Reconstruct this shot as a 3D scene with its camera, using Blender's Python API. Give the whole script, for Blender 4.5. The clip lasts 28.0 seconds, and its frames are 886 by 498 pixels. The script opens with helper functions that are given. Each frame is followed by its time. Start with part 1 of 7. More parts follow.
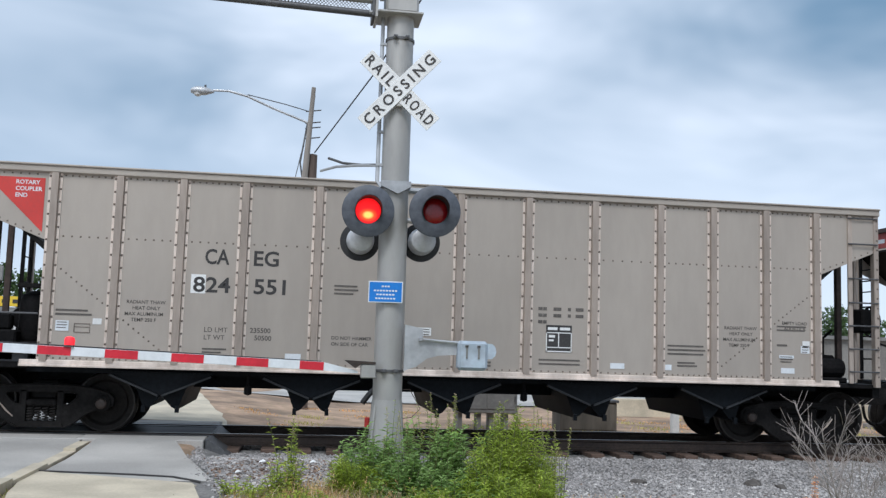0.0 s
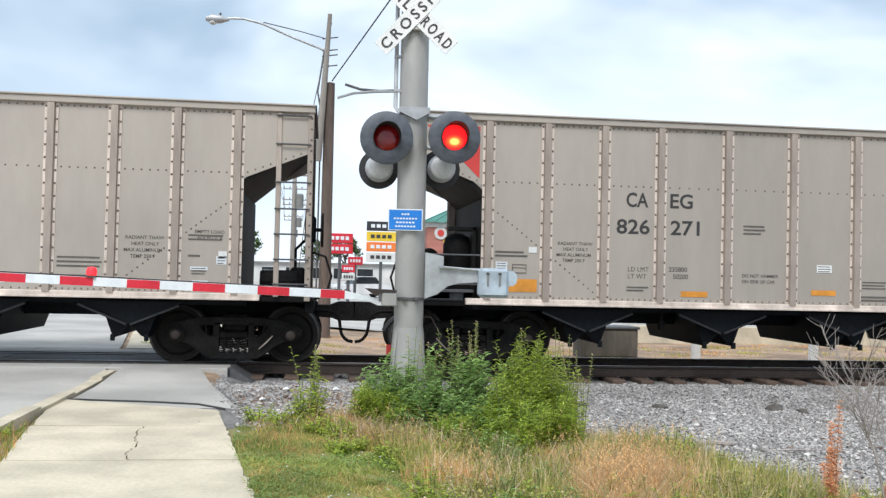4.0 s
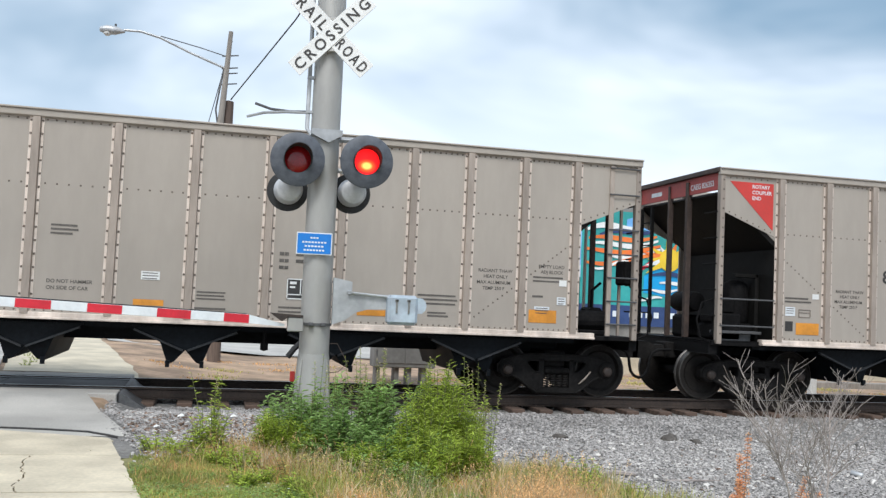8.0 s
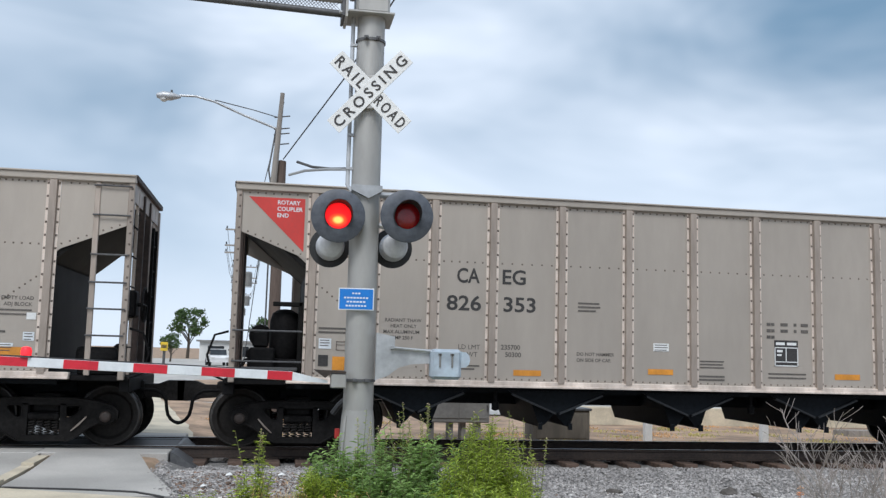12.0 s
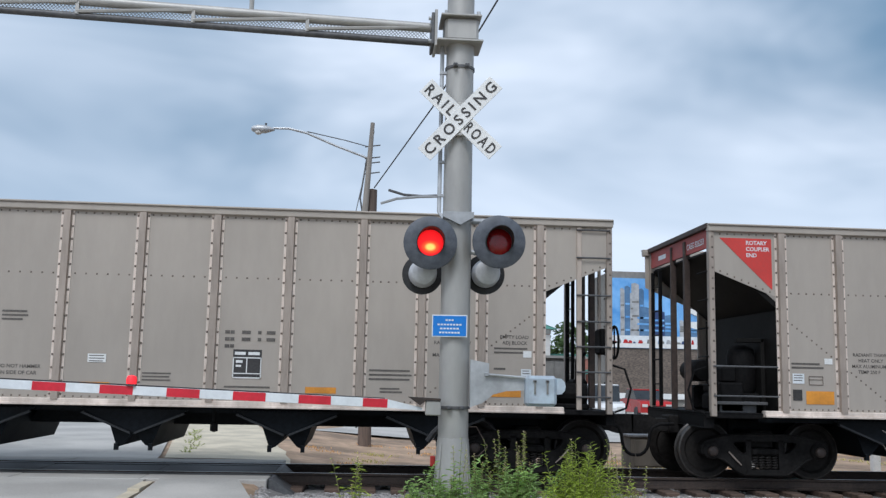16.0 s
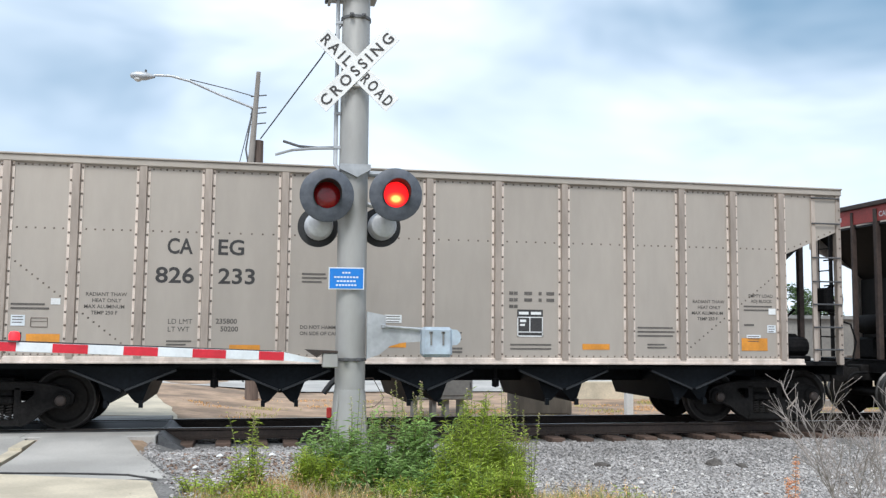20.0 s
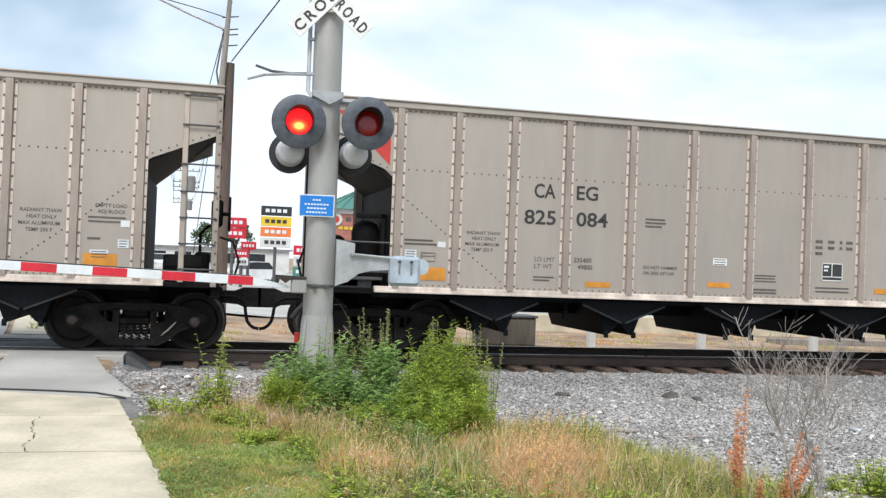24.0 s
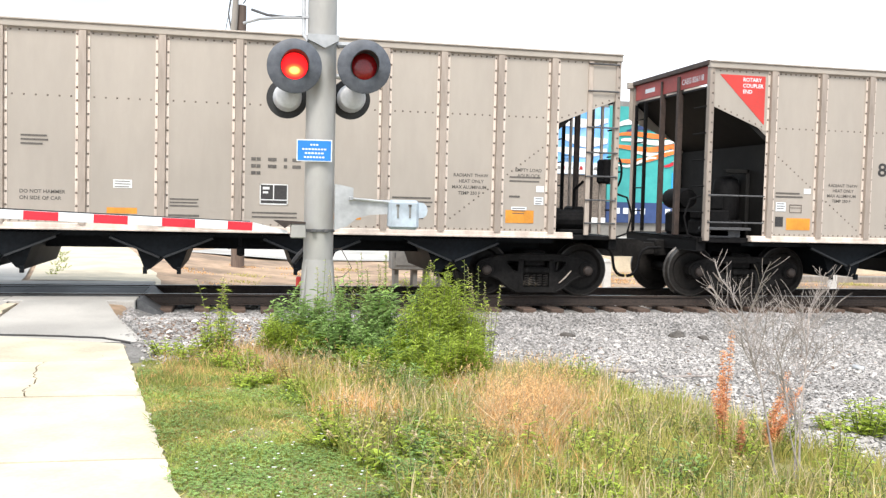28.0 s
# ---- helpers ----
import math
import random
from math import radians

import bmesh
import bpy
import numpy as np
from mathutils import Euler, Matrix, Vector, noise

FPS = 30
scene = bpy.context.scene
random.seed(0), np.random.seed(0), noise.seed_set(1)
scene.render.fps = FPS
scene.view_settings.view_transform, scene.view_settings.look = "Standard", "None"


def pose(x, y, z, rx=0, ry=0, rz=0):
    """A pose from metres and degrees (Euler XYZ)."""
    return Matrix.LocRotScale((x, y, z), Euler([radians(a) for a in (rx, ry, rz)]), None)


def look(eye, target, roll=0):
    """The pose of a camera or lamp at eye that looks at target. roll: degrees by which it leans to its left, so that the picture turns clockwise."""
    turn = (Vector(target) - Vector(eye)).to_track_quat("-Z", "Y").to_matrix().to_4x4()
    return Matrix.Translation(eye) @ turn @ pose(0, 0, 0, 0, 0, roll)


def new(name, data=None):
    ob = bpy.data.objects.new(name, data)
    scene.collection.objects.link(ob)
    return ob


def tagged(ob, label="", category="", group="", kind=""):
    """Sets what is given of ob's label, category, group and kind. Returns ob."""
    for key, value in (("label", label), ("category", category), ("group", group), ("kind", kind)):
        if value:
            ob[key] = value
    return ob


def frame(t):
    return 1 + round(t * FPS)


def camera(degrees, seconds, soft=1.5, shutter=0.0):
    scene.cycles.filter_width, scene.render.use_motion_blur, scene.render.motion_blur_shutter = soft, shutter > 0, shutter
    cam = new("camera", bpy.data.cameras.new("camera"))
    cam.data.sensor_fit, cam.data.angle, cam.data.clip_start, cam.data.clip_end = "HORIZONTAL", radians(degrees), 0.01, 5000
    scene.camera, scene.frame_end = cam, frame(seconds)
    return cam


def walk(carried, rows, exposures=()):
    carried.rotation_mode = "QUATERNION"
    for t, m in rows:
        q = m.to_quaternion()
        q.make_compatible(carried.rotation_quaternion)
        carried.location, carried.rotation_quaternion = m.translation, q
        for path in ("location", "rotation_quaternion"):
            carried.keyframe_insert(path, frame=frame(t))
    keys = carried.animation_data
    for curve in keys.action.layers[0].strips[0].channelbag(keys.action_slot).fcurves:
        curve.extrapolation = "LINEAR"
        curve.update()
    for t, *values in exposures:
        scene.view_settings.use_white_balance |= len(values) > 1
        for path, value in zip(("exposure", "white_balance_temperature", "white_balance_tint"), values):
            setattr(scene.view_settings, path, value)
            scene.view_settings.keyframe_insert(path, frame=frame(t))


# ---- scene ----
cam = camera(50.65, 28.0, soft=1.35)

# the camera: carried in the hand, almost on one spot
PATH = [
    (0, 0.012, -0.104, 1.525, -8.21, 5.82, 1.77),
    (0.5, 0.009, -0.120, 1.513, -7.71, 5.21, 1.34),
    (1, 0.033, -0.046, 1.512, -6.57, 3.69, 1.40),
    (1.5, 0.048, 0.030, 1.527, -6.73, 5.17, 2.38),
    (2, 0.024, -0.049, 1.521, -7.11, 4.72, 1.35),
    (2.5, 0.038, -0.023, 1.508, -7.08, 2.60, 0.86),
    (3, 0.041, -0.051, 1.496, -8.08, 2.29, -0.08),
    (3.5, 0.035, -0.016, 1.508, -7.64, 1.27, 0.56),
    (5.5, 0.003, 0.001, 1.491, -7.77, 3.55, 3.75),
    (6, 0.001, -0.030, 1.496, -10.10, 4.13, 3.02),
    (6.5, -0.009, 0.004, 1.501, -8.57, 3.20, 3.04),
    (7, -0.013, 0.017, 1.512, -10.10, 4.96, 0.93),
    (7.5, -0.091, 0.086, 1.512, -9.35, 4.54, 2.59),
    (8, -0.185, 0.154, 1.509, -13.80, 3.29, 2.59),
    (8.5, -0.183, 0.175, 1.515, -12.68, 3.88, 1.68),
    (9, -0.119, 0.192, 1.524, -11.75, 4.71, 1.49),
    (9.5, -0.046, 0.151, 1.520, -8.97, 4.47, 1.35),
    (10, 0.076, 0.225, 1.523, -9.28, 4.53, -1.41),
    (10.5, 0.037, 0.168, 1.506, -10.08, 5.52, 0.19),
    (11, 0.013, 0.184, 1.523, -8.42, 6.11, 1.11),
    (11.5, 0.029, 0.166, 1.516, -11.33, 6.10, 1.78),
    (13.5, 0.011, 0.194, 1.544, -2.93, 8.65, 0.01),
    (14, 0.010, 0.140, 1.527, -3.05, 9.13, 0.19),
    (14.5, -0.001, 0.192, 1.535, 0.60, 7.63, 0.52),
    (15, 0.019, 0.253, 1.535, -1.77, 7.08, 0.92),
    (15.5, 0.010, 0.239, 1.545, -3.76, 7.69, 2.13),
    (16, 0.003, 0.212, 1.530, -4.47, 7.83, 1.19),
    (16.5, 0.017, 0.218, 1.543, -3.40, 6.00, 0.74),
    (17, 0.010, 0.112, 1.530, -8.09, 3.89, -0.49),
    (17.5, 0.026, 0.104, 1.508, -7.29, 4.01, -1.37),
    (18, 0.035, 0.135, 1.488, -7.08, 0.43, 1.13),
    (18.5, 0.033, 0.162, 1.489, -7.71, -1.09, 0.53),
    (19, 0.014, 0.155, 1.501, -1.03, 0.76, 2.71),
    (19.5, -0.113, 0.161, 1.522, -8.08, 3.30, 2.16),
    (20, -0.157, 0.201, 1.517, -11.71, 5.08, 0.53),
    (20.5, -0.262, -0.011, 1.525, -12.15, 4.62, 0.42),
    (22.5, -0.177, 0.147, 1.547, -9.16, 2.68, 1.36),
    (23, -0.192, 0.155, 1.544, -7.22, 2.44, 0.83),
    (23.5, -0.212, 0.158, 1.540, -7.58, 2.14, 1.60),
    (24, -0.181, 0.094, 1.509, -13.68, 0.89, 2.18),
    (24.5, -0.224, 0.144, 1.511, -16.24, 0.36, 3.23),
    (25, -0.213, 0.105, 1.500, -16.94, 0.58, 2.65),
    (25.5, -0.197, 0.095, 1.499, -16.94, 0.23, 1.92),
    (26, -0.155, 0.086, 1.523, -17.93, -1.15, 0.85),
    (26.5, -0.109, 0.062, 1.549, -17.49, -2.39, 0.64),
    (27, 0.020, 0.010, 1.576, -15.05, -3.11, 1.93),
    (27.5, 0.125, -0.028, 1.570, -14.08, -3.84, 2.22),
    (28, 0.142, 0.001, 1.558, -12.08, -2.84, 1.45),
]
EXPOSURE = [(0, 0.0, 5800, 10), (1, 0.24, 5950, 10), (3, 0.42, 6100, 9), (6, 0.30, 6080, 9), (8, 0.31, 6080, 9), (11, 0.10, 6000, 10), (14, -0.05, 5800, 10), (16, -0.08, 5780, 10), (17, -0.02, 5950, 10), (18, 0.2, 6200, 9), (18.5, 0.48, 6250, 9), (19, 0.56, 6250, 9),
            (20, 0.4, 5980, 9), (23, 0.42, 6150, 9), (24, 0.45, 6200, 9), (25, 0.66, 6350, 9), (26, 0.74, 6400, 10), (27, 0.90, 6450, 10), (28, 1.04, 6500, 11)]
walk(cam, [(t, pose(x, y, z, 0, 0, yaw) @ pose(0, 0, 0, 90 + pitch) @ pose(0, 0, 0, 0, 0, roll)) for t, x, y, z, yaw, pitch, roll in PATH],
     exposures=EXPOSURE)

# ---- world, sun, light ----
SUN_UP, SUN_TURN = 52.0, 200.0          # degrees: height, and bearing from +y towards +x
world = bpy.data.worlds.new("overcast_sky")
scene.world = world
world.use_nodes = True
wn, wl = world.node_tree.nodes, world.node_tree.links
wn.clear()
w_out = wn.new("ShaderNodeOutputWorld")
w_bg = wn.new("ShaderNodeBackground")
w_bg.inputs["Strength"].default_value = 1.0
w_sky = wn.new("ShaderNodeTexSky")
w_sky.sky_type, w_sky.sun_disc = "NISHITA", False
w_sky.sun_elevation, w_sky.sun_rotation = radians(SUN_UP), radians(SUN_TURN)
w_sky.air_density, w_sky.dust_density = 1.0, 2.0
w_dim = wn.new("ShaderNodeVectorMath")
w_dim.operation = "SCALE"
w_dim.inputs["Scale"].default_value = 0.10
wl.new(w_sky.outputs[0], w_dim.inputs[0])
w_co = wn.new("ShaderNodeTexCoord")
w_map = wn.new("ShaderNodeMapping")
w_map.inputs["Scale"].default_value = (1.0, 1.0, 2.6)
w_map.inputs["Location"].default_value = (0.35, 0.1, 0.0)
wl.new(w_co.outputs["Generated"], w_map.inputs[0])
w_n1 = wn.new("ShaderNodeTexNoise")
w_n1.inputs["Scale"].default_value, w_n1.inputs["Detail"].default_value = 2.0, 4.0
w_n1.inputs["Roughness"].default_value, w_n1.inputs["Distortion"].default_value = 0.52, 0.4
wl.new(w_map.outputs[0], w_n1.inputs["Vector"])
w_cr = wn.new("ShaderNodeValToRGB")
w_cr.color_ramp.elements[0].position, w_cr.color_ramp.elements[0].color = 0.27, (0.22, 0.345, 0.46, 1)
w_cr.color_ramp.elements[1].position, w_cr.color_ramp.elements[1].color = 0.66, (0.98, 1.02, 1.06, 1)
# banks of cloud: bright ones low over the train, a grey one higher up, clear blue-grey beside them
w_last = w_n1.outputs["Fac"]
for bank, sharp, amount in (((0.23, 0.955, 0.18), 34.0, 0.20), ((0.43, 0.885, 0.14), 70.0, 0.14), ((0.42, 0.85, 0.28), 40.0, -0.10),
                            ((-0.22, 0.95, 0.22), 12.0, -0.21), ((-0.5, 0.8, 0.5), 6.0, 0.08), ((0.05, 0.9, 0.42), 22.0, 0.07)):
    w_dot = wn.new("ShaderNodeVectorMath")
    w_dot.operation = "DOT_PRODUCT"
    wl.new(w_co.outputs["Generated"], w_dot.inputs[0])
    w_dot.inputs[1].default_value = Vector(bank).normalized()
    w_up = wn.new("ShaderNodeMath")
    w_up.operation, w_up.use_clamp = "MAXIMUM", True
    wl.new(w_dot.outputs["Value"], w_up.inputs[0])
    w_up.inputs[1].default_value = 0.0
    w_pow = wn.new("ShaderNodeMath")
    w_pow.operation = "POWER"
    wl.new(w_up.outputs[0], w_pow.inputs[0])
    w_pow.inputs[1].default_value = sharp
    w_add = wn.new("ShaderNodeMath")
    w_add.operation = "MULTIPLY_ADD"
    wl.new(w_pow.outputs[0], w_add.inputs[0])
    w_add.inputs[1].default_value = amount
    wl.new(w_last, w_add.inputs[2])
    w_last = w_add.outputs[0]
wl.new(w_last, w_cr.inputs[0])
w_sep = wn.new("ShaderNodeSeparateXYZ")
wl.new(w_co.outputs["Generated"], w_sep.inputs[0])
w_hz = wn.new("ShaderNodeMapRange")       # paler towards the horizon
w_hz.inputs["From Min"].default_value, w_hz.inputs["From Max"].default_value = 0.02, 0.24
w_hz.inputs["To Min"].default_value, w_hz.inputs["To Max"].default_value = 1.0, 0.0
wl.new(w_sep.outputs["Z"], w_hz.inputs["Value"])
w_pale = wn.new("ShaderNodeMix")
w_pale.data_type = "RGBA"
wl.new(w_hz.outputs[0], w_pale.inputs["Factor"])
wl.new(w_cr.outputs[0], w_pale.inputs["A"])
w_pale.inputs["B"].default_value = (0.88, 0.95, 1.02, 1)
w_mix = wn.new("ShaderNodeMix")
w_mix.data_type = "RGBA"
w_mix.inputs["Factor"].default_value = 0.88
wl.new(w_dim.outputs[0], w_mix.inputs["A"])
wl.new(w_pale.outputs["Result"], w_mix.inputs["B"])
wl.new(w_mix.outputs["Result"], w_bg.inputs["Color"])
wl.new(w_bg.outputs[0], w_out.inputs[0])

sun_data = bpy.data.lights.new("sun", "SUN")
sun_data.energy, sun_data.angle, sun_data.color = 2.45, radians(24), (1.0, 0.96, 0.9)
sun = new("sun", sun_data)
a = radians(SUN_TURN)
sun_dir = Vector((math.sin(a) * math.cos(radians(SUN_UP)), math.cos(a) * math.cos(radians(SUN_UP)), math.sin(radians(SUN_UP))))
sun.matrix_world = look(sun_dir * 50, (0, 0, 0))


# ---- materials ----
def material(name, c1, c2=None, rough=0.7, metal=0.0, grain=40.0, stain=1.5, bump=0.15, stretch=(1, 1, 1), per_piece=0.0,
             stain_dark=0.75, bump_scale=None, spec=0.5):
    """A procedural surface: two colours mixed by fine grain, broad stains over them, fine relief."""
    m = bpy.data.materials.new(name)
    m.use_nodes = True
    n, l = m.node_tree.nodes, m.node_tree.links
    p = n["Principled BSDF"]
    c2 = c2 or tuple(v * 0.8 for v in c1)
    co = n.new("ShaderNodeTexCoord")
    mp = n.new("ShaderNodeMapping")
    mp.inputs["Scale"].default_value = stretch
    l.new(co.outputs["Object"], mp.inputs[0])
    fine = n.new("ShaderNodeTexNoise")
    fine.inputs["Scale"].default_value, fine.inputs["Detail"].default_value, fine.inputs["Roughness"].default_value = grain, 4, 0.6
    broad = n.new("ShaderNodeTexNoise")
    broad.inputs["Scale"].default_value, broad.inputs["Detail"].default_value = stain, 5
    l.new(mp.outputs[0], fine.inputs["Vector"])
    l.new(mp.outputs[0], broad.inputs["Vector"])
    mix = n.new("ShaderNodeMix")
    mix.data_type = "RGBA"
    fr = n.new("ShaderNodeMapRange")
    fr.inputs["From Min"].default_value, fr.inputs["From Max"].default_value = 0.35, 0.65
    l.new(fine.outputs["Fac"], fr.inputs["Value"])
    l.new(fr.outputs[0], mix.inputs["Factor"])
    mix.inputs["A"].default_value, mix.inputs["B"].default_value = (*c1, 1), (*c2, 1)
    br = n.new("ShaderNodeMapRange")
    br.inputs["From Min"].default_value, br.inputs["From Max"].default_value = 0.38, 0.62
    br.inputs["To Min"].default_value, br.inputs["To Max"].default_value = stain_dark, 1.0
    l.new(broad.outputs["Fac"], br.inputs["Value"])
    mul = n.new("ShaderNodeVectorMath")
    mul.operation = "SCALE"
    l.new(mix.outputs["Result"], mul.inputs[0])
    last = br.outputs[0]
    if per_piece:
        info = n.new("ShaderNodeObjectInfo")
        geo = n.new("ShaderNodeNewGeometry")
        add = n.new("ShaderNodeMath")
        l.new(info.outputs["Random"], add.inputs[0])
        l.new(geo.outputs["Random Per Island"], add.inputs[1])
        fract = n.new("ShaderNodeMath")
        fract.operation = "FRACT"
        l.new(add.outputs[0], fract.inputs[0])
        pr = n.new("ShaderNodeMapRange")
        pr.inputs["To Min"].default_value, pr.inputs["To Max"].default_value = 1 - per_piece, 1 + per_piece
        l.new(fract.outputs[0], pr.inputs["Value"])
        t = n.new("ShaderNodeMath")
        t.operation = "MULTIPLY"
        l.new(last, t.inputs[0])
        l.new(pr.outputs[0], t.inputs[1])
        last = t.outputs[0]
    l.new(last, mul.inputs["Scale"])
    l.new(mul.outputs[0], p.inputs["Base Color"])
    rr = n.new("ShaderNodeMapRange")
    rr.inputs["To Min"].default_value, rr.inputs["To Max"].default_value = max(rough - 0.1, 0.03), min(rough + 0.1, 1)
    l.new(broad.outputs["Fac"], rr.inputs["Value"])
    l.new(rr.outputs[0], p.inputs["Roughness"])
    p.inputs["Metallic"].default_value = metal
    p.inputs["Specular IOR Level"].default_value = spec
    if bump:
        bp = n.new("ShaderNodeBump")
        bp.inputs["Strength"].default_value, bp.inputs["Distance"].default_value = bump, bump_scale or 0.01
        l.new(fine.outputs["Fac"], bp.inputs["Height"])
        l.new(bp.outputs[0], p.inputs["Normal"])
    return m


def leafy(name, c1, c2, rough=0.55, spread=0.35):
    """Leaf and grass: colour varies from leaf to leaf, some light comes through."""
    m = material(name, c1, c2, rough, grain=14, stain=1.2, bump=0, per_piece=spread, stain_dark=0.7)
    n, l = m.node_tree.nodes, m.node_tree.links
    p, out = n["Principled BSDF"], n["Material Output"]
    tr = n.new("ShaderNodeBsdfTranslucent")
    l.new(p.inputs["Base Color"].links[0].from_socket, tr.inputs["Color"])
    ms = n.new("ShaderNodeMixShader")
    ms.inputs[0].default_value = 0.45
    l.new(p.outputs[0], ms.inputs[1])
    l.new(tr.outputs[0], ms.inputs[2])
    l.new(ms.outputs[0], out.inputs[0])
    return m


def glow(name, colour, strength):
    m = bpy.data.materials.new(name)
    m.use_nodes = True
    p = m.node_tree.nodes["Principled BSDF"]
    p.inputs["Base Color"].default_value = (*colour, 1)
    p.inputs["Emission Color"].default_value = (*colour, 1)
    p.inputs["Emission Strength"].default_value = strength
    return m


M = {}
M["aluminium"] = material("weathered_aluminium", (0.42, 0.372, 0.32), (0.395, 0.35, 0.30), 0.5, 0.3, 5, 0.5, 0.03, (1, 1, 0.3), stain_dark=0.88)
M["rib"] = material("scuffed_aluminium_post", (0.47, 0.395, 0.335), (0.40, 0.335, 0.28), 0.5, 0.35, 16, 2.2, 0.08, (1, 1, 0.2), stain_dark=0.72, per_piece=0.08)
M["flange"] = material("bright_worn_flange", (0.84, 0.73, 0.64), (0.62, 0.52, 0.44), 0.5, 0.2, 12, 3.0, 0.08, (1, 1, 0.4), stain_dark=0.72)
M["rivet"] = material("dark_rivet", (0.24, 0.20, 0.165), (0.16, 0.13, 0.11), 0.6, 0.4, 60, 5, 0.05)
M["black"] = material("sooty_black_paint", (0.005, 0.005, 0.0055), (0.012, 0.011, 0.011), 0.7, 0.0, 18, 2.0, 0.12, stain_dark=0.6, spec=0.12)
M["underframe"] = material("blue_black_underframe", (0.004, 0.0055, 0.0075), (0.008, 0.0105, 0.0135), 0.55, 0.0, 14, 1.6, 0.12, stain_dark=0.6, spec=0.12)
M["truck"] = material("brown_black_cast_steel", (0.0145, 0.0135, 0.013), (0.025, 0.0228, 0.0215), 0.75, 0.05, 22, 3.0, 0.3, stain_dark=0.5, spec=0.12)
M["wheel"] = material("dusty_wheel_steel", (0.015, 0.0132, 0.012), (0.027, 0.0235, 0.021), 0.62, 0.3, 18, 3.0, 0.15, stain_dark=0.6, spec=0.2)
M["spring"] = material("worn_coil_spring", (0.055, 0.049, 0.044), (0.032, 0.028, 0.025), 0.55, 0.3, 30, 4, 0.1, spec=0.3)
M["tread"] = material("worn_tread", (0.09, 0.083, 0.076), (0.05, 0.046, 0.043), 0.4, 0.6, 40, 5, 0.05)
M["lip"] = material("worn_black_edge", (0.012, 0.014, 0.017), (0.026, 0.028, 0.031), 0.5, 0.1, 20, 2, 0.1, stain_dark=0.5)
M["cap"] = material("rusty_bearing_cap", (0.06, 0.042, 0.034), (0.035, 0.027, 0.023), 0.6, 0.2, 20, 4, 0.1)
# grime, taken near black so the colour carries the shade inside the car ends
M["slope"] = material("grimy_shade_dark_sheet", (0.012, 0.011, 0.010), (0.008, 0.0075, 0.007), 0.7, 0.1, 8, 1.5, 0.1, stain_dark=0.6, spec=0.2)
M["endpost"] = material("rusty_brown_end_post", (0.075, 0.05, 0.04), (0.045, 0.032, 0.027), 0.7, 0.1, 14, 3, 0.1)
M["red"] = material("faded_red_paint", (0.62, 0.045, 0.035), (0.55, 0.05, 0.04), 0.5, 0, 20, 2, 0.05, stain_dark=0.85)
M["endred"] = material("dull_red_end_paint", (0.44, 0.065, 0.055), (0.34, 0.06, 0.05), 0.6, 0, 20, 2, 0.05)
M["white"] = material("white_paint", (0.78, 0.78, 0.76), (0.70, 0.70, 0.68), 0.5, 0, 25, 2, 0.03, stain_dark=0.88)
M["ink"] = material("black_lettering", (0.03, 0.028, 0.028), (0.05, 0.046, 0.044), 0.6, 0, 30, 3, 0.02)
M["ink_soft"] = material("worn_black_lettering", (0.085, 0.075, 0.066), (0.14, 0.125, 0.11), 0.6, 0, 30, 3, 0.02)
M["orange"] = material("orange_reflective_tape", (0.72, 0.30, 0.03), (0.65, 0.26, 0.03), 0.4, 0, 30, 4, 0.02)
M["galvanised"] = material("dull_galvanised_steel", (0.42, 0.41, 0.385), (0.37, 0.36, 0.34), 0.5, 0.3, 7, 1.2, 0.04, (1, 1, 0.35), stain_dark=0.86)
M["zinc"] = material("pale_zinc_casting", (0.50, 0.51, 0.52), (0.43, 0.44, 0.45), 0.45, 0.4, 15, 3, 0.06)
M["casting"] = material("pale_blue_casting", (0.47, 0.555, 0.62), (0.42, 0.47, 0.53), 0.5, 0.1, 12, 4, 0.06, stain_dark=0.72)
M["drum"] = material("whitish_lamp_drum", (0.62, 0.63, 0.65), (0.52, 0.53, 0.55), 0.5, 0.1, 14, 5, 0.05, stain_dark=0.8)
M["darksteel"] = material("dark_weathered_steel", (0.13, 0.13, 0.13), (0.09, 0.09, 0.095), 0.55, 0.3, 20, 3, 0.08)
M["disc"] = material("chalky_black_disc", (0.060, 0.068, 0.085), (0.10, 0.11, 0.13), 0.55, 0, 12, 4, 0.05, stain_dark=0.7)
M["hood"] = material("black_hood", (0.018, 0.018, 0.02), (0.03, 0.03, 0.032), 0.6, 0, 20, 3, 0.03)
M["lens_off"] = material("unlit_red_lens", (0.32, 0.010, 0.014), (0.22, 0.008, 0.010), 0.12, 0, 60, 3, 0.1)
M["lens_lit"] = glow("lit_red_lens", (1.0, 0.010, 0.012), 1.2)
ln, ll = M["lens_lit"].node_tree.nodes, M["lens_lit"].node_tree.links       # the bulb shines low in the lens
l_co, l_map, l_len, l_ramp = ln.new("ShaderNodeTexCoord"), ln.new("ShaderNodeMapping"), ln.new("ShaderNodeVectorMath"), ln.new("ShaderNodeValToRGB")
l_map.inputs["Location"].default_value, l_map.inputs["Scale"].default_value = (0.0, 0.0, 0.62), (9.0, 0.0, 12.5)
l_len.operation = "LENGTH"
ll.new(l_co.outputs["Object"], l_map.inputs[0])
ll.new(l_map.outputs[0], l_len.inputs[0])
ll.new(l_len.outputs["Value"], l_ramp.inputs[0])
l_ramp.color_ramp.elements[0].position, l_ramp.color_ramp.elements[0].color = 0.33, (1.0, 0.70, 0.14, 1)
l_ramp.color_ramp.elements[1].position, l_ramp.color_ramp.elements[1].color = 1.0, (0.72, 0.006, 0.008, 1)
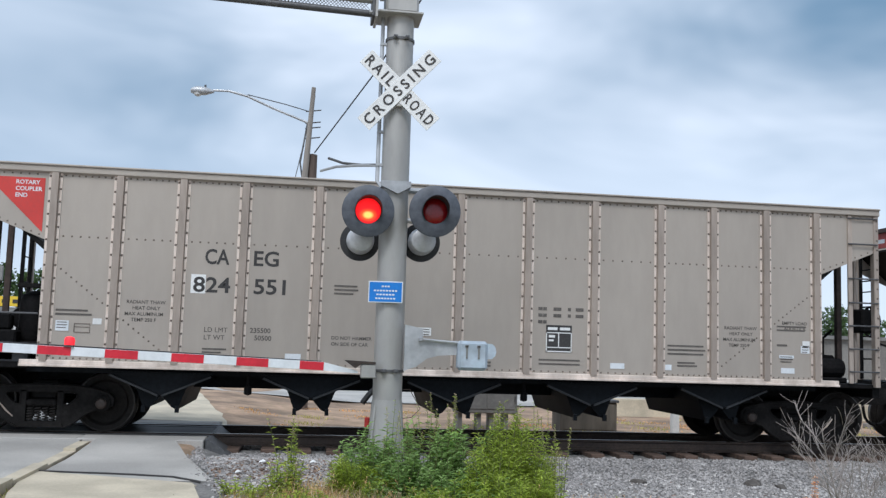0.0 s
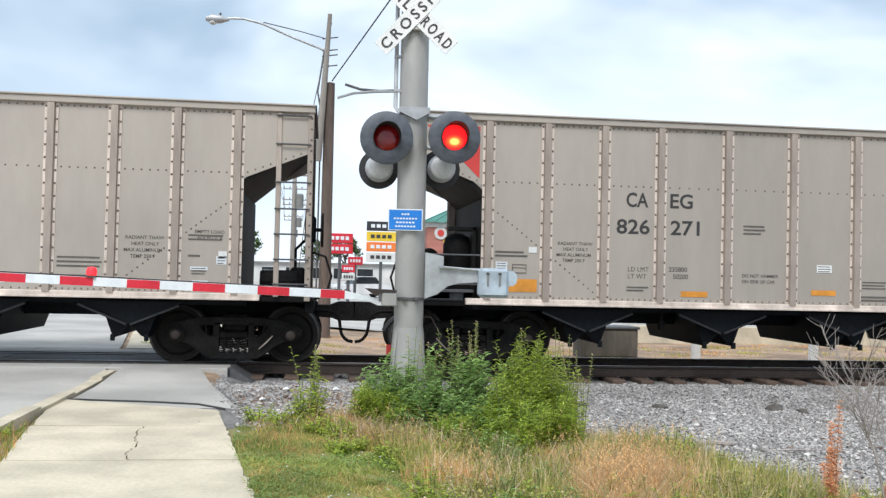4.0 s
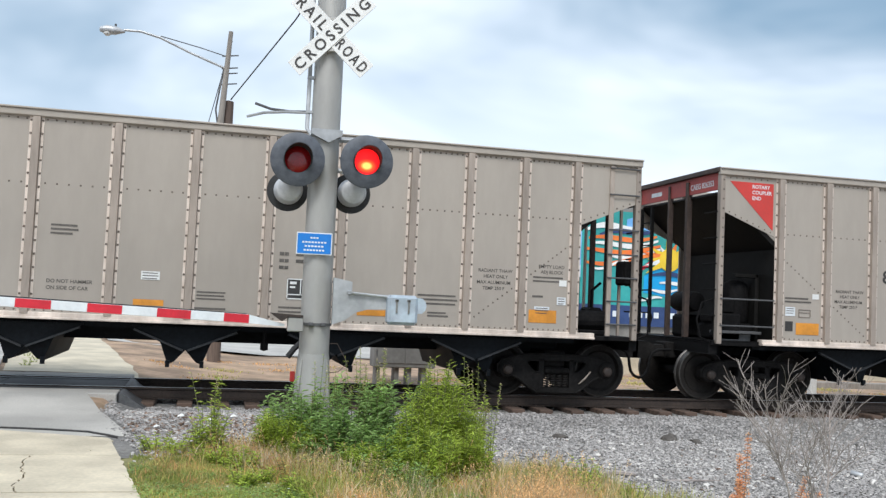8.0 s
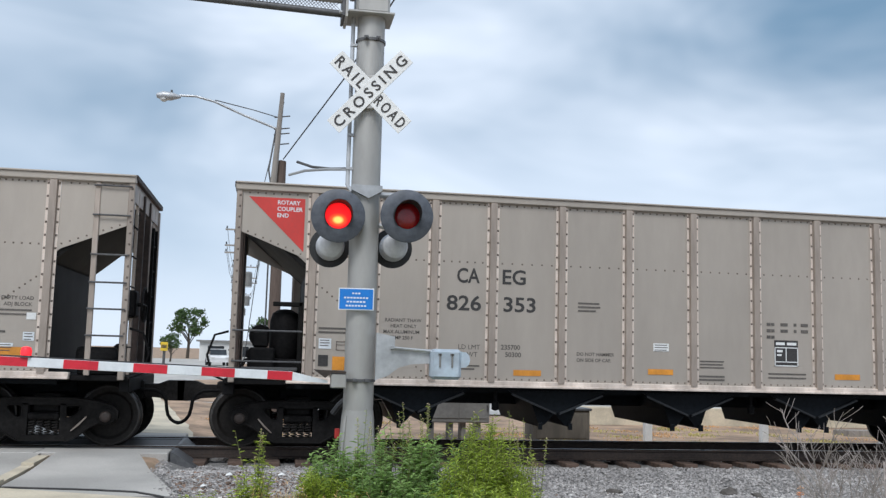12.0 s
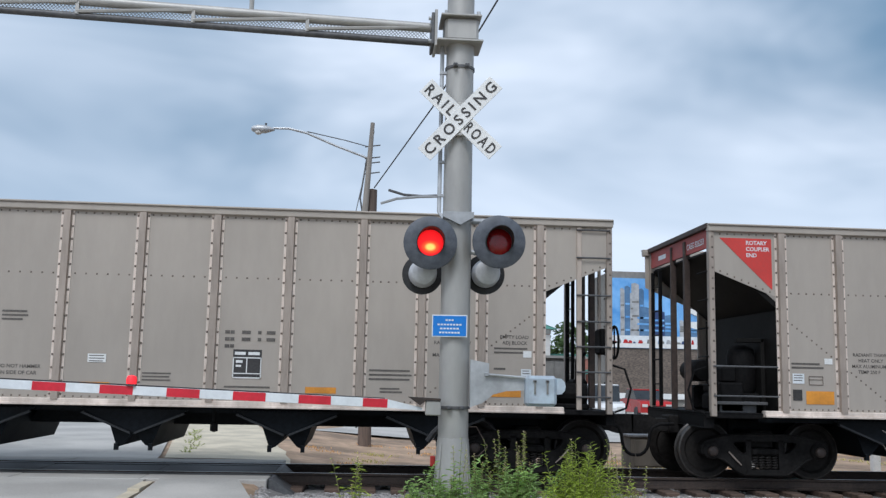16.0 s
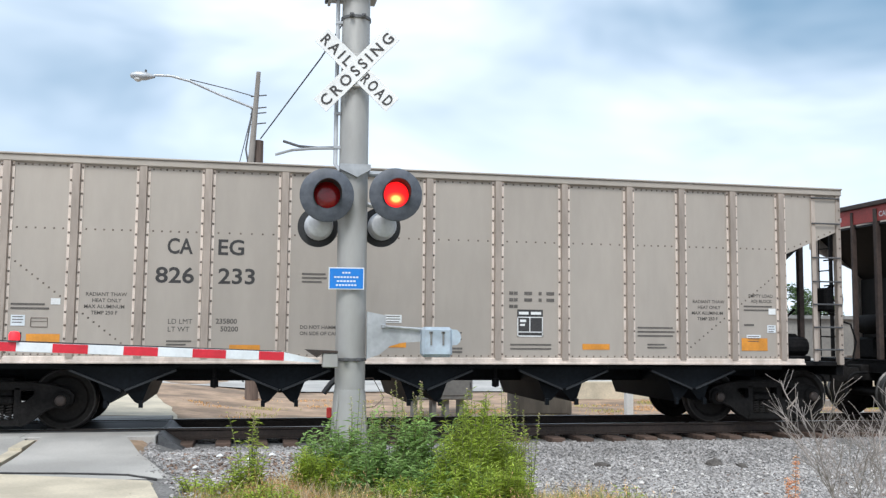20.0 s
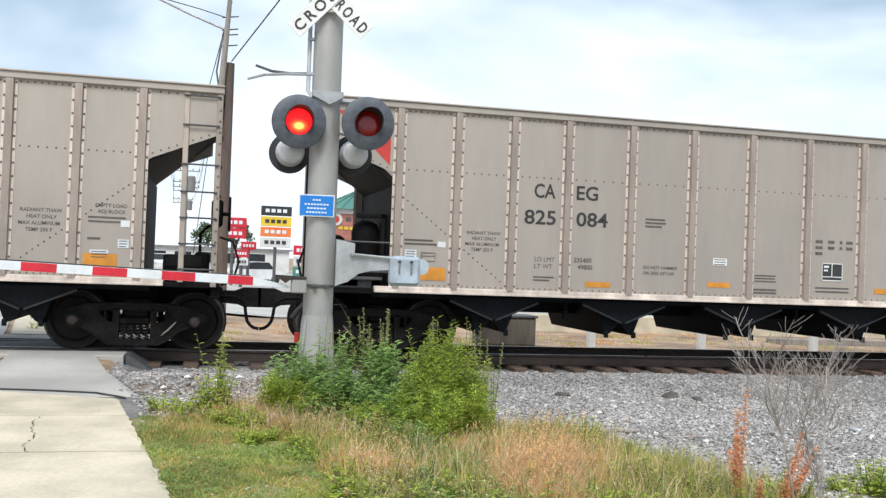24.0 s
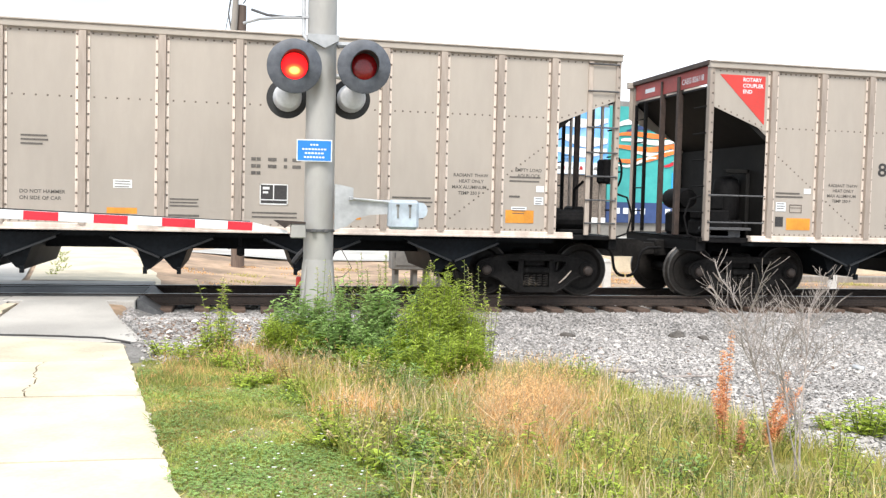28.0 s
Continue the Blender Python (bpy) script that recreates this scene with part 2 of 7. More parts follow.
l_mid = l_ramp.color_ramp.elements.new(0.62)
l_mid.color = (1.0, 0.10, 0.012, 1)
ll.new(l_ramp.outputs[0], ln["Principled BSDF"].inputs["Emission Color"])
M["lens_small"] = glow("gate_lamp_glow", (0.9, 0.02, 0.03), 0.8)
M["blue"] = material("blue_enamel_sign", (0.01, 0.19, 0.62), (0.012, 0.17, 0.56), 0.35, 0, 20, 3, 0.02, stain_dark=0.93)
M["retro_red"] = material("red_reflective_sheet", (0.60, 0.015, 0.035), (0.52, 0.015, 0.03), 0.4, 0, 25, 4, 0.03, stain_dark=0.85)
M["retro_white"] = material("white_reflective_sheet", (0.72, 0.75, 0.77), (0.66, 0.69, 0.71), 0.4, 0, 25, 4, 0.03, stain_dark=0.88)
M["concrete"] = material("aged_concrete", (0.63, 0.55, 0.41), (0.54, 0.475, 0.36), 0.85, 0, 26, 1.6, 0.3, stain_dark=0.76, per_piece=0.06)
M["asphalt"] = material("bleached_asphalt", (0.50, 0.475, 0.435), (0.40, 0.38, 0.35), 0.85, 0, 55, 0.6, 0.4, stain_dark=0.74)
M["tar"] = material("tar_filled_joint", (0.03, 0.028, 0.027), (0.045, 0.042, 0.04), 0.7, 0, 40, 3, 0.2)
M["rubber"] = material("worn_rubber_panel", (0.030, 0.030, 0.031), (0.055, 0.053, 0.05), 0.6, 0, 25, 1.5, 0.2, stain_dark=0.6)
M["dirt"] = material("dry_dirt_and_stubble", (0.47, 0.315, 0.215), (0.33, 0.235, 0.145), 0.95, 0, 5, 0.8, 0.5, stain_dark=0.5, bump_scale=0.03)
M["soil"] = material("weedy_soil", (0.31, 0.28, 0.12), (0.21, 0.21, 0.08), 0.95, 0, 7, 0.9, 0.6, stain_dark=0.6, bump_scale=0.03)
M["bed"] = material("ballast_fines", (0.31, 0.30, 0.285), (0.20, 0.19, 0.18), 0.95, 0, 28, 1.2, 1.0, bump_scale=0.04, spec=0.1)
M["stone"] = material("ballast_stone", (0.435, 0.41, 0.39), (0.35, 0.33, 0.315), 0.9, 0, 40, 0.7, 0.3, per_piece=0.26, spec=0.25)
M["stone_pale"] = material("pale_ballast_stone", (0.62, 0.585, 0.545), (0.50, 0.47, 0.44), 0.9, 0, 40, 4, 0.3, per_piece=0.25, spec=0.25)
M["debris"] = material("brown_bark_debris", (0.26, 0.17, 0.12), (0.16, 0.11, 0.08), 0.9, 0, 30, 4, 0.3, per_piece=0.4)
M["darkrock"] = material("dark_brown_rock", (0.13, 0.115, 0.10), (0.08, 0.07, 0.062), 0.9, 0, 20, 4, 0.5)
M["rail"] = material("rusty_rail_web", (0.066, 0.046, 0.036), (0.040, 0.030, 0.025), 0.7, 0.3, 25, 3, 0.2)
M["railhead"] = material("rail_head_shine", (0.34, 0.32, 0.30), (0.25, 0.235, 0.22), 0.3, 0.8, 40, 4, 0.03)
M["tie"] = material("creosoted_timber", (0.15, 0.095, 0.068), (0.085, 0.057, 0.043), 0.85, 0, 18, 2, 0.4, (0.2, 1, 1), per_piece=0.25)
M["timber"] = material("grey_weathered_timber", (0.33, 0.30, 0.265), (0.24, 0.215, 0.19), 0.85, 0, 14, 2, 0.3, (1, 1, 0.15))
M["brownpole"] = material("brown_treated_pole", (0.17, 0.125, 0.10), (0.11, 0.08, 0.065), 0.85, 0, 12, 2, 0.3, (1, 1, 0.12))
M["cable"] = material("black_cable", (0.03, 0.03, 0.032), None, 0.6)
M["leaf"] = leafy("bush_leaf", (0.37, 0.53, 0.17), (0.27, 0.42, 0.12))
M["leaf_light"] = leafy("light_weed_leaf", (0.52, 0.61, 0.10), (0.41, 0.53, 0.075))
M["grass"] = leafy("green_grass", (0.42, 0.46, 0.12), (0.32, 0.385, 0.085))
M["grass_yellow"] = leafy("yellowing_grass", (0.66, 0.56, 0.20), (0.54, 0.50, 0.15))
M["straw"] = leafy("straw_grass", (0.92, 0.56, 0.25), (0.84, 0.46, 0.19))
M["dock"] = leafy("rust_dock_seed", (0.95, 0.60, 0.35), (0.92, 0.48, 0.25))
M["seed"] = leafy("pale_seed_head", (0.86, 0.72, 0.48), (0.78, 0.60, 0.38))
M["dryhead"] = leafy("dry_grass_head", (0.95, 0.66, 0.33), (0.90, 0.55, 0.25))
M["stem"] = material("green_stem", (0.13, 0.18, 0.05), (0.17, 0.15, 0.07), 0.7, 0, 20, 4, 0.05)
M["twig"] = material("bare_grey_twig", (0.40, 0.35, 0.32), (0.25, 0.215, 0.195), 0.8, 0, 30, 6, 0.2)
M["bark"] = material("dark_bark", (0.10, 0.08, 0.06), (0.06, 0.05, 0.04), 0.9, 0, 15, 3, 0.4)
M["far_leaf"] = leafy("far_tree_leaf", (0.10, 0.165, 0.05), (0.07, 0.12, 0.035))
M["brick"] = material("red_brick_wall", (0.47, 0.195, 0.15), (0.38, 0.15, 0.115), 0.85, 0, 6, 0.4, 0.2, (1, 1, 5))
M["roofgreen"] = material("green_metal_roof", (0.085, 0.25, 0.20), (0.07, 0.21, 0.17), 0.5, 0.1, 6, 0.5, 0.05)
M["offwhite"] = material("off_white_wall", (0.66, 0.65, 0.62), (0.6, 0.59, 0.57), 0.7, 0, 6, 0.4, 0.05)
M["cabinet"] = material("grey_cabinet_paint", (0.25, 0.245, 0.23), (0.20, 0.195, 0.185), 0.6, 0.1, 10, 1.5, 0.1)
M["stainbox"] = material("stained_brown_grey_box", (0.15, 0.13, 0.105), (0.10, 0.088, 0.072), 0.8, 0, 9, 2.2, 0.15, (1, 1, 0.25), stain_dark=0.5)
M["siding"] = material("grey_brown_siding", (0.24, 0.225, 0.20), (0.19, 0.18, 0.165), 0.75, 0, 5, 0.4, 0.1)
M["skyblue"] = material("sky_blue_print", (0.10, 0.34, 0.76), (0.28, 0.54, 0.86), 0.5, 0, 0.6, 0.3, 0.0)
M["teal"] = material("teal_print", (0.03, 0.30, 0.29), (0.05, 0.38, 0.36), 0.5, 0, 0.8, 0.3, 0.0)
M["steelblue"] = material("steel_blue_print", (0.07, 0.16, 0.30), (0.11, 0.22, 0.38), 0.5, 0, 3, 0.6, 0)
M["streetprint"] = material("brown_gravel_print", (0.21, 0.165, 0.13), (0.075, 0.06, 0.05), 0.7, 0, 6, 0.8, 0.1, (1, 1, 2.5))
M["printblue"] = material("violet_blue_print", (0.03, 0.05, 0.20), (0.05, 0.09, 0.28), 0.5, 0, 0.9, 0.4, 0)
M["navy"] = material("navy_print", (0.02, 0.045, 0.14), (0.03, 0.06, 0.17), 0.5, 0, 2, 0.3, 0)
M["flame"] = material("orange_red_print", (0.75, 0.14, 0.03), (0.8, 0.22, 0.03), 0.5, 0, 2, 0.3, 0)
M["yellow"] = material("yellow_print", (0.80, 0.55, 0.03), (0.75, 0.5, 0.03), 0.5, 0, 2, 0.3, 0)
M["glass"] = material("dark_window_glass", (0.02, 0.025, 0.03), (0.03, 0.035, 0.04), 0.08, 0, 2, 0.5, 0)
M["carwhite"] = material("white_car_paint", (0.75, 0.75, 0.75), (0.7, 0.7, 0.7), 0.25, 0, 4, 1, 0)
M["carred"] = material("red_car_paint", (0.45, 0.02, 0.02), (0.4, 0.02, 0.02), 0.25, 0, 4, 1, 0)
M["cyan"] = material("cyan_print", (0.01, 0.35, 0.70), (0.01, 0.32, 0.66), 0.5, 0, 2, 0.3, 0)


# ---- mesh code ----
class Geo:
    """A growing mesh: vertices, faces and the material slot of each face."""

    def __init__(self):
        self.v, self.f, self.m, self.slot = [], [], [], 0

    def add(self, verts, faces):
        k = len(self.v)
        self.v.extend(tuple(p) for p in verts)
        self.f.extend(tuple(i + k for i in f) for f in faces)
        self.m.extend([self.slot] * len(faces))
        return self

    def box(self, x0, x1, y0, y1, z0, z1, b=0.0):
        """A box; b: the width of its chamfered edges."""
        if b <= 0:
            v = [(x, y, z) for x in (x0, x1) for y in (y0, y1) for z in (z0, z1)]
            return self.add(v, [(0, 1, 3, 2), (4, 6, 7, 5), (0, 4, 5, 1), (2, 3, 7, 6), (0, 2, 6, 4), (1, 5, 7, 3)])
        bm = bmesh.new()
        bmesh.ops.create_cube(bm, size=1)
        for w in bm.verts:
            w.co = ((x0 + x1) / 2 + w.co.x * (x1 - x0), (y0 + y1) / 2 + w.co.y * (y1 - y0), (z0 + z1) / 2 + w.co.z * (z1 - z0))
        bmesh.ops.bevel(bm, geom=bm.edges[:], offset=b, segments=1, affect="EDGES")
        self.take(bm)
        return self

    def take(self, bm, m=None):
        bm.verts.index_update()
        self.add([(m @ w.co if m else w.co) for w in bm.verts], [[w.index for w in f.verts] for f in bm.faces])
        bm.free()

    def tube(self, points, r, n=8, caps=True):
        """A round bar along points; r: one radius or one for each point."""
        pts = [Vector(p) for p in points]
        rs = r if isinstance(r, (list, tuple)) else [r] * len(pts)
        verts, faces = [], []
        side = None
        for i, p in enumerate(pts):
            d = (pts[min(i + 1, len(pts) - 1)] - pts[max(i - 1, 0)]).normalized()
            if side is None:
                side = d.orthogonal().normalized()
            side = (side - d * side.dot(d)).normalized()
            up = d.cross(side)
            for k in range(n):
                q = 2 * math.pi * k / n
                verts.append(p + (side * math.cos(q) + up * math.sin(q)) * rs[i])
        for i in range(len(pts) - 1):
            for k in range(n):
                j = (k + 1) % n
                faces.append((i * n + k, i * n + j, (i + 1) * n + j, (i + 1) * n + k))
        if caps:
            faces.append(tuple(reversed(range(n))))
            faces.append(tuple(range((len(pts) - 1) * n, len(pts) * n)))
        return self.add(verts, faces)

    def prism(self, outline, a, b, axis="y"):
        """An outline of (u, w) drawn along an axis from a to b: y: u=x, w=z; x: u=y, w=z; z: u=x, w=y."""
        put = {"y": lambda u, w, s: (u, s, w), "x": lambda u, w, s: (s, u, w), "z": lambda u, w, s: (u, w, s)}[axis]
        n = len(outline)
        v = [put(u, w, a) for u, w in outline] + [put(u, w, b) for u, w in outline]
        return self.add(v, [tuple(range(n)), tuple(range(2 * n - 1, n - 1, -1))] + [(i, i + n, (i + 1) % n + n, (i + 1) % n) for i in range(n)])

    def lathe(self, profile, n=24, axis="y", at=(0, 0, 0)):
        """A profile of (radius, along) turned round an axis."""
        v, f = [], []
        for r, s in profile:
            for k in range(n):
                q = 2 * math.pi * k / n
                c, d = r * math.cos(q), r * math.sin(q)
                p = {"y": (c, s, d), "z": (c, d, s), "x": (s, c, d)}[axis]
                v.append((p[0] + at[0], p[1] + at[1], p[2] + at[2]))
        for i in range(len(profile) - 1):
            for k in range(n):
                j = (k + 1) % n
                f.append((i * n + k, i * n + j, (i + 1) * n + j, (i + 1) * n + k))
        return self.add(v, f)

    def mesh(self, name, materials, smooth=False):
        me = bpy.data.meshes.new(name)
        me.from_pydata(self.v, [], self.f)
        for x in (materials if isinstance(materials, (list, tuple)) else [materials]):
            me.materials.append(x)
        if any(self.m):
            me.polygons.foreach_set("material_index", self.m)
        bm = bmesh.new()
        bm.from_mesh(me)
        bmesh.ops.recalc_face_normals(bm, faces=bm.faces)
        bm.to_mesh(me)
        bm.free()
        if smooth:
            me.polygons.foreach_set("use_smooth", [True] * len(me.polygons))
            me.set_sharp_from_angle(angle=radians(40))
        me.update()
        return me


def empty(name, m, label, category, group="", kind=""):
    ob = new(name)
    ob.empty_display_size = 0.2
    ob.matrix_basis = m
    return tagged(ob, label, category, group, kind)


def part(name, geo, mat, parent, label="", m=None, smooth=False):
    """One mesh object under a thing or a part. geo: a Geo or a finished mesh."""
    me = geo.mesh(name, mat, smooth) if isinstance(geo, Geo) else geo
    ob = new(name, me)
    ob.parent = parent
    if m is not None:
        ob.matrix_basis = m
    return tagged(ob, label)


def thing(name, geo, mat, m, label, category, group="", kind="", smooth=False):
    """A thing of one mesh."""
    me = geo.mesh(name, mat, smooth) if isinstance(geo, Geo) else geo
    ob = new(name, me)
    ob.matrix_basis = m
    return tagged(ob, label, category, group, kind)


LETTERS = {}


def lettering(body, size, bold=0.0, align="LEFT", spacing=1.0):
    """The mesh of a line of writing, in its own xy plane."""
    key = (body, size, bold, align, spacing)
    if key not in LETTERS:
        cu = bpy.data.curves.new("lettering", "FONT")
        cu.body, cu.size, cu.offset, cu.align_x = body, size, bold, align
        cu.resolution_u, cu.space_character = 3, spacing
        tmp = new("lettering", cu)
        dg = bpy.context.evaluated_depsgraph_get()
        LETTERS[key] = bpy.data.meshes.new_from_object(tmp.evaluated_get(dg))
        bpy.data.objects.remove(tmp)
        bpy.data.curves.remove(cu)
    return LETTERS[key]


def write(parent, name, body, size, m, mat, bold=0.0, align="LEFT", label=""):
    me = lettering(body, size, bold, align).copy()
    me.materials.clear()
    me.materials.append(mat)
    return part(name, me, None, parent, label, m)


def bars(geo, x, z, y, widths, h, step):
    """Rows of unreadable small print as thin strips on the plane y, from (x, z) down."""
    for i, w in enumerate(widths):
        geo.box(x, x + w, y - 0.003, y, z - i * step - h, z - i * step)
    return geo


# ---- the ground ----
TRACK_Y = 16.2                      # the track runs along x; rail tops at z = 0


def smooth_step(e0, e1, v):
    s = min(max((v - e0) / (e1 - e0), 0.0), 1.0)
    return s * s * (3 - 2 * s)


def road_edge(y):
    """The road's kerb line."""
    return -3.05 - 0.012 * (y - 5) if y < 14.5 else -3.16 - 0.17 * (y - 14.5)


def slab_edge(y):
    """The footway's edge on the verge side."""
    return 0.72 - 0.173 * y


def ground_z(x, y):
    near = -0.10 - 0.20 * smooth_step(-0.6, 3.2, x) - 0.10 * smooth_step(3, 8, x)
    far = -0.12 - 0.33 * smooth_step(-3.0, 1.5, x)
    open_bed = smooth_step(-1.7, -1.2, x)           # 0 on the crossing, 1 on the ballast
    bed = -0.03 - 0.235 * open_bed
    if y < TRACK_Y:
        return near + (bed - near) * smooth_step(12.6, 14.7, y)
    z = far + (bed - far) * (1 - smooth_step(17.8, 19.6, y))
    return z


def grid(xs, ys, zf):
    g = Geo()
    g.v = [(x, y, zf(x, y)) for y in ys for x in xs]
    n = len(xs)
    g.f = [(j * n + i, j * n + i + 1, (j + 1) * n + i + 1, (j + 1) * n + i) for j in range(len(ys) - 1) for i in range(n - 1)]
    g.m = [0] * len(g.f)
    return g


def steps(a, b, n):
    return [a + (b - a) * i / n for i in range(n + 1)]


gx = [-2500, -600, -200, -80, -40, -24] + steps(-16, 20, 120) + [26, 40, 80, 200, 600, 2500]
gy = [-2500, -500, -120, -40, -16] + steps(-8, 24, 110) + [28, 36, 50, 80, 140, 300, 800, 2500]
thing("ground", grid(gx, gy, lambda x, y: ground_z(x, y) - 0.012 + (noise.noise((x * 0.9, y * 0.9, 3)) * 0.025 if -16 < x < 20 and -8 < y < 24 and x > slab_edge(y) + 0.25 and not 14 < y < 18.5 else -0.02)),
      M["dirt"], pose(0, 0, 0), "dry tan dirt and stubble around the railway crossing", "ground", kind="structure", smooth=True)


def strip(y0, y1, n, xa, xb, k, lift, name, mat, label):
    """A sheet between the lines xa(y) and xb(y), laid on the ground."""
    g = Geo()
    ys = steps(y0, y1, n)
    g.v = [(x, y, ground_z(x, y) + lift) for y in ys for x in steps(xa(y), xb(y), k)]
    w = k + 1
    g.f = [(j * w + i, j * w + i + 1, (j + 1) * w + i + 1, (j + 1) * w + i) for j in range(n) for i in range(k)]
    g.m = [0] * len(g.f)
    return thing(name, g, mat, pose(0, 0, 0), label, "road", kind="structure", smooth=True)


strip(-8, 14.6, 60, lambda y: road_edge(y) - 11, road_edge, 16, 0.004, "road", M["asphalt"], "bleached grey asphalt road leading to the level crossing")
strip(17.7, 140, 120, lambda y: road_edge(y) - 11, road_edge, 12, 0.008, "road", M["asphalt"], "pale asphalt road beyond the level crossing")
# the worn asphalt apron between the footway's end and the rails
strip(10.9, 14.62, 24, lambda y: road_edge(y) + 0.2, lambda y: -0.95 - 0.25 * (y - 11.0), 10, 0.012, "pavement", M["asphalt"], "patched asphalt apron between footway and rails")
strip(18.4, 70, 60, lambda y: road_edge(y) + 0.1, lambda y: road_edge(y) + 2.6 + 0.12 * noise.noise((y * 0.8, 2, 2)), 6, 0.003, "pavement", M["concrete"], "pale dusty footway beyond the tracks")
strip(31, 140, 60, lambda y: road_edge(y) + 2.8, lambda y: road_edge(y) + 62, 12, 0.006, "pavement", M["asphalt"], "bleached asphalt car park behind the yard")
strip(24, 140, 60, lambda y: road_edge(y) - 62, lambda y: road_edge(y) - 11.15, 12, 0.006, "pavement", M["asphalt"], "bleached asphalt forecourt of the far shops")
crossing = tagged(new("pavement"), "black rubber and asphalt level crossing surface flush with the rails", "crossing", kind="structure")
for y0, y1, mt in ((14.55, 15.36, "asphalt"), (15.56, 16.84, "rubber"), (17.04, 17.9, "asphalt")):
    for i in range(7):
        x1 = -1.42 - i * 1.85
        g = Geo().box(x1 - 1.84, x1, y0, y1, -0.20, -0.018 - 0.004 * (i % 2), 0.012)
        part("panel", g, M["rubber"] if i < 9 and mt == "rubber" else M["asphalt"], crossing)
# dark flangeway timbers beside each rail, and the steel end ramp of the panels
for y0 in (15.14, 15.58, 16.64, 17.06):
    g = Geo().box(-14.3, -1.40, y0, y0 + 0.2, -0.18, -0.010, 0.01)
    part("flangeway_timber", g, M["rubber"], crossing)
g = Geo().prism([(-1.40, -0.02), (-1.36, -0.02), (-1.02, -0.24), (-1.40, -0.24)], 14.65, 15.33)
part("end_ramp", g, M["darksteel"], crossing, "bent grey steel end ramp")
g = Geo().prism([(-1.40, 0.0), (-1.34, 0.0), (-1.1, -0.2), (-1.40, -0.24)], 15.62, 16.80)
part("end_ramp", g, M["darksteel"], crossing, "bent grey steel end ramp")

def ragged(line):
    """A line broken into short uneven steps, as concrete cracks."""
    pts = []
    for (x0, y0), (x1, y1) in zip(line, line[1:]):
        n = 5
        for k in range(n):
            s = k / n
            w = 0.011 if k else 0.0
            pts.append((x0 + (x1 - x0) * s + random.gauss(0, w), y0 + (y1 - y0) * s + random.gauss(0, w * 0.35)))
    return pts + [line[-1]]


# the footway: cast slabs with open joints
footway = tagged(new("pavement"), "cracked pale concrete footway slabs ending at the crossing", "pavement", kind="structure")
joints = [-9.4, -7.4, -5.48, -3.56, -1.64, 0.28, 2.2, 4.06, 5.98, 7.90, 9.58, 11.25]
for j in range(len(joints) - 1):
    ya, yb = joints[j] + 0.012, joints[j + 1] - 0.012
    right = [(slab_edge(y) + 0.02 * noise.noise((y * 2.3, 7, 1)) + 0.045 * noise.noise((y * 7, 3, 1)), y) for y in steps(ya, yb, 20)]
    left = [(slab_edge(y) - 1.86 + 0.02 * noise.noise((y * 2.1, 17, 1)), y) for y in steps(ya, yb, 5)]
    if j == len(joints) - 2:
        left = [(x, y + 0.32 * (y - ya) / (yb - ya)) for x, y in left]
        right = [(x + 0.05 * (y - ya), y - 0.45 * max(0, y - ya - 0.5)) for x, y in right]
    if j == 9:                      # this slab is broken in two by a jagged crack
        crack = ragged([(-1.53, ya), (-1.61, 8.15), (-1.58, 8.45), (-1.65, 8.85), (-1.73, 9.3), (-1.69, yb)])
        crack = [(x, min(max(y, ya), yb)) for x, y in crack]
        pieces = [left + [(x - 0.007, y) for x, y in reversed(crack)], [(x + 0.007, y) for x, y in crack] + list(reversed(right))]
    elif j == 10:
        crack = [(slab_edge(ya) - 1.84, ya + 0.03)] + ragged([(-1.72, ya + 0.03), (-1.45, ya + 0.07), (-1.24, ya + 0.05), (-1.21, ya + 0.42), (-1.12, ya + 0.58), (slab_edge(10.5), 10.50)])
        low = [(slab_edge(ya) - 1.84, ya), ] + [(x, y - 0.022) for x, y in crack] + [(slab_edge(ya), ya)]
        high = [(x, y + 0.022) for x, y in crack] + [p for p in reversed(right) if p[1] > 10.5][::-1] + list(reversed(left[1:]))
        pieces = [low, high]
    else:
        pieces = [left + list(reversed(right))]
    for outline in pieces:
        tilt = random.uniform(-0.006, 0.006)
        g = Geo().prism(outline, -0.22, ground_z(-1.5, ya) + 0.028 + tilt, "z")
        part("slab", g, M["concrete"], footway)
# tar and grit in the joint where the concrete meets the asphalt
filler = ragged([(slab_edge(11.2) - 1.9, 11.58), (-2.4, 11.44), (-1.9, 11.34), (-1.4, 11.18), (-1.06, 10.80)])
part("joint_filler", Geo().prism([(x, y - 0.03) for x, y in filler] + [(x, y + 0.022 + 0.02 * random.random()) for x, y in reversed(filler)], -0.2, -0.074, "z"), M["tar"], footway)
kerb = tagged(new("kerb"), "low worn concrete kerb stones along the road", "kerb", kind="structure")
for i in range(13):
    ya = -4.0 + i * 1.45
    if ya > 14.2:
        break
    yb = min(ya + 1.44, 14.3)
    outline = [(road_edge(ya), ya), (road_edge(ya) + 0.16, ya), (road_edge(yb) + 0.16, yb), (road_edge(yb), yb)]
    top = ground_z(-3, (ya + yb) / 2) + 0.10 - 0.075 * smooth_step(9, 14.5, yb)
    part("kerb_stone", Geo().prism(outline, -0.3, top, "z"), M["concrete"], kerb)

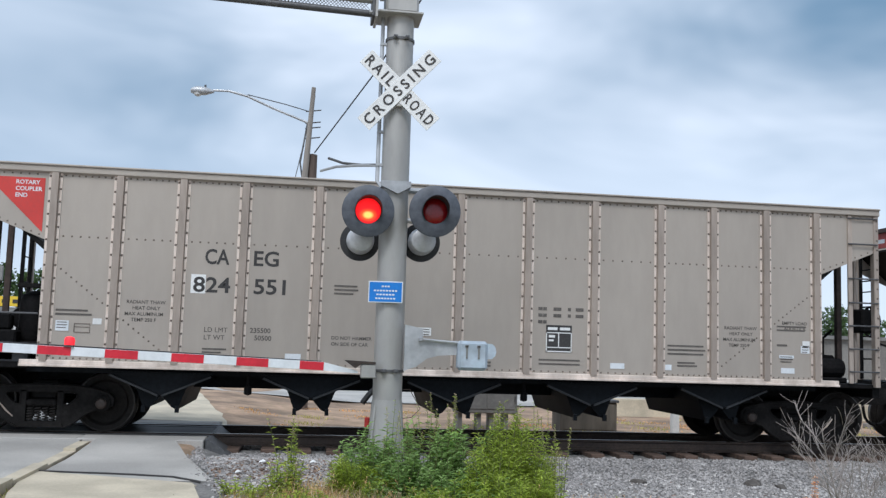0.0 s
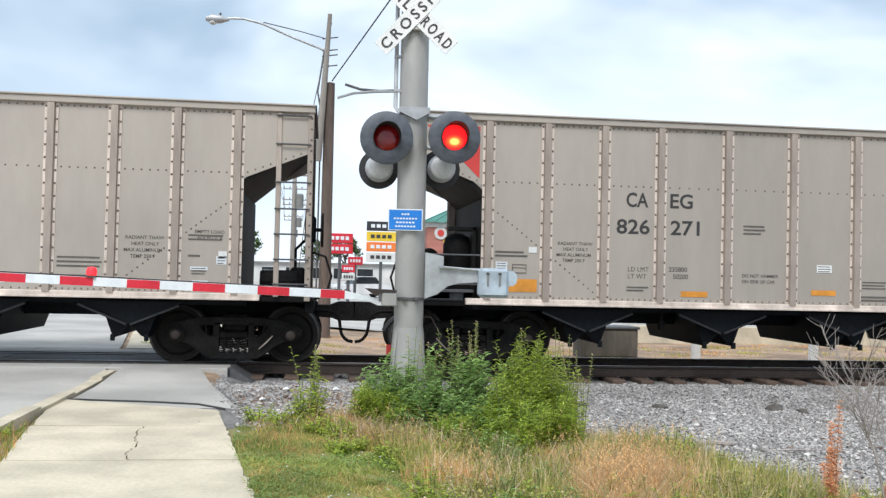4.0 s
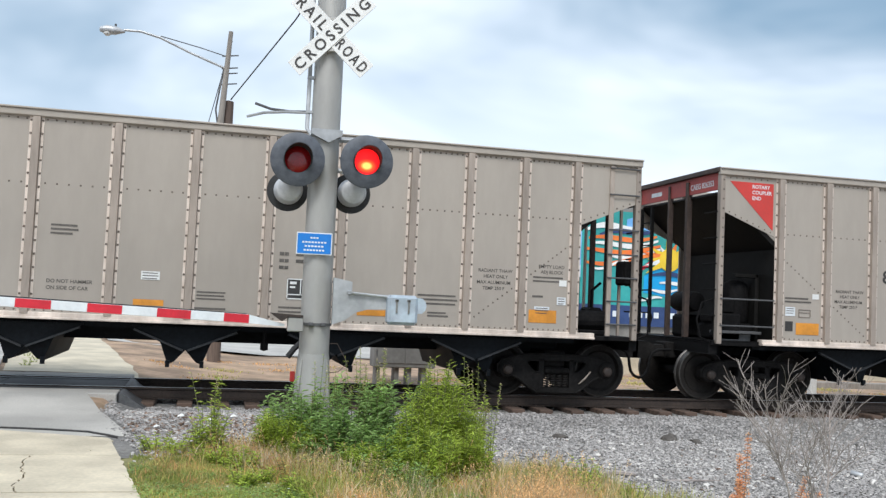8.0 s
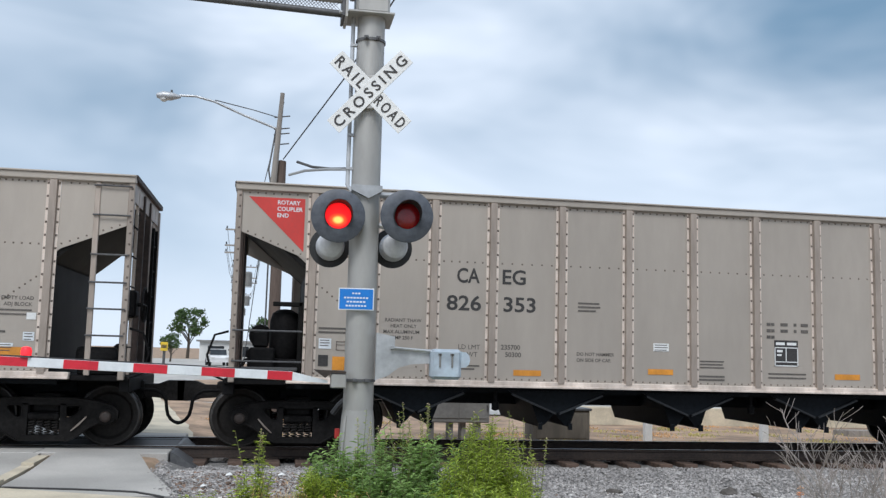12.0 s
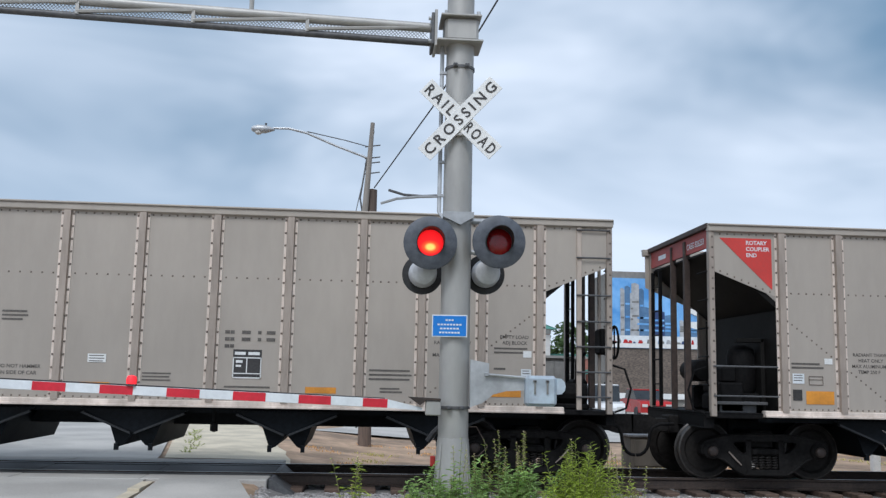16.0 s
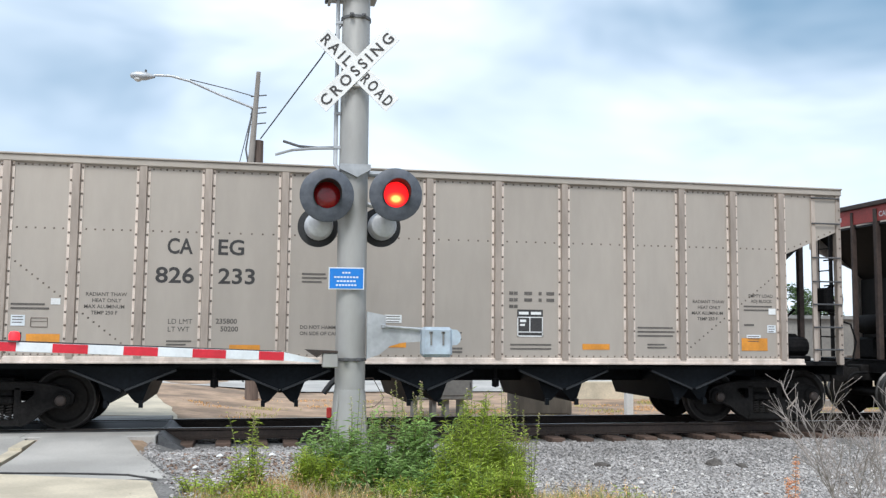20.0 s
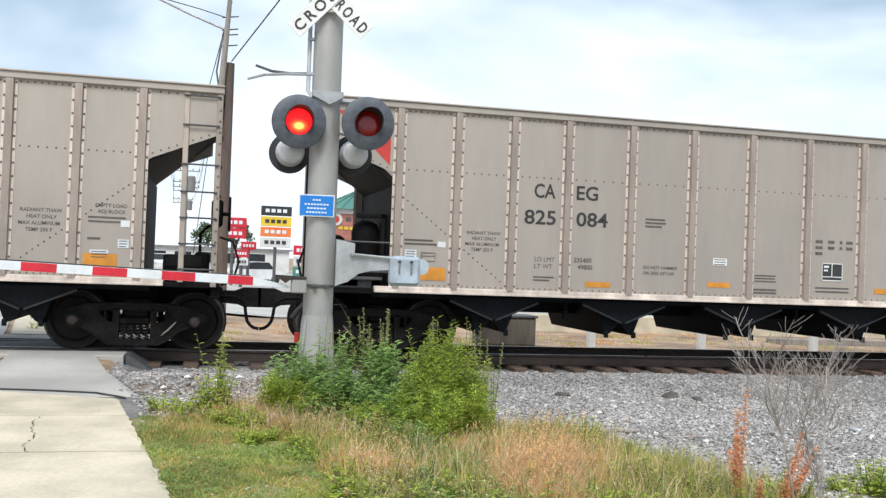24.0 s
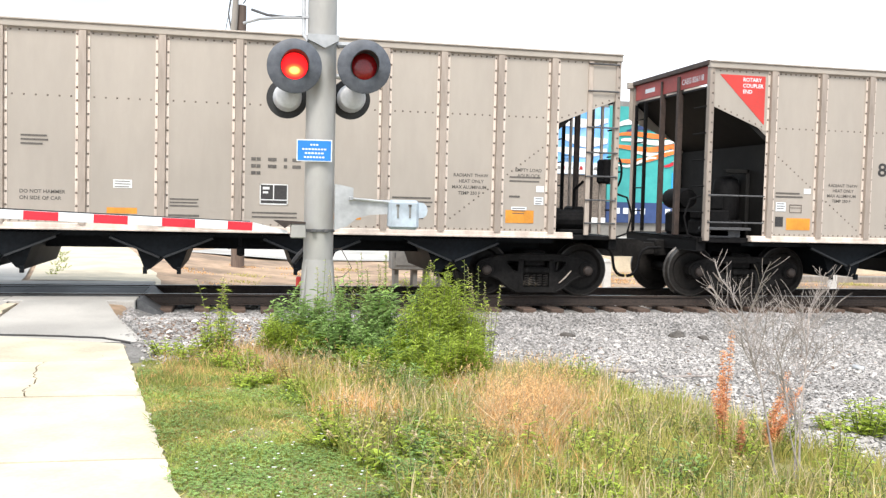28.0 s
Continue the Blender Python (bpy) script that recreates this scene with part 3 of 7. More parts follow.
# ---- the track ----
RAIL = [(-0.075, -0.172), (0.075, -0.172), (0.075, -0.160), (0.012, -0.145), (0.009, -0.045), (0.036, -0.032), (0.036, -0.006), (0.028, 0.0),
        (-0.028, 0.0), (-0.036, -0.006), (-0.036, -0.032), (-0.009, -0.045), (-0.012, -0.145), (-0.075, -0.160)]
for side in (-1, 1):
    y0 = TRACK_Y + side * 0.755
    rail = empty("rail", pose(0, y0, 0), "rusty steel rail with a worn bright head", "rail", "rails of the track", "structure")
    part("rail_section", Geo().prism(RAIL, -90, 130, "x"), M["rail"], rail)
    part("running_surface", Geo().box(-90, 130, -0.026, 0.026, -0.001, 0.0015), M["railhead"], rail, "polished running surface")
tie_mesh = Geo().box(-0.115, 0.115, -1.3, 1.3, -0.36, -0.178, 0.012).mesh("tie", M["tie"])
plate_mesh = Geo().box(-0.1, 0.1, -0.17, 0.17, -0.178, -0.171, 0.003).mesh("tie_plate", M["rail"])
spike = Geo().box(-0.05, -0.02, -0.105, -0.075, -0.172, -0.148).box(0.02, 0.05, 0.075, 0.105, -0.172, -0.148).mesh("spike", M["rail"])
for i in range(46):
    x = -1.0 + i * 0.53 + random.uniform(-0.03, 0.03)
    tie = thing("tie", tie_mesh, None, pose(x, TRACK_Y + random.uniform(-0.06, 0.04), random.uniform(-0.012, 0.0), 0, 0, random.uniform(-1.5, 1.5)),
                "dark creosoted timber tie bedded in ballast", "tie", "ties under the rails", "structure")
    for side in (-1, 1):
        part("tie_plate", plate_mesh, None, tie, m=pose(0, side * 0.755, 0))
        part("spike", spike, None, tie, m=pose(0, side * 0.755, 0))


# ---- the train of hopper cars ----
SIDE = 14.61 - TRACK_Y                       # the near side sheet, from the track's middle
HALF, LONG = 7.29, 7.40                      # the body's ends from the car's middle
RIBS = [-6.09, -5.14, -4.20, -3.257, -2.119, -0.99, 0.129, 1.249, 2.36, 3.48, 4.403, 5.334, 6.235]
TOP, SILL = 4.06, 1.02


def rivet_row(g, x, y, z0, z1, step, out=-1):
    n = int((z1 - z0) / step)
    for i in range(n + 1):
        z = z0 + (z1 - z0) * i / n
        r, h = 0.015, 0.012 * out
        g.add([(x - r, y, z - r), (x + r, y, z - r), (x + r, y, z + r), (x - r, y, z + r), (x - r * .5, y + h, z - r * .5), (x + r * .5, y + h, z - r * .5), (x + r * .5, y + h, z + r * .5), (x - r * .5, y + h, z + r * .5)],
              [(4, 5, 6, 7), (0, 1, 5, 4), (1, 2, 6, 5), (2, 3, 7, 6), (3, 0, 4, 7)])


def rivet_line(g, y, pts, out=-1):
    for x, z in pts:
        g.add([(x - .013, y, z - .013), (x + .013, y, z - .013), (x + .013, y, z + .013), (x - .013, y, z + .013), (x, y + 0.011 * out, z)],
            [(0, 1, 4), (1, 2, 4), (2, 3, 4), (3, 0, 4)])


# meshes shared by all the cars
def rib_mesh():
    g = Geo()
    w, f, d = 0.062, 0.100, 0.062
    g.slot = 0
    g.prism([(-w, 0), (-w + 0.012, -d), (w - 0.012, -d), (w, 0)], 1.10, 3.93, "z")
    g.slot = 1
    g.box(-f, -w, -0.010, 0.0, 1.10, 3.93)
    g.box(w, f, -0.010, 0.0, 1.10, 3.93)
    g.slot = 2
    rivet_row(g, -f + 0.02, -0.010, 1.18, 3.88, 0.185)
    rivet_row(g, f - 0.02, -0.010, 1.18, 3.88, 0.185)
    return g.mesh("side_post", [M["rib"], M["flange"], M["rivet"]])


def wheelset_mesh():
    g = Geo()
    for s in (-1, 1):
        y = s * 0.755
        o = s * 0.07
        g.slot = 0
        g.lathe([(0.0, y + o * 1.0), (0.13, y + o * 1.0), (0.14, y + o * 0.4), (0.32, y + o * 0.35), (0.36, y + o * 1.0), (0.43, y + o * 1.0)], 28)
        g.slot = 1
        g.lathe([(0.43, y + o), (0.452, y + o * 0.9), (0.457, y + o * 0.3), (0.462, y - o * 0.4), (0.485, y - o * 0.7), (0.485, y - o)], 28)
        g.slot = 0
        g.lathe([(0.485, y - o), (0.36, y - o), (0.32, y - o * 0.4), (0.13, y - o), (0.0, y - o)], 28)
        for k in range(3):          # axle-end bolts, and chalk marks turning with the wheel
            q = 2 * math.pi * k / 3
            g.lathe([(0, s * 1.06), (0.018, s * 1.06), (0.018, s * 1.02)], 6, at=(0.05 * math.cos(q), 0, 0.05 * math.sin(q)))
    g.slot = 0
    g.lathe([(0, -1.02), (0.085, -1.02), (0.085, 1.02), (0, 1.02)], 12)
    return g.mesh("wheelset", [M["wheel"], M["tread"]], smooth=True)


def side_frame_mesh():
    """The cast frame outside the wheels: an arched top member, a rounded hole on each side of the spring window, slanting lower arms."""
    g = Geo()
    y0, y1 = -0.07, 0.07
    upper = [(0.0, 0.735), (0.45, 0.73), (0.62, 0.71), (0.80, 0.68), (0.97, 0.63), (1.06, 0.54), (1.055, 0.42)]
    lower = [(0.0, 0.615), (0.47, 0.615), (0.53, 0.585), (0.545, 0.50), (0.70, 0.40), (0.80, 0.37), (0.93, 0.36)]
    for s in (-1, 1):
        for (a, b), (c, d) in zip(zip(upper, upper[1:]), zip(lower, lower[1:])):
            g.prism([(s * u, z) for u, z in (a, b, d, c)], y0, y1)
    for s in (-1, 1):
        arm = [(0.295, 0.43), (0.36, 0.42), (0.43, 0.455), (0.50, 0.52), (0.545, 0.585), (0.70, 0.60), (0.86, 0.55)]
        foot = [(0.295, 0.075), (0.355, 0.075), (0.45, 0.12), (0.54, 0.185), (0.64, 0.27), (0.74, 0.335), (0.86, 0.365)]
        for (a, b), (c, d) in zip(zip(arm, arm[1:]), zip(foot, foot[1:])):
            g.prism([(s * u, z) for u, z in (a, b, d, c)], y0 + 0.004, y1 - 0.004)
        g.prism([(s * u, z) for u, z in ((0.305, 0.64), (0.228, 0.64), (0.228, 0.10), (0.305, 0.10))], y0, y1)
        g.tube([(s * 0.90, y0, 0.36), (s * 0.82, y0, 0.37), (s * 0.67, y0, 0.31), (s * 0.50, y0, 0.175), (s * 0.355, y0, 0.09)], 0.017, 6)
        g.tube([(s * u, y0, z) for u, z in ((0.31, 0.43), (0.36, 0.42), (0.41, 0.44), (0.48, 0.505), (0.525, 0.56), (0.52, 0.60), (0.47, 0.615), (0.34, 0.615), (0.31, 0.59), (0.31, 0.43))], 0.013, 6)
        g.lathe([(0.0, -0.13), (0.10, -0.13), (0.135, -0.10), (0.135, 0.08)], 16, at=(s * 0.89, 0, 0.462))      # the bearing in its pedestal
    g.prism([(-0.335, 0.085), (0.335, 0.085), (0.30, 0.172), (-0.30, 0.172)], y0 - 0.015, y1)
    g.tube([(-1.0, y0, 0.605), (-0.75, y0, 0.675), (-0.45, y0, 0.715), (0.45, y0, 0.715), (0.75, y0, 0.675), (1.0, y0, 0.605)], 0.018, 6)
    g.box(-0.218, 0.218, y0 - 0.035, y1 + 0.02, 0.40, 0.50, 0.02)                                              # bolster end
    for u in (-0.12, 0.12):
        g.box(u - 0.035, u + 0.035, y0 - 0.05, y0 - 0.03, 0.425, 0.475, 0.008)
    return g.mesh("side_frame", M["truck"])


def spring_mesh():
    g = Geo()
    n = 44
    g.tube([(0.044 * math.cos(q), -0.03 + 0.05 * math.sin(q), 0.178 + 0.218 * i / n) for i, q in enumerate(2 * math.pi * 5.5 * i / n for i in range(n + 1))], 0.0125, 5)
    return g.mesh("spring", M["spring"])


def bolster_mesh():
    g = Geo().box(-0.2, 0.2, -0.95, 0.95, 0.5, 0.78, 0.03)
    g.box(-0.7, 0.7, -0.06, 0.06, 0.38, 0.46)
    for s in (-1, 1):
        g.box(s * 0.36 - 0.02, s * 0.36 + 0.05, -0.8, 0.8, 0.36, 0.44)
    return g.mesh("bolster", M["truck"])


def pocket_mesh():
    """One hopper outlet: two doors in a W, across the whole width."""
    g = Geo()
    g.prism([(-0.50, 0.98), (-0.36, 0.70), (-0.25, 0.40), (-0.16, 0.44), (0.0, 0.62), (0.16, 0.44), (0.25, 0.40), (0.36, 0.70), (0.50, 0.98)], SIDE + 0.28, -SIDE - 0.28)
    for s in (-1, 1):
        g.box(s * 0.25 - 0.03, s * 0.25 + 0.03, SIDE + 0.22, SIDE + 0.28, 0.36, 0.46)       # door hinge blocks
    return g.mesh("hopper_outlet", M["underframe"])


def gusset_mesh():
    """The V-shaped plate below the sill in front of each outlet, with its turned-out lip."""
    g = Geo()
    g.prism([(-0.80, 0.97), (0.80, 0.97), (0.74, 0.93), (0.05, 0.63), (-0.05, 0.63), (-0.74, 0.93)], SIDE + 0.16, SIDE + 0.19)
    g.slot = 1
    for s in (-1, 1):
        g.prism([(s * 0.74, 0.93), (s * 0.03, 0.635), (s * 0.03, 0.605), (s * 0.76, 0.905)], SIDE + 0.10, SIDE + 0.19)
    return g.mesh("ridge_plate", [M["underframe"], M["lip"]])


CAR_MESH = {"rib": rib_mesh(), "wheelset": wheelset_mesh(), "frame": side_frame_mesh(), "spring": spring_mesh(), "bolster": bolster_mesh(),
            "pocket": pocket_mesh(), "gusset": gusset_mesh()}
for i in range(len(RIBS) - 1):
    x0, x1 = RIBS[i] + 0.0, RIBS[i + 1] - 0.0
    g = Geo()
    g.box(x0 + 0.004, x1 - 0.004, 0.0, 0.012, 1.10, 2.95)
    g.box(x0 + 0.004, x1 - 0.004, 0.004, 0.014, 2.95, 3.95)
    g.slot = 1
    n = 6
    rivet_line(g, 0.004, [(x0 + 0.16 + (x1 - x0 - 0.32) * k / (n - 1), 2.975) for k in range(n)])
    rivet_line(g, 0.004, [(x0 + 0.14 + (x1 - x0 - 0.28) * k / 7, 3.90) for k in range(8)])
    rivet_line(g, 0.0, [(x0 + 0.14 + (x1 - x0 - 0.28) * k / 7, 1.15) for k in range(8)])
    if i in (0, 1, 10, 11):           # the slanting rivet lines of the slope sheets
        s = -1 if i < 6 else 1
        for k in range(9):
            u = k / 8
            x = x0 + 0.16 + (x1 - x0 - 0.32) * u
            depth = (x + 6.11) if s < 0 else (6.24 - x)
            rivet_line(g, 0.0, [(x, 2.62 - depth * 0.78)])
    CAR_MESH["sheet", i] = g.mesh("side_sheet", [M["aluminium"], M["rivet"]])


def corner_sheet(s):
    """The upper corner of the side beyond the last post: it hangs from the top chord, its lower edge slants up to the end."""
    g = Geo()
    d = 0.0 if s < 0 else 0.11
    g.prism([(s * 6.16 + d * 1.6, 3.95), (s * 7.24 + d, 3.95), (s * 7.24 + d, 3.32), (s * 6.16 + d * 1.6, 2.90)], 0.0, 0.012)
    g.slot = 1
    rivet_line(g, 0.0, [(s * (6.28 + 0.115 * k) + d, 2.99 + 0.0447 * k) for k in range(9)])
    rivet_line(g, 0.0, [(s * (6.36 + 0.12 * k) + d, 3.90) for k in range(8)])
    return g.mesh("corner_sheet", [M["aluminium"], M["rivet"]])


CAR_MESH["cap"] = Geo().lathe([(0.0, -0.185), (0.045, -0.185), (0.07, -0.175), (0.082, -0.16), (0.082, -0.10)], 14).mesh("bearing_cap", M["cap"], True)
CAR_MESH["corner", -1], CAR_MESH["corner", 1] = corner_sheet(-1), corner_sheet(1)
CAR_MESH["chord"] = Geo().box(-HALF, LONG, -0.055, 0.06, 3.93, TOP - 0.02, 0.015).box(-HALF, LONG, -0.08, 0.05, TOP - 0.03, TOP, 0.008).mesh("top_chord", M["aluminium"])
CAR_MESH["sill"] = Geo().box(-6.42, 6.62, -0.045, 0.10, SILL + 0.03, 1.12, 0.008).box(-6.42, 6.62, -0.075, 0.10, SILL, SILL + 0.035, 0.006).mesh("side_sill", M["flange"])
g = Geo()
g.box(-0.045, 0.045, -0.03, 0.09, 1.02, 3.95, 0.01)
g.slot = 1
rivet_row(g, 0.01, -0.03, 1.2, 3.85, 0.16)
CAR_MESH["end_post"] = g.mesh("corner_post", [M["rib"], M["rivet"]])
W = -2 * SIDE                                # body width
g = Geo().box(-0.10, 0.10, -W / 2, W / 2, TOP - 0.075, TOP + 0.012, 0.01)
CAR_MESH["end_chord"] = g.mesh("end_chord", M["endpost"])


def end_frame(car, s, number):
    """The open end of a car: slope sheet, posts, ladder, brake gear, platform."""
    x = s * (HALF - 0.06)
    shift = pose(0.0 if s < 0 else LONG - HALF, 0, 0)

    def put(name, geo, mat, parent, label="", m=None, smooth=False):
        return part(name, geo, mat, parent, label, shift @ m if m is not None else shift, smooth)
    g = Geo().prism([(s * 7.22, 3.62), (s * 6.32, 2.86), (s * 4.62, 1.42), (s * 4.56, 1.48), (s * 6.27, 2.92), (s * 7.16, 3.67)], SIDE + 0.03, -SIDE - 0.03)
    put("slope_sheet", g, M["slope"], car, "grimy end slope sheet, darkened for the shade beneath it")
    # added near-black plate: the shade of the open end is in its colour
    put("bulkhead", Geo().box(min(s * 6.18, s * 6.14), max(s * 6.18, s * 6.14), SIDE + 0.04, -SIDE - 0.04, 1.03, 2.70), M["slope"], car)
    put("end_chord", CAR_MESH["end_chord"], None, car, m=pose(s * (HALF - 0.08), 0, 0))
    g = Geo().box(x - 0.02, x + 0.02, SIDE + 0.05, -SIDE - 0.05, 3.69, 3.985)
    band = put("end_panel", g, M["endred"] if s < 0 else M["rib"], car, "dull red end panel with white marks" if s < 0 else "")
    if s < 0:
        g = Geo()
        g.box(x - 0.024, x - 0.020, 0.62, 1.05, 3.785, 3.865)
        write(band, "reporting_mark", "CAEG " + number, 0.14, pose(x - 0.024, -0.52, 3.765, 90, 0, -90), M["retro_white"], 0.002)
        tagged(part("lettering_bars", g, M["retro_white"], band), kind="stuff")
    for y, w in ((-0.42, 0.048), (0.28, 0.03)):
        put("end_post", Geo().box(x - 0.05, x + 0.05, y - w, y + w, 1.08, 3.93, 0.008), M["endpost"], car, "rusty brown end post")
    for y, m in ((SIDE, 1), (-SIDE, -1)):
        put("corner_post", CAR_MESH["end_post"], None, car, m=pose(x, y, 0) @ (pose(0, 0, 0) if m > 0 else pose(0, 0, 0, 0, 0, 180)))
    put("end_platform", Geo().box(s * 6.3, s * 7.32, SIDE + 0.05, -SIDE - 0.05, 1.00, 1.07, 0.01).box(s * 7.2, s * 7.34, SIDE + 0.1, -SIDE - 0.1, 0.84, 1.04, 0.01), M["black"], car)
    # ladder rungs on the near corner
    if s > 0:
        put("ladder_stile", Geo().box(6.71, 6.79, SIDE - 0.03, SIDE + 0.02, 1.08, 3.93, 0.008), M["rib"], car)
        for y in (-0.95, 0.62, 1.05):
            put("end_post", Geo().box(x - 0.025, x + 0.025, y - 0.022, y + 0.022, 1.08, 3.93, 0.006), M["rib"], car)
        put("corner_plate", Geo().box(6.79, 7.2, SIDE - 0.012, SIDE - 0.002, 3.46, 3.9), M["aluminium"], car)
        rungs = (1.28, 1.66, 2.05, 2.44, 2.85, 3.44, 3.88)
        span = (6.7, 7.24)
    else:
        rungs = (1.34, 1.80)
        span = (-7.24, -6.2)
    for z in rungs:
        put("rung", Geo().tube([(span[0], SIDE - 0.05, z), (span[1], SIDE - 0.05, z)], 0.014, 6), M["darksteel"], car)
    # end ladder with its stiles, seen through the opening
    for y in (-SIDE - 0.10, -SIDE - 0.55):
        put("ladder_stile", Geo().box(x - 0.03, x + 0.03, y - 0.025, y + 0.025, 1.1, 3.6), M["black"], car)
    for z in (1.5, 1.95, 2.4, 2.85, 3.3):
        put("rung", Geo().tube([(x, -SIDE - 0.12, z), (x, -SIDE - 0.53, z)], 0.013, 6), M["black"], car)
        put("rung", Geo().tube([(x + s * 0.05, SIDE + 0.05, z), (x + s * 0.05, SIDE + 0.5, z)], 0.013, 6), M["black"], car)
    # brake gear on the platform
    if s < 0:
        g = Geo().lathe([(0, -0.4), (0.17, -0.38), (0.19, -0.3), (0.19, 0.3), (0.17, 0.38), (0, 0.4)], 16, at=(-6.85, 0.25, 1.75))
        put("air_reservoir", g, M["black"], car, smooth=True)
        put("brake_valve", Geo().box(-7.0, -6.6, -1.25, -0.9, 1.07, 1.55, 0.03).box(-6.95, -6.7, -1.2, -1.0, 1.55, 1.8, 0.03), M["black"], car)
        put("brake_pipe", Geo().tube([(-7.15, -1.2, 1.15), (-7.05, -1.15, 1.35), (-6.8, -1.1, 1.42), (-6.35, -1.0, 1.3)], 0.03, 6), M["black"], car)
        put("brake_cylinder", Geo().box(-6.9, -6.25, 0.2, 0.75, 1.07, 1.5, 0.05), M["black"], car)
        put("auxiliary_tank", Geo().lathe([(0, 1.36), (0.20, 1.38), (0.235, 1.46), (0.235, 1.98), (0.20, 2.10), (0.10, 2.16), (0, 2.17)], 18, "z", (-6.46, -0.80, 0)), M["black"], car, smooth=True)
        put("tank_stand", Geo().box(-7.02, -6.2, -1.05, -0.45, 1.07, 1.38, 0.05).box(-7.05, -6.75, -0.95, -0.6, 1.38, 1.52, 0.03), M["black"], car)
        put("tank_bracket", Geo().box(-6.66, -6.2, -1.14, -1.02, 2.20, 2.27, 0.01).box(-6.26, -6.19, -1.14, -0.9, 1.07, 2.27, 0.01), M["slope"], car)
        put("step_board", Geo().box(-7.1, -6.25, -1.35, -1.05, 1.20, 1.25, 0.008).box(-7.0, -6.4, -1.25, -1.1, 1.07, 1.20, 0.01), M["darksteel"], car)
    else:
        put("brake_cylinder", Geo().lathe([(0, -0.3), (0.16, -0.29), (0.18, -0.24), (0.18, 0.24), (0.16, 0.29), (0, 0.3)], 14, "x", (6.75, -0.8, 1.32)).box(6.5, 7.05, -1.0, -0.6, 1.07, 1.16, 0.02), M["black"], car)
        put("valve_box", Geo().box(6.92, 7.16, -0.45, 0.05, 1.07, 1.55, 0.04).tube([(7.0, -0.3, 1.55), (7.0, -0.3, 1.85), (7.15, -0.35, 2.0)], 0.025, 6), M["black"], car)
        put("hand_brake_wheel", Geo().tube([(7.44, -1.1 + 0.26 * math.cos(q), 2.15 + 0.26 * math.sin(q)) for q in steps(0, 2 * math.pi, 18)], 0.02, 5)
             .tube([(7.44, -1.36, 2.15), (7.44, -0.84, 2.15)], 0.014, 5).tube([(7.44, -1.1, 1.89), (7.44, -1.1, 2.41)], 0.014, 5), M["black"], car)
        put("brake_housing", Geo().box(7.16, 7.34, -1.28, -0.92, 1.95, 2.36, 0.03).tube([(7.34, -1.1, 2.15), (7.45, -1.1, 2.15)], 0.03, 8), M["black"], car)
    # draft gear, coupler and hoses
    g = Geo().box(min(s * 6.2, s * 7.5), max(s * 6.2, s * 7.5), -0.22, 0.22, 0.68, 0.98, 0.02)
    g.prism([(s * 7.5, 0.72), (s * 7.75, 0.70), (s * 7.85, 0.66), (s * 8.12, 0.66), (s * 8.13, 0.98), (s * 7.85, 0.98), (s * 7.7, 0.92), (s * 7.5, 0.92)], -0.15, 0.15)
    part("coupler", g, M["truck"], car, "dark cast coupler gripping the next car")
    hose = [(s * u, -0.32, z) for u, z in ((7.45, 0.84), (7.70, 0.83), (7.82, 0.77), (7.87, 0.66), (7.885, 0.54), (7.91, 0.44), (7.96, 0.37), (8.02, 0.33), (8.10, 0.315))]
    part("air_hose", Geo().tube(hose, 0.028, 7), M["black"], car, smooth=True)
    put("grab_iron", Geo().tube([(s * 7.34, SIDE + 0.12, 1.05), (s * 7.52, SIDE + 0.1, 1.12), (s * 7.60, SIDE + 0.1, 1.42), (s * 7.50, SIDE + 0.1, 1.72), (s * 7.3, SIDE + 0.12, 1.78)], 0.018, 6), M["black"], car)


WEIGHTS = {"824551": ("235500", "50500"), "826353": ("235700", "50300"), "825084": ("235400", "49800")}


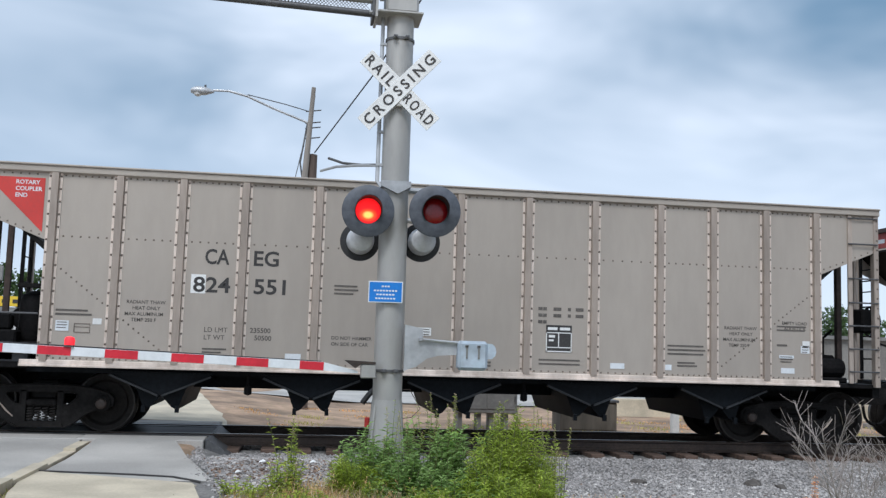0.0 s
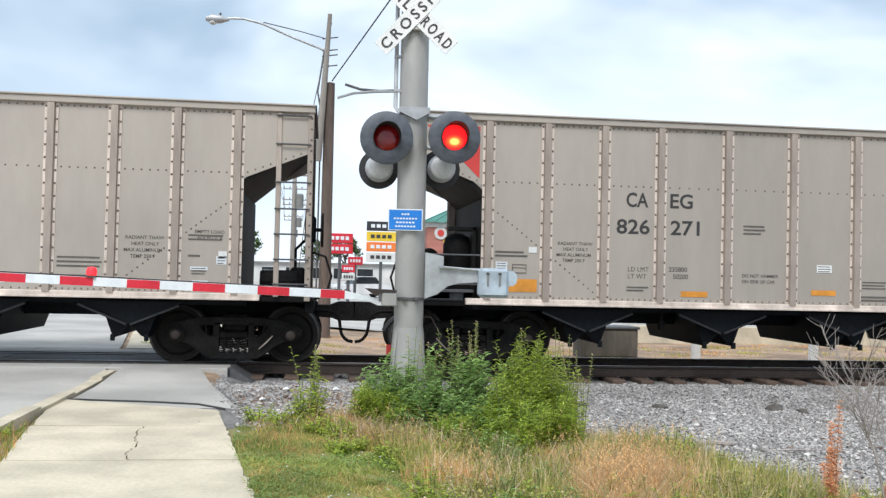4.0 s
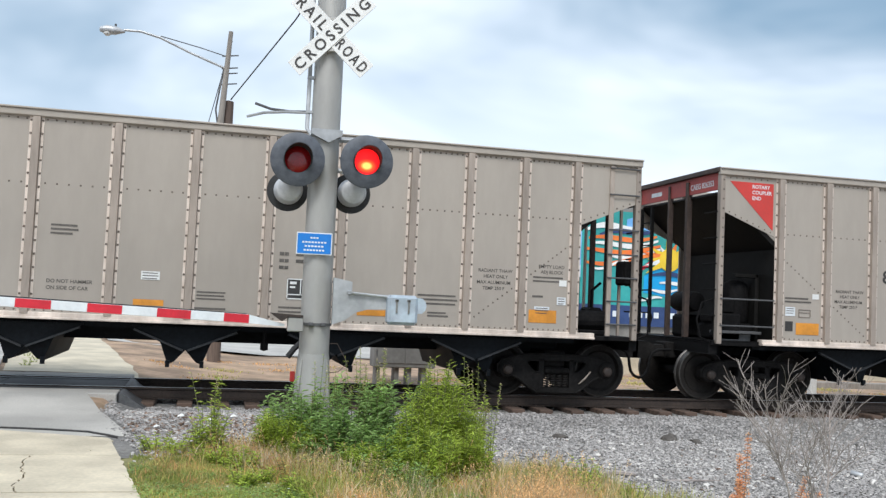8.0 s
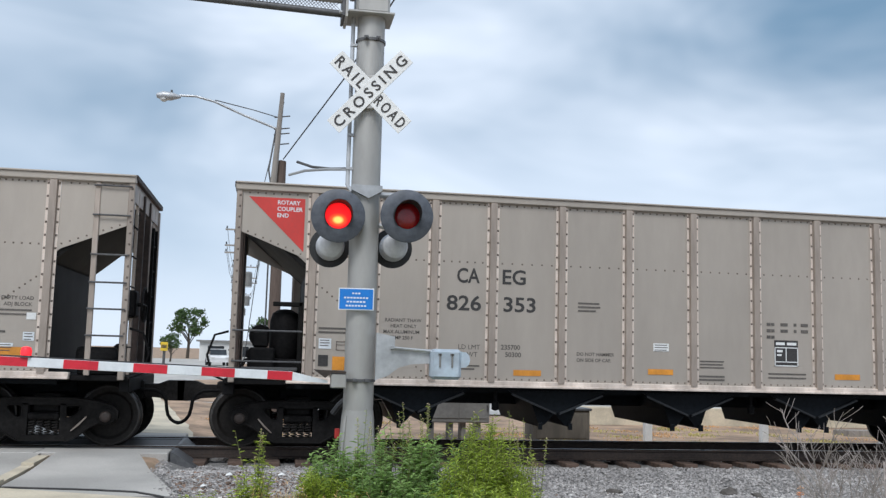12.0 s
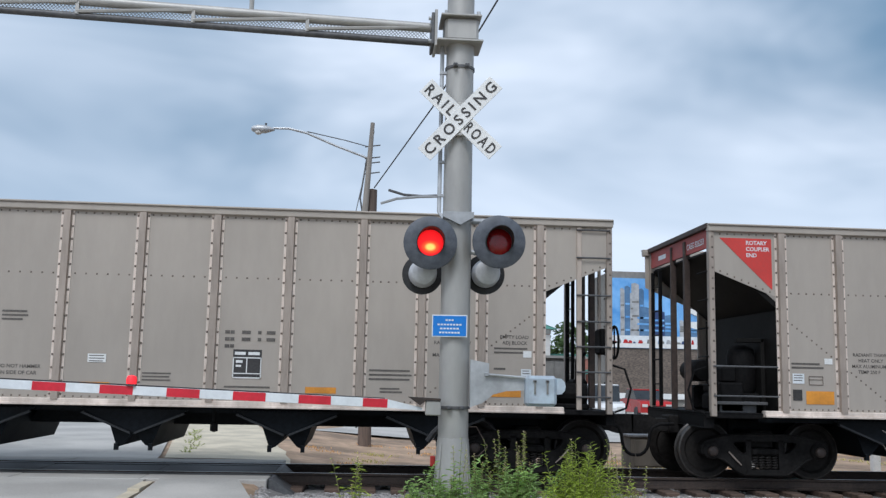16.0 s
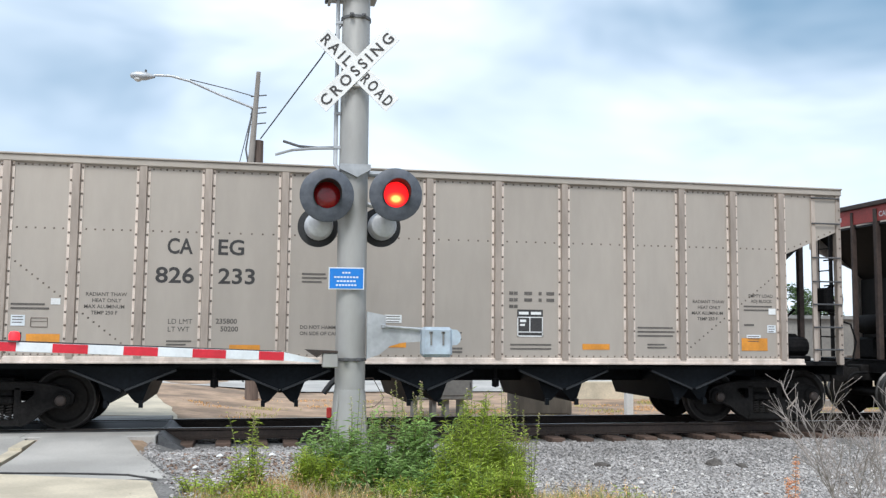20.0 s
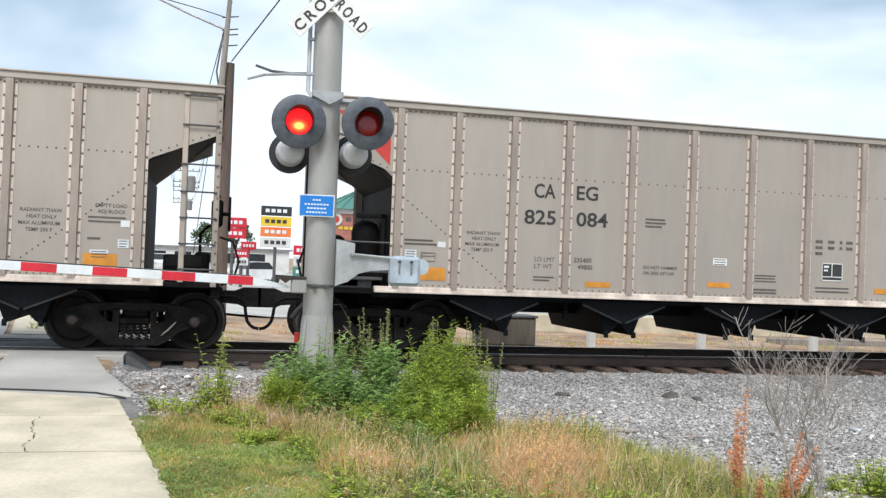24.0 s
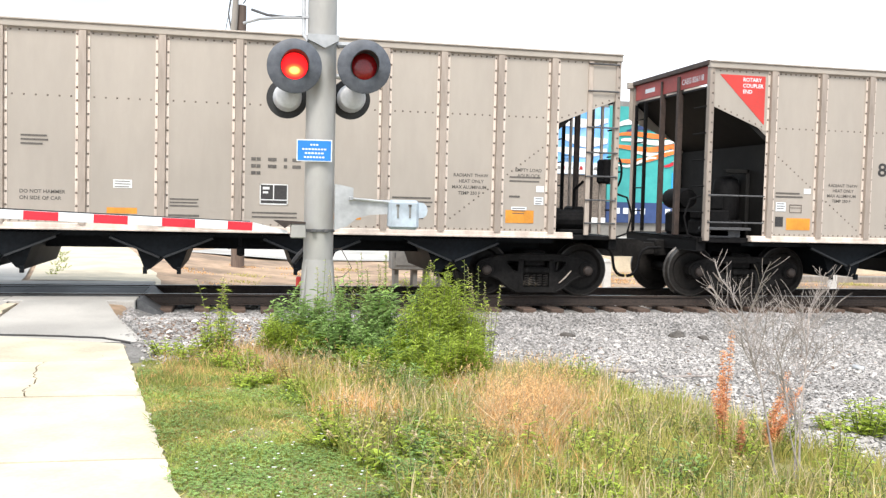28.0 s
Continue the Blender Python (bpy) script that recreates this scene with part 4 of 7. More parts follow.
def hopper_car(number, x, tape, label):
    """One coal hopper car; its middle over the track's middle."""
    car = empty("hopper_car", pose(x, TRACK_Y, 0), label, "hopper car", "cars of the coal train")
    turned = pose(0, -SIDE, 0, 0, 0, 180)
    near = pose(0, SIDE, 0)
    for m in (near, turned):
        for i in range(len(RIBS) - 1):
            part("side_sheet", CAR_MESH["sheet", i], None, car, m=m)
        for s in (-1, 1):
            part("corner_sheet", CAR_MESH["corner", s], None, car, m=m)
        for r in RIBS:
            part("side_post", CAR_MESH["rib"], None, car, m=m @ pose(r, 0, 0))
        part("top_chord", CAR_MESH["chord"], None, car, m=m)
        part("side_sill", CAR_MESH["sill"], None, car, m=m, label="pale worn side sill")
    end_frame(car, -1, number)
    end_frame(car, 1, number)
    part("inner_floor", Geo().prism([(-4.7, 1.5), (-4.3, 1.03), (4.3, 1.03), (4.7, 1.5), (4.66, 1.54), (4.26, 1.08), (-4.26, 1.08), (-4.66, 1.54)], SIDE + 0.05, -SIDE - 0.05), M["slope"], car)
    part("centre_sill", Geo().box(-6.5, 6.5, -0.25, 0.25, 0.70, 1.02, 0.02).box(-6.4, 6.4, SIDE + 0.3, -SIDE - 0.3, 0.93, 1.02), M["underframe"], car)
    for a in (-4.40, -2.12, 0.13, 2.40, 4.66):
        part("hopper_outlet", CAR_MESH["pocket"], None, car, m=pose(a, 0, 0))
        for m in (pose(a, 0, 0), pose(a, 0, 0, 0, 0, 180)):
            part("ridge_plate", CAR_MESH["gusset"], None, car, m=m)
    for a in (-3.1, 1.3):
        part("valve", Geo().tube([(a, SIDE + 0.3, 0.95), (a, SIDE + 0.3, 0.78)], 0.03, 6).lathe([(0, -0.08), (0.06, -0.06), (0.06, 0.06), (0, 0.08)], 8, "z", (a, SIDE + 0.3, 0.72)), M["black"], car)
    sets = []
    for a in (-6.2, 6.2):
        truck = part("truck", CAR_MESH["bolster"], None, car, "dark cast-steel four-wheel truck", pose(a, 0, 0))
        for y in (-1.0, 1.0):
            part("side_frame", CAR_MESH["frame"], None, truck, m=pose(0, y, 0))
            k = 1 if a > 0 else -1
            part("worn_bar", Geo().tube([(k * 0.40, y * 1.09, 0.24), (k * 0.50, y * 1.10, 0.33), (k * 0.61, y * 1.09, 0.45)], [0.008, 0.015, 0.010], 6), M["rib"], truck, "bright worn lever end")
            for w in (-0.89, 0.89):
                part("bearing_cap", CAR_MESH["cap"], None, truck, m=pose(w, y, 0.457, 0, 0, 0 if y < 0 else 180))
            for u in (-0.165, -0.055, 0.055, 0.165):
                part("spring", CAR_MESH["spring"], None, truck, m=pose(u, y, 0))
        for w in (-0.89, 0.89):
            sets.append(part("wheelset", CAR_MESH["wheelset"], None, truck, "dusty steel wheels on one axle", pose(w, 0, 0.457)))
    # markings on the near side
    y = SIDE - 0.004
    at = lambda u, z: pose(u, y, z, 90)
    wide = lambda body: max(v.co.x for v in lettering(body, 0.325, 0.006).vertices)
    squeeze = 0.56 / wide("826")
    for body, u, z, k in (("CA", -3.835, 2.65, 0.375 / wide("CA")), ("EG", -3.11, 2.65, 0.40 / wide("EG")), (number[:3], -3.99, 2.215, squeeze), (number[3:], -3.085, 2.215, squeeze)):
        write(car, "car_number" if body.isdigit() else "reporting_mark", body, 0.325, at(u, z) @ Matrix.Diagonal((k, 1, 1, 1)), M["ink"], 0.006, label="black stencilled numerals" if body.isdigit() else "black stencilled letters")
    for body, u, z, sz in (("LD LMT", -3.79, 1.605, 0.105), ("LT WT", -3.79, 1.49, 0.105)):
        tagged(write(car, "stencil", body, sz, at(u, z), M["ink_soft"], 0.0), kind="stuff")
    for k, body in enumerate(WEIGHTS.get(number, ("235800", "50200"))):
        tagged(write(car, "stencil", body, 0.105, at(-3.10 + 0.07 * k, 1.615 - 0.115 * k), M["ink_soft"], 0.002), kind="stuff")
    drop = {"824551": -0.20, "825084": -0.10, "825196": -0.10}.get(number, 0.0)     # stencils sit lower on some cars
    g = Geo()
    bars(g, -3.80, 1.36, y, (0.36, 0.28), 0.022, 0.05)
    bars(g, -1.838, 2.40, y, (0.36, 0.376, 0.30), 0.026, 0.06)
    bars(g, 0.25, 1.52, y, (0.42, 0.40, 0.42), 0.02, 0.05)
    bars(g, 0.18, 1.28, y, (0.5, 0.5), 0.03, 0.055)
    for row, z in enumerate((2.175, 2.07, 1.965)):             # the sizes of the car, in short groups of figures
        for u, w in ((1.44, 0.07), (1.52, 0.06), (1.69, 0.13), (1.93, 0.05), (2.06, 0.13))[:5 if row < 2 else 2]:
            bars(g, u, z, y, (w,), 0.05, 0.1)
    bars(g, 1.46, 1.345, y, (0.68, 0.68), 0.025, 0.065)
    bars(g, 3.62, 1.635, y, (0.62, 0.65, 0.62), 0.026, 0.066)
    bars(g, 3.79, 1.36, y, (0.30, 0.34), 0.024, 0.05)
    bars(g, 5.53, 2.01, y, (0.52, 0.50), 0.024, 0.062)
    bars(g, 5.53, 1.70, y, (0.18,), 0.03, 0.05)
    bars(g, -5.96, 1.88, y, (0.46, 0.52), 0.028, 0.06)
    tagged(part("small_print", g, M["ink_soft"], car, "worn black small print"), kind="stuff")
    for body, u, z in (("RADIANT THAW", -4.95, 2.00), ("HEAT ONLY", -4.86, 1.91), ("MAX ALUMINUM", -4.97, 1.82), ("TEMP 250 F", -4.87, 1.73),
                       ("RADIANT THAW", 4.60, 2.04), ("HEAT ONLY", 4.69, 1.945), ("MAX ALUMINUM", 4.58, 1.85), ("TEMP 250 F", 4.68, 1.755),
                       ("DO NOT HAMMER", -1.855, 1.55), ("ON SIDE OF CAR", -1.855, 1.455), ("EMPTY LOAD", 5.62, 2.15), ("ADJ BLOCK", 5.66, 2.06)):
        tagged(write(car, "stencil", body, 0.075, at(u, z + (drop * 0.6 if u > 4.5 else 0.0)), M["ink_soft"], 0.001), kind="stuff")
    # the red corner and its words
    g = Geo().prism([(-7.09, 3.84), (-6.24, 3.84), (-6.24, 3.02)], y - 0.002, y + 0.002)
    red = part("red_triangle", g, M["red"], car, "faded red warning triangle")
    for k, body in enumerate(("ROTARY", "COUPLER", "END")):
        tagged(write(red, "stencil", body, 0.088, pose(-6.66, y - 0.004, 3.74 - 0.1 * k, 90), M["retro_white"], 0.002), kind="stuff")
    # labels and tape
    for u, z, w, h, mt in ((-5.42, 1.865 + drop, 0.13, 0.09, "white"), (-5.95, 1.555, 0.19, 0.155, "retro_white"), (5.985, 1.865 + drop, 0.13, 0.10, "white"),
                           (5.955, 1.56, 0.155, 0.125, "retro_white"), (-0.556, 1.655, 0.265, 0.125, "white"), (5.57, 1.47, 0.26, 0.05, "retro_white")):
        plate = part("label_plate", Geo().box(u, u + w, y - 0.004, y, z, z + h), M[mt], car)
        if w > 0.15:
            tagged(part("small_print", bars(Geo(), u + 0.02, z + h - 0.02, y - 0.004, (w - 0.05, w - 0.04, w - 0.06), 0.012, 0.04), M["ink_soft"], plate), kind="stuff")
    g = Geo().tube([(-5.68, y, 1.54), (-5.455, y, 1.54), (-5.455, y, 1.67), (-5.68, y, 1.67), (-5.68, y, 1.54)], 0.008, 4).tube([(-5.68, y, 1.62), (-5.455, y, 1.62)], 0.006, 4)
    part("card_frame", g, M["rivet"], car)
    strip_top = number in ("824551", "826353", "826233")
    board = part("inspection_panel", Geo().box(1.575, 2.0, y - 0.004, y, 1.465, 1.89 if strip_top else 1.77), M["ink"], car, "black and white inspection stencil")
    g = Geo()
    for x0, x1, z0, z1 in ((1.575, 2.0, 1.46, 1.477), (1.575, 2.0, 1.76, 1.775), (1.575, 1.59, 1.46, 1.775), (1.985, 2.0, 1.46, 1.775), (1.575, 2.0, 1.525, 1.54), (1.775, 1.79, 1.525, 1.76), (1.62, 1.72, 1.69, 1.73), (1.62, 1.70, 1.63, 1.66)):
        g.box(x0, x1, y - 0.007, y - 0.003, z0, z1)
    if strip_top:
        g.box(1.60, 1.76, y - 0.007, y - 0.003, 1.81, 1.855).box(1.80, 1.97, y - 0.007, y - 0.003, 1.81, 1.855)
    tagged(part("stencil", g, M["white"], board), kind="stuff")
    for u, w, z, h in tape:
        part("reflective_tape", Geo().box(u, u + w, y - 0.003, y, z, z + h), M["orange"], car, "orange reflective tape")
    if number == "824551":
        part("number_patch", Geo().box(-4.02, -3.80, y + 0.001, y + 0.003, 2.19, 2.48), M["white"], car, "white repainted patch behind one numeral")
        for u in (-2.55, 3.45, 5.6, 1.55 + 1.1):
            part("pale_patch", Geo().box(u, u + 0.24, y - 0.002, y, 1.22, 1.31), M["retro_white"], car, "faded pale tape patch")
    else:
        part("dark_plate", Geo().box(-5.95, -5.80, y - 0.004, y, 1.29, 1.46), M["ink"], car)
    return car, sets


TAPE = [(-5.735, 0.455, 1.235, 0.205), (-2.89, 0.45, 1.21, 0.09), (-0.647, 0.43, 1.275, 0.088), (2.668, 0.463, 1.258, 0.092), (5.478, 0.475, 1.256, 0.208)]
CARS = []
for number, s0 in (("825196", -13.93), ("824551", 2.276), ("826271", 18.511), ("826353", 34.658), ("826233", 50.883), ("825084", 67.093), ("826118", 83.345)):
    tape = [] if number == "824551" else TAPE
    CARS.append((*hopper_car(number, s0, tape, "taupe aluminium coal hopper car with riveted posts, rolling past"), s0))


# ---- the crossing signal ----
PX, PY = 1.0, 10.95                          # the mast
PZ = ground_z(PX, PY)
FACE = 15.0                                  # degrees by which the crossbuck turns towards the road
signal = empty("crossing_signal", pose(PX, PY, 0), "grey galvanised crossing signal mast with crossbuck, flashing red lamps and cantilever", "crossing signal")
g = Geo().lathe([(0.172, PZ - 0.1), (0.172, 2.0), (0.166, 4.5), (0.160, 7.2)], 28, "z")
part("mast", g, M["galvanised"], signal, smooth=True)
g = Geo().lathe([(0.245, PZ - 0.05), (0.235, PZ + 0.12), (0.205, 0.45), (0.185, 0.78), (0.176, 0.86), (0.170, 0.86)], 24, "z")
skirt = part("base_skirt", g, M["galvanised"], signal, "flared mast base", smooth=True)
for q in (40, 140, 220, 320):
    part("stiffener", Geo().prism([(0.17, 0.8), (0.19, 0.8), (0.31, PZ), (0.17, PZ)], -0.012, 0.012), M["galvanised"], skirt, m=pose(0, 0, 0, 0, 0, q))


def band(z, r=0.166, h=0.032):
    g = Geo().lathe([(r, z - h / 2), (r + 0.012, z - h / 2), (r + 0.012, z + h / 2), (r, z + h / 2)], 24, "z")
    for s in (-1, 1):
        g.box(s * 0.07 - 0.025, s * 0.07 + 0.025, -r - 0.05, -r + 0.02, z - h * 0.7, z + h * 0.7, 0.006)
        g.tube([(s * 0.07, -r - 0.075, z), (s * 0.07, -r, z)], 0.012, 6)
    return part("clamp_band", g, M["darksteel"], signal, "dark bolted clamp band")


band(1.20, 0.175)
band(5.17)
# the crossbuck
buck = part("crossbuck", Geo().box(-0.05, 0.05, -0.03, 0.02, -0.2, 0.2, 0.01), M["galvanised"], signal, "white crossbuck sign with black letters", pose(0.0, -0.205, 4.51, 0, 0, -FACE))
for turn, words, lift in ((-45, (("RAIL", -0.56), ("ROAD", 0.11)), -0.035), (45, (("CROSSING", -0.555),), -0.045)):
    blade = part("blade", Geo().box(-0.59, 0.59, lift, lift + 0.008, -0.106, 0.106, 0.003), M["white"], buck, "", pose(0, 0, 0, 0, -turn, 0))
    for body, u in words:
        me = lettering(body, 0.178, 0.0032, spacing=1.45).copy()
        me.materials.clear()
        me.materials.append(M["ink"])
        wd = max(v.co.x for v in me.vertices)
        want = 0.45 if len(body) == 4 else 1.11
        ob = part("lettering", me, None, buck, "", pose(0, 0, 0, 0, -turn, 0) @ pose(u, lift - 0.004, -0.061, 90) @ Matrix.Diagonal((want / wd, 1, 1, 1)))
# lamps
LIT = []


def lamp(x, z, back):
    """A flasher: black disc, short hood, dark red lens, drum housing behind."""
    s = -1 if not back else 1
    turn = pose(x, 0.0, z, 0, 0, 0 if not back else 180)
    R = 0.305 if not back else 0.24
    g = Geo().lathe([(0.150, -0.31), (R - 0.01, -0.31), (R, -0.302), (R, -0.292), (0.15, -0.292)], 36)
    head = part("signal_lamp", g, M["disc"] if not back else M["hood"], signal, "chalky black flasher disc" if not back else "black back of a flasher", turn, smooth=True)
    # hood: the upper two thirds of a tube, cut slanting
    hood = Geo()
    n = 22
    for k in range(n + 1):
        q = radians(-50 + 280 * k / n)
        dpt = 0.10 + 0.14 * max(0, math.sin(q)) ** 0.7 if math.sin(q) > 0 else 0.10 * (1 + math.sin(q))
        for r in (0.152, 0.158):
            hood.v += [(r * math.cos(q), -0.30, r * math.sin(q)), (r * math.cos(q), -0.30 - dpt, r * math.sin(q))]
    for k in range(n):
        b = k * 4
        hood.f += [(b, b + 1, b + 5, b + 4), (b + 2, b + 3, b + 7, b + 6), (b + 1, b + 3, b + 7, b + 5)]
        hood.m += [0, 0, 0]
    part("hood", hood, M["hood"], head, smooth=True)
    part("lens", Geo().lathe([(0.0, -0.305), (0.08, -0.303), (0.14, -0.296), (0.152, -0.285), (0.152, -0.25)], 28), M["lens_off"], head, "dark red lens", smooth=True)
    part("housing", Geo().lathe([(0.16, -0.292), (0.168, -0.22), (0.162, -0.10), (0.14, -0.03), (0.09, 0.0), (0.0, 0.012)], 24), M["drum"] if back else M["hood"], head, smooth=True)
    if not back:
        g = Geo().lathe([(0.0, -0.312), (0.08, -0.310), (0.142, -0.303), (0.148, -0.296)], 28)
        LIT.append(part("lit_lens", g, M["lens_lit"], head, "glowing red lens", smooth=True))
    return head


lamp(-0.325, 3.037, False)
lamp(0.455, 3.072, False)
lamp(-0.375, 2.74, True)
lamp(0.37, 2.76, True)
g = Geo().tube([(-0.40, -0.02, 3.33), (0.40, -0.02, 3.35)], 0.035, 10)
g.prism([(-0.175, 3.42), (0.175, 3.42), (0.175, 3.36), (0.02, 3.27), (-0.175, 3.36)], -0.215, 0.1)
for s in (-1, 1):
    g.tube([(s * 0.38 + 0.03, -0.02, 3.34), (s * 0.38 + 0.03, -0.02, 3.05)], 0.03, 8)
    g.tube([(s * 0.36, 0.0, 2.95), (s * 0.1, 0.0, 3.0)], 0.028, 8)
part("cross_arm", g, M["zinc"], signal, "pale cast lamp bracket")
# the blue notice
board = part("notice", Geo().box(-0.20, 0.20, -0.006, 0.0, -0.125, 0.125, 0.003), M["retro_white"], signal, "small blue notice with white lines of print", pose(-0.08, -0.20, 2.11, 0, 0, -8))
part("notice_face", Geo().box(-0.188, 0.188, -0.009, -0.006, -0.113, 0.113), M["blue"], board)
g = Geo()
for z, w in ((0.065, 0.10), (0.015, 0.28), (-0.03, 0.22), (-0.075, 0.24)):
    n = max(3, int(w / 0.032))
    for i in range(n):
        x0 = -w / 2 + w * i / n
        g.box(x0 + 0.004, x0 + w / n - 0.006, -0.011, -0.009, z - 0.009, z + 0.009)
tagged(part("small_print", g, M["retro_white"], board), kind="stuff")
# conduit up the mast, and the two cable tails
g = Geo().tube([(-0.16, -0.06, 3.36), (-0.215, -0.02, 3.44), (-0.215, -0.02, 5.5)], 0.024, 8)
for z in (3.62, 4.02, 4.7, 5.1):
    g.box(-0.24, -0.16, -0.05, 0.0, z, z + 0.03)
part("conduit", g, M["zinc"], signal, smooth=True)
for pts in ([(-0.20, 0.1, 3.66), (-0.40, 0.2, 3.665), (-0.62, 0.28, 3.69), (-0.80, 0.35, 3.755)], [(-0.20, 0.1, 3.65), (-0.45, 0.2, 3.655), (-0.70, 0.28, 3.64), (-0.89, 0.35, 3.59)]):
    part("cable_tail", Geo().tube(pts, 0.016, 6), M["zinc"] if pts[-1][2] < 3.65 else M["darksteel"], signal, smooth=True)
# the cantilever
sleeve = part("sleeve", Geo().box(-0.20, 0.20, -0.19, 0.22, 5.475, 5.757, 0.03), M["galvanised"], signal, "boxed cantilever sleeve")
for x0, x1, y0, y1, z0, z1, mt in ((-0.29, 0.25, -0.25, 0.27, 5.45, 5.475, "galvanised"), (-0.25, 0.23, -0.25, 0.26, 5.757, 5.782, "galvanised"), (-0.325, -0.292, -0.22, 0.22, 5.39, 5.83, "galvanised"), (-0.36, -0.328, -0.20, 0.20, 5.41, 5.80, "darksteel")):
    part("sleeve_flange", Geo().box(x0, x1, y0, y1, z0, z1, 0.005), M[mt], sleeve)
for x, y, z in ((-0.375, -0.15, 5.74), (-0.375, -0.15, 5.46), (0.19, -0.22, 5.80), (-0.19, -0.22, 5.80)):
    part("flange_bolt", Geo().lathe([(0, -0.02), (0.022, -0.02), (0.022, 0.02), (0, 0.02)], 6, "x" if x < -0.3 else "z", (x, y, z)), M["zinc"], sleeve)
ARM, RISE = 7.6, 0.028                       # the arm's length, and its climb for each metre
part("arm_tube", Geo().tube([(-0.35, -0.05, 5.66), (-ARM, -0.05, 5.66 + RISE * ARM)], 0.058, 14), M["galvanised"], signal, "long galvanised arm tube", smooth=True)
part("arm_tube", Geo().tube([(-0.35, -0.05, 5.475), (-ARM, -0.05, 5.475 + RISE * ARM)], 0.042, 12), M["darksteel"], signal, "darker lower arm tube", smooth=True)
for i in range(6):
    u0, u1 = 0.5 + i * 1.32, min(0.5 + (i + 1) * 1.32, ARM)
    part("brace", Geo().box(-u1 - 0.02, -u1 + 0.02, -0.10, -0.06, 5.48 + RISE * u1, 5.64 + RISE * u1).tube([(-u0, -0.09, 5.63 + RISE * u0), (-u1, -0.09, 5.51 + RISE * u1)], 0.022, 6), M["galvanised"], signal)
g = Geo()                                   # woven mesh between the tubes
for i in range(170):
    u = 0.37 + i * 0.042
    if u > ARM - 0.15:
        break
    z0, z1 = 5.505 + RISE * u, 5.615 + RISE * u
    g.add([(-u, -0.05, z0), (-u - 0.012, -0.05, z0), (-u - 0.12, -0.05, z1), (-u - 0.108, -0.05, z1)], [(0, 1, 2, 3)])
    g.add([(-u - 0.12, -0.052, z0), (-u - 0.132, -0.052, z0), (-u - 0.012, -0.052, z1), (-u, -0.052, z1)], [(0, 1, 2, 3)])
part("walkway_mesh", g, M["zinc"], signal, "diamond mesh side of the walkway")
for u in (2.48, 4.66, 4.80):
    part("handrail_post", Geo().tube([(-u, -0.05, 5.66 + RISE * u), (-u, -0.05, 6.80)], 0.028 if u < 3 else 0.022, 8), M["galvanised"], signal)
part("handrail", Geo().tube([(-2.4, -0.05, 6.80), (-ARM, -0.05, 6.93)], 0.025, 8), M["galvanised"], signal)
for u in (5.5,):
    head = part("signal_lamp", Geo().lathe([(0.0, 0.18), (0.12, 0.17), (0.16, 0.02), (0.305, 0.0), (0.305, -0.015), (0.15, -0.02)], 28), M["zinc"], signal, "flasher over the road", pose(-u, -0.02, 6.20, 0, 0, 10), smooth=True)
    part("hood", Geo().lathe([(0.305, -0.016), (0.16, -0.022), (0.155, -0.2)], 24), M["hood"], head)
for z, u in ((6.32, 3.7), (6.84, 5.6)):
    part("arm_stay", Geo().tube([(-0.15, -0.05, z), (-u, -0.05, 5.74 + RISE * u)], 0.010, 5), M["darksteel"], signal, "thin steel stay")
band(6.15, 0.163)
band(6.5, 0.162)
for z in (6.25, 6.42):
    part("insulator", Geo().lathe([(0.0, 0), (0.03, 0.01), (0.03, 0.05), (0.0, 0.06)], 8, "x", (0.17, -0.05, z)), M["darksteel"], signal)

# ---- the gate ----
GZ = 1.2135
gate = empty("crossing_gate", pose(PX, PY, 0), "lowered crossing gate, red and white striped arm on a zinc bracket", "crossing gate")
part("arm_bracket", Geo().box(-0.335, -0.165, -0.30, -0.16, 1.115, 1.275, 0.01), M["galvanised"], gate, "arm root bracket")
part("bracket_cap", Geo().prism([(-0.53, 1.315), (-0.17, 1.30), (-0.17, 1.278), (-0.33, 1.278), (-0.40, 1.225)], -0.31, -0.15), M["cap"], gate, "rusty cap plate")
part("yoke", Geo().prism([(0.16, 1.74), (0.37, 1.70), (0.37, 1.57), (0.80, 1.57), (0.80, 1.41), (0.56, 1.395), (0.42, 1.355), (0.30, 1.26), (0.16, 1.21)], -0.24, -0.15), M["zinc"], gate, "pale cast counterweight yoke")
part("yoke_rod", Geo().tube([(0.34, -0.27, 1.575), (0.80, -0.27, 1.545)], 0.016, 6).box(0.32, 0.36, -0.29, -0.24, 1.555, 1.60, 0.006), M["zinc"], gate)
wt = part("counterweight", Geo().box(0.77, 1.12, -0.36, -0.18, 1.235, 1.575, 0.035).prism([(1.12, 1.55), (1.175, 1.545), (1.21, 1.51), (1.222, 1.46), (1.21, 1.41), (1.175, 1.375), (1.12, 1.37)], -0.33, -0.22), M["casting"], gate, "pale bluish counterweight block")
for u in (0.86, 1.00):
    part("slot", Geo().box(u, u + 0.02, -0.372, -0.355, 1.37, 1.52).box(u - 0.012, u + 0.028, -0.372, -0.355, 1.50, 1.525), M["cabinet"], wt, "dark bolt slot")
part("lever", Geo().tube([(-0.10, 0.2, 1.0), (-0.20, 0.24, 0.90), (-0.27, 0.26, 0.80)], 0.035, 7), M["hood"], gate, "black hand lever")
part("lever_tag", Geo().box(-0.24, -0.18, 0.20, 0.22, 0.52, 0.64, 0.01), M["red"], gate, "small red tag")
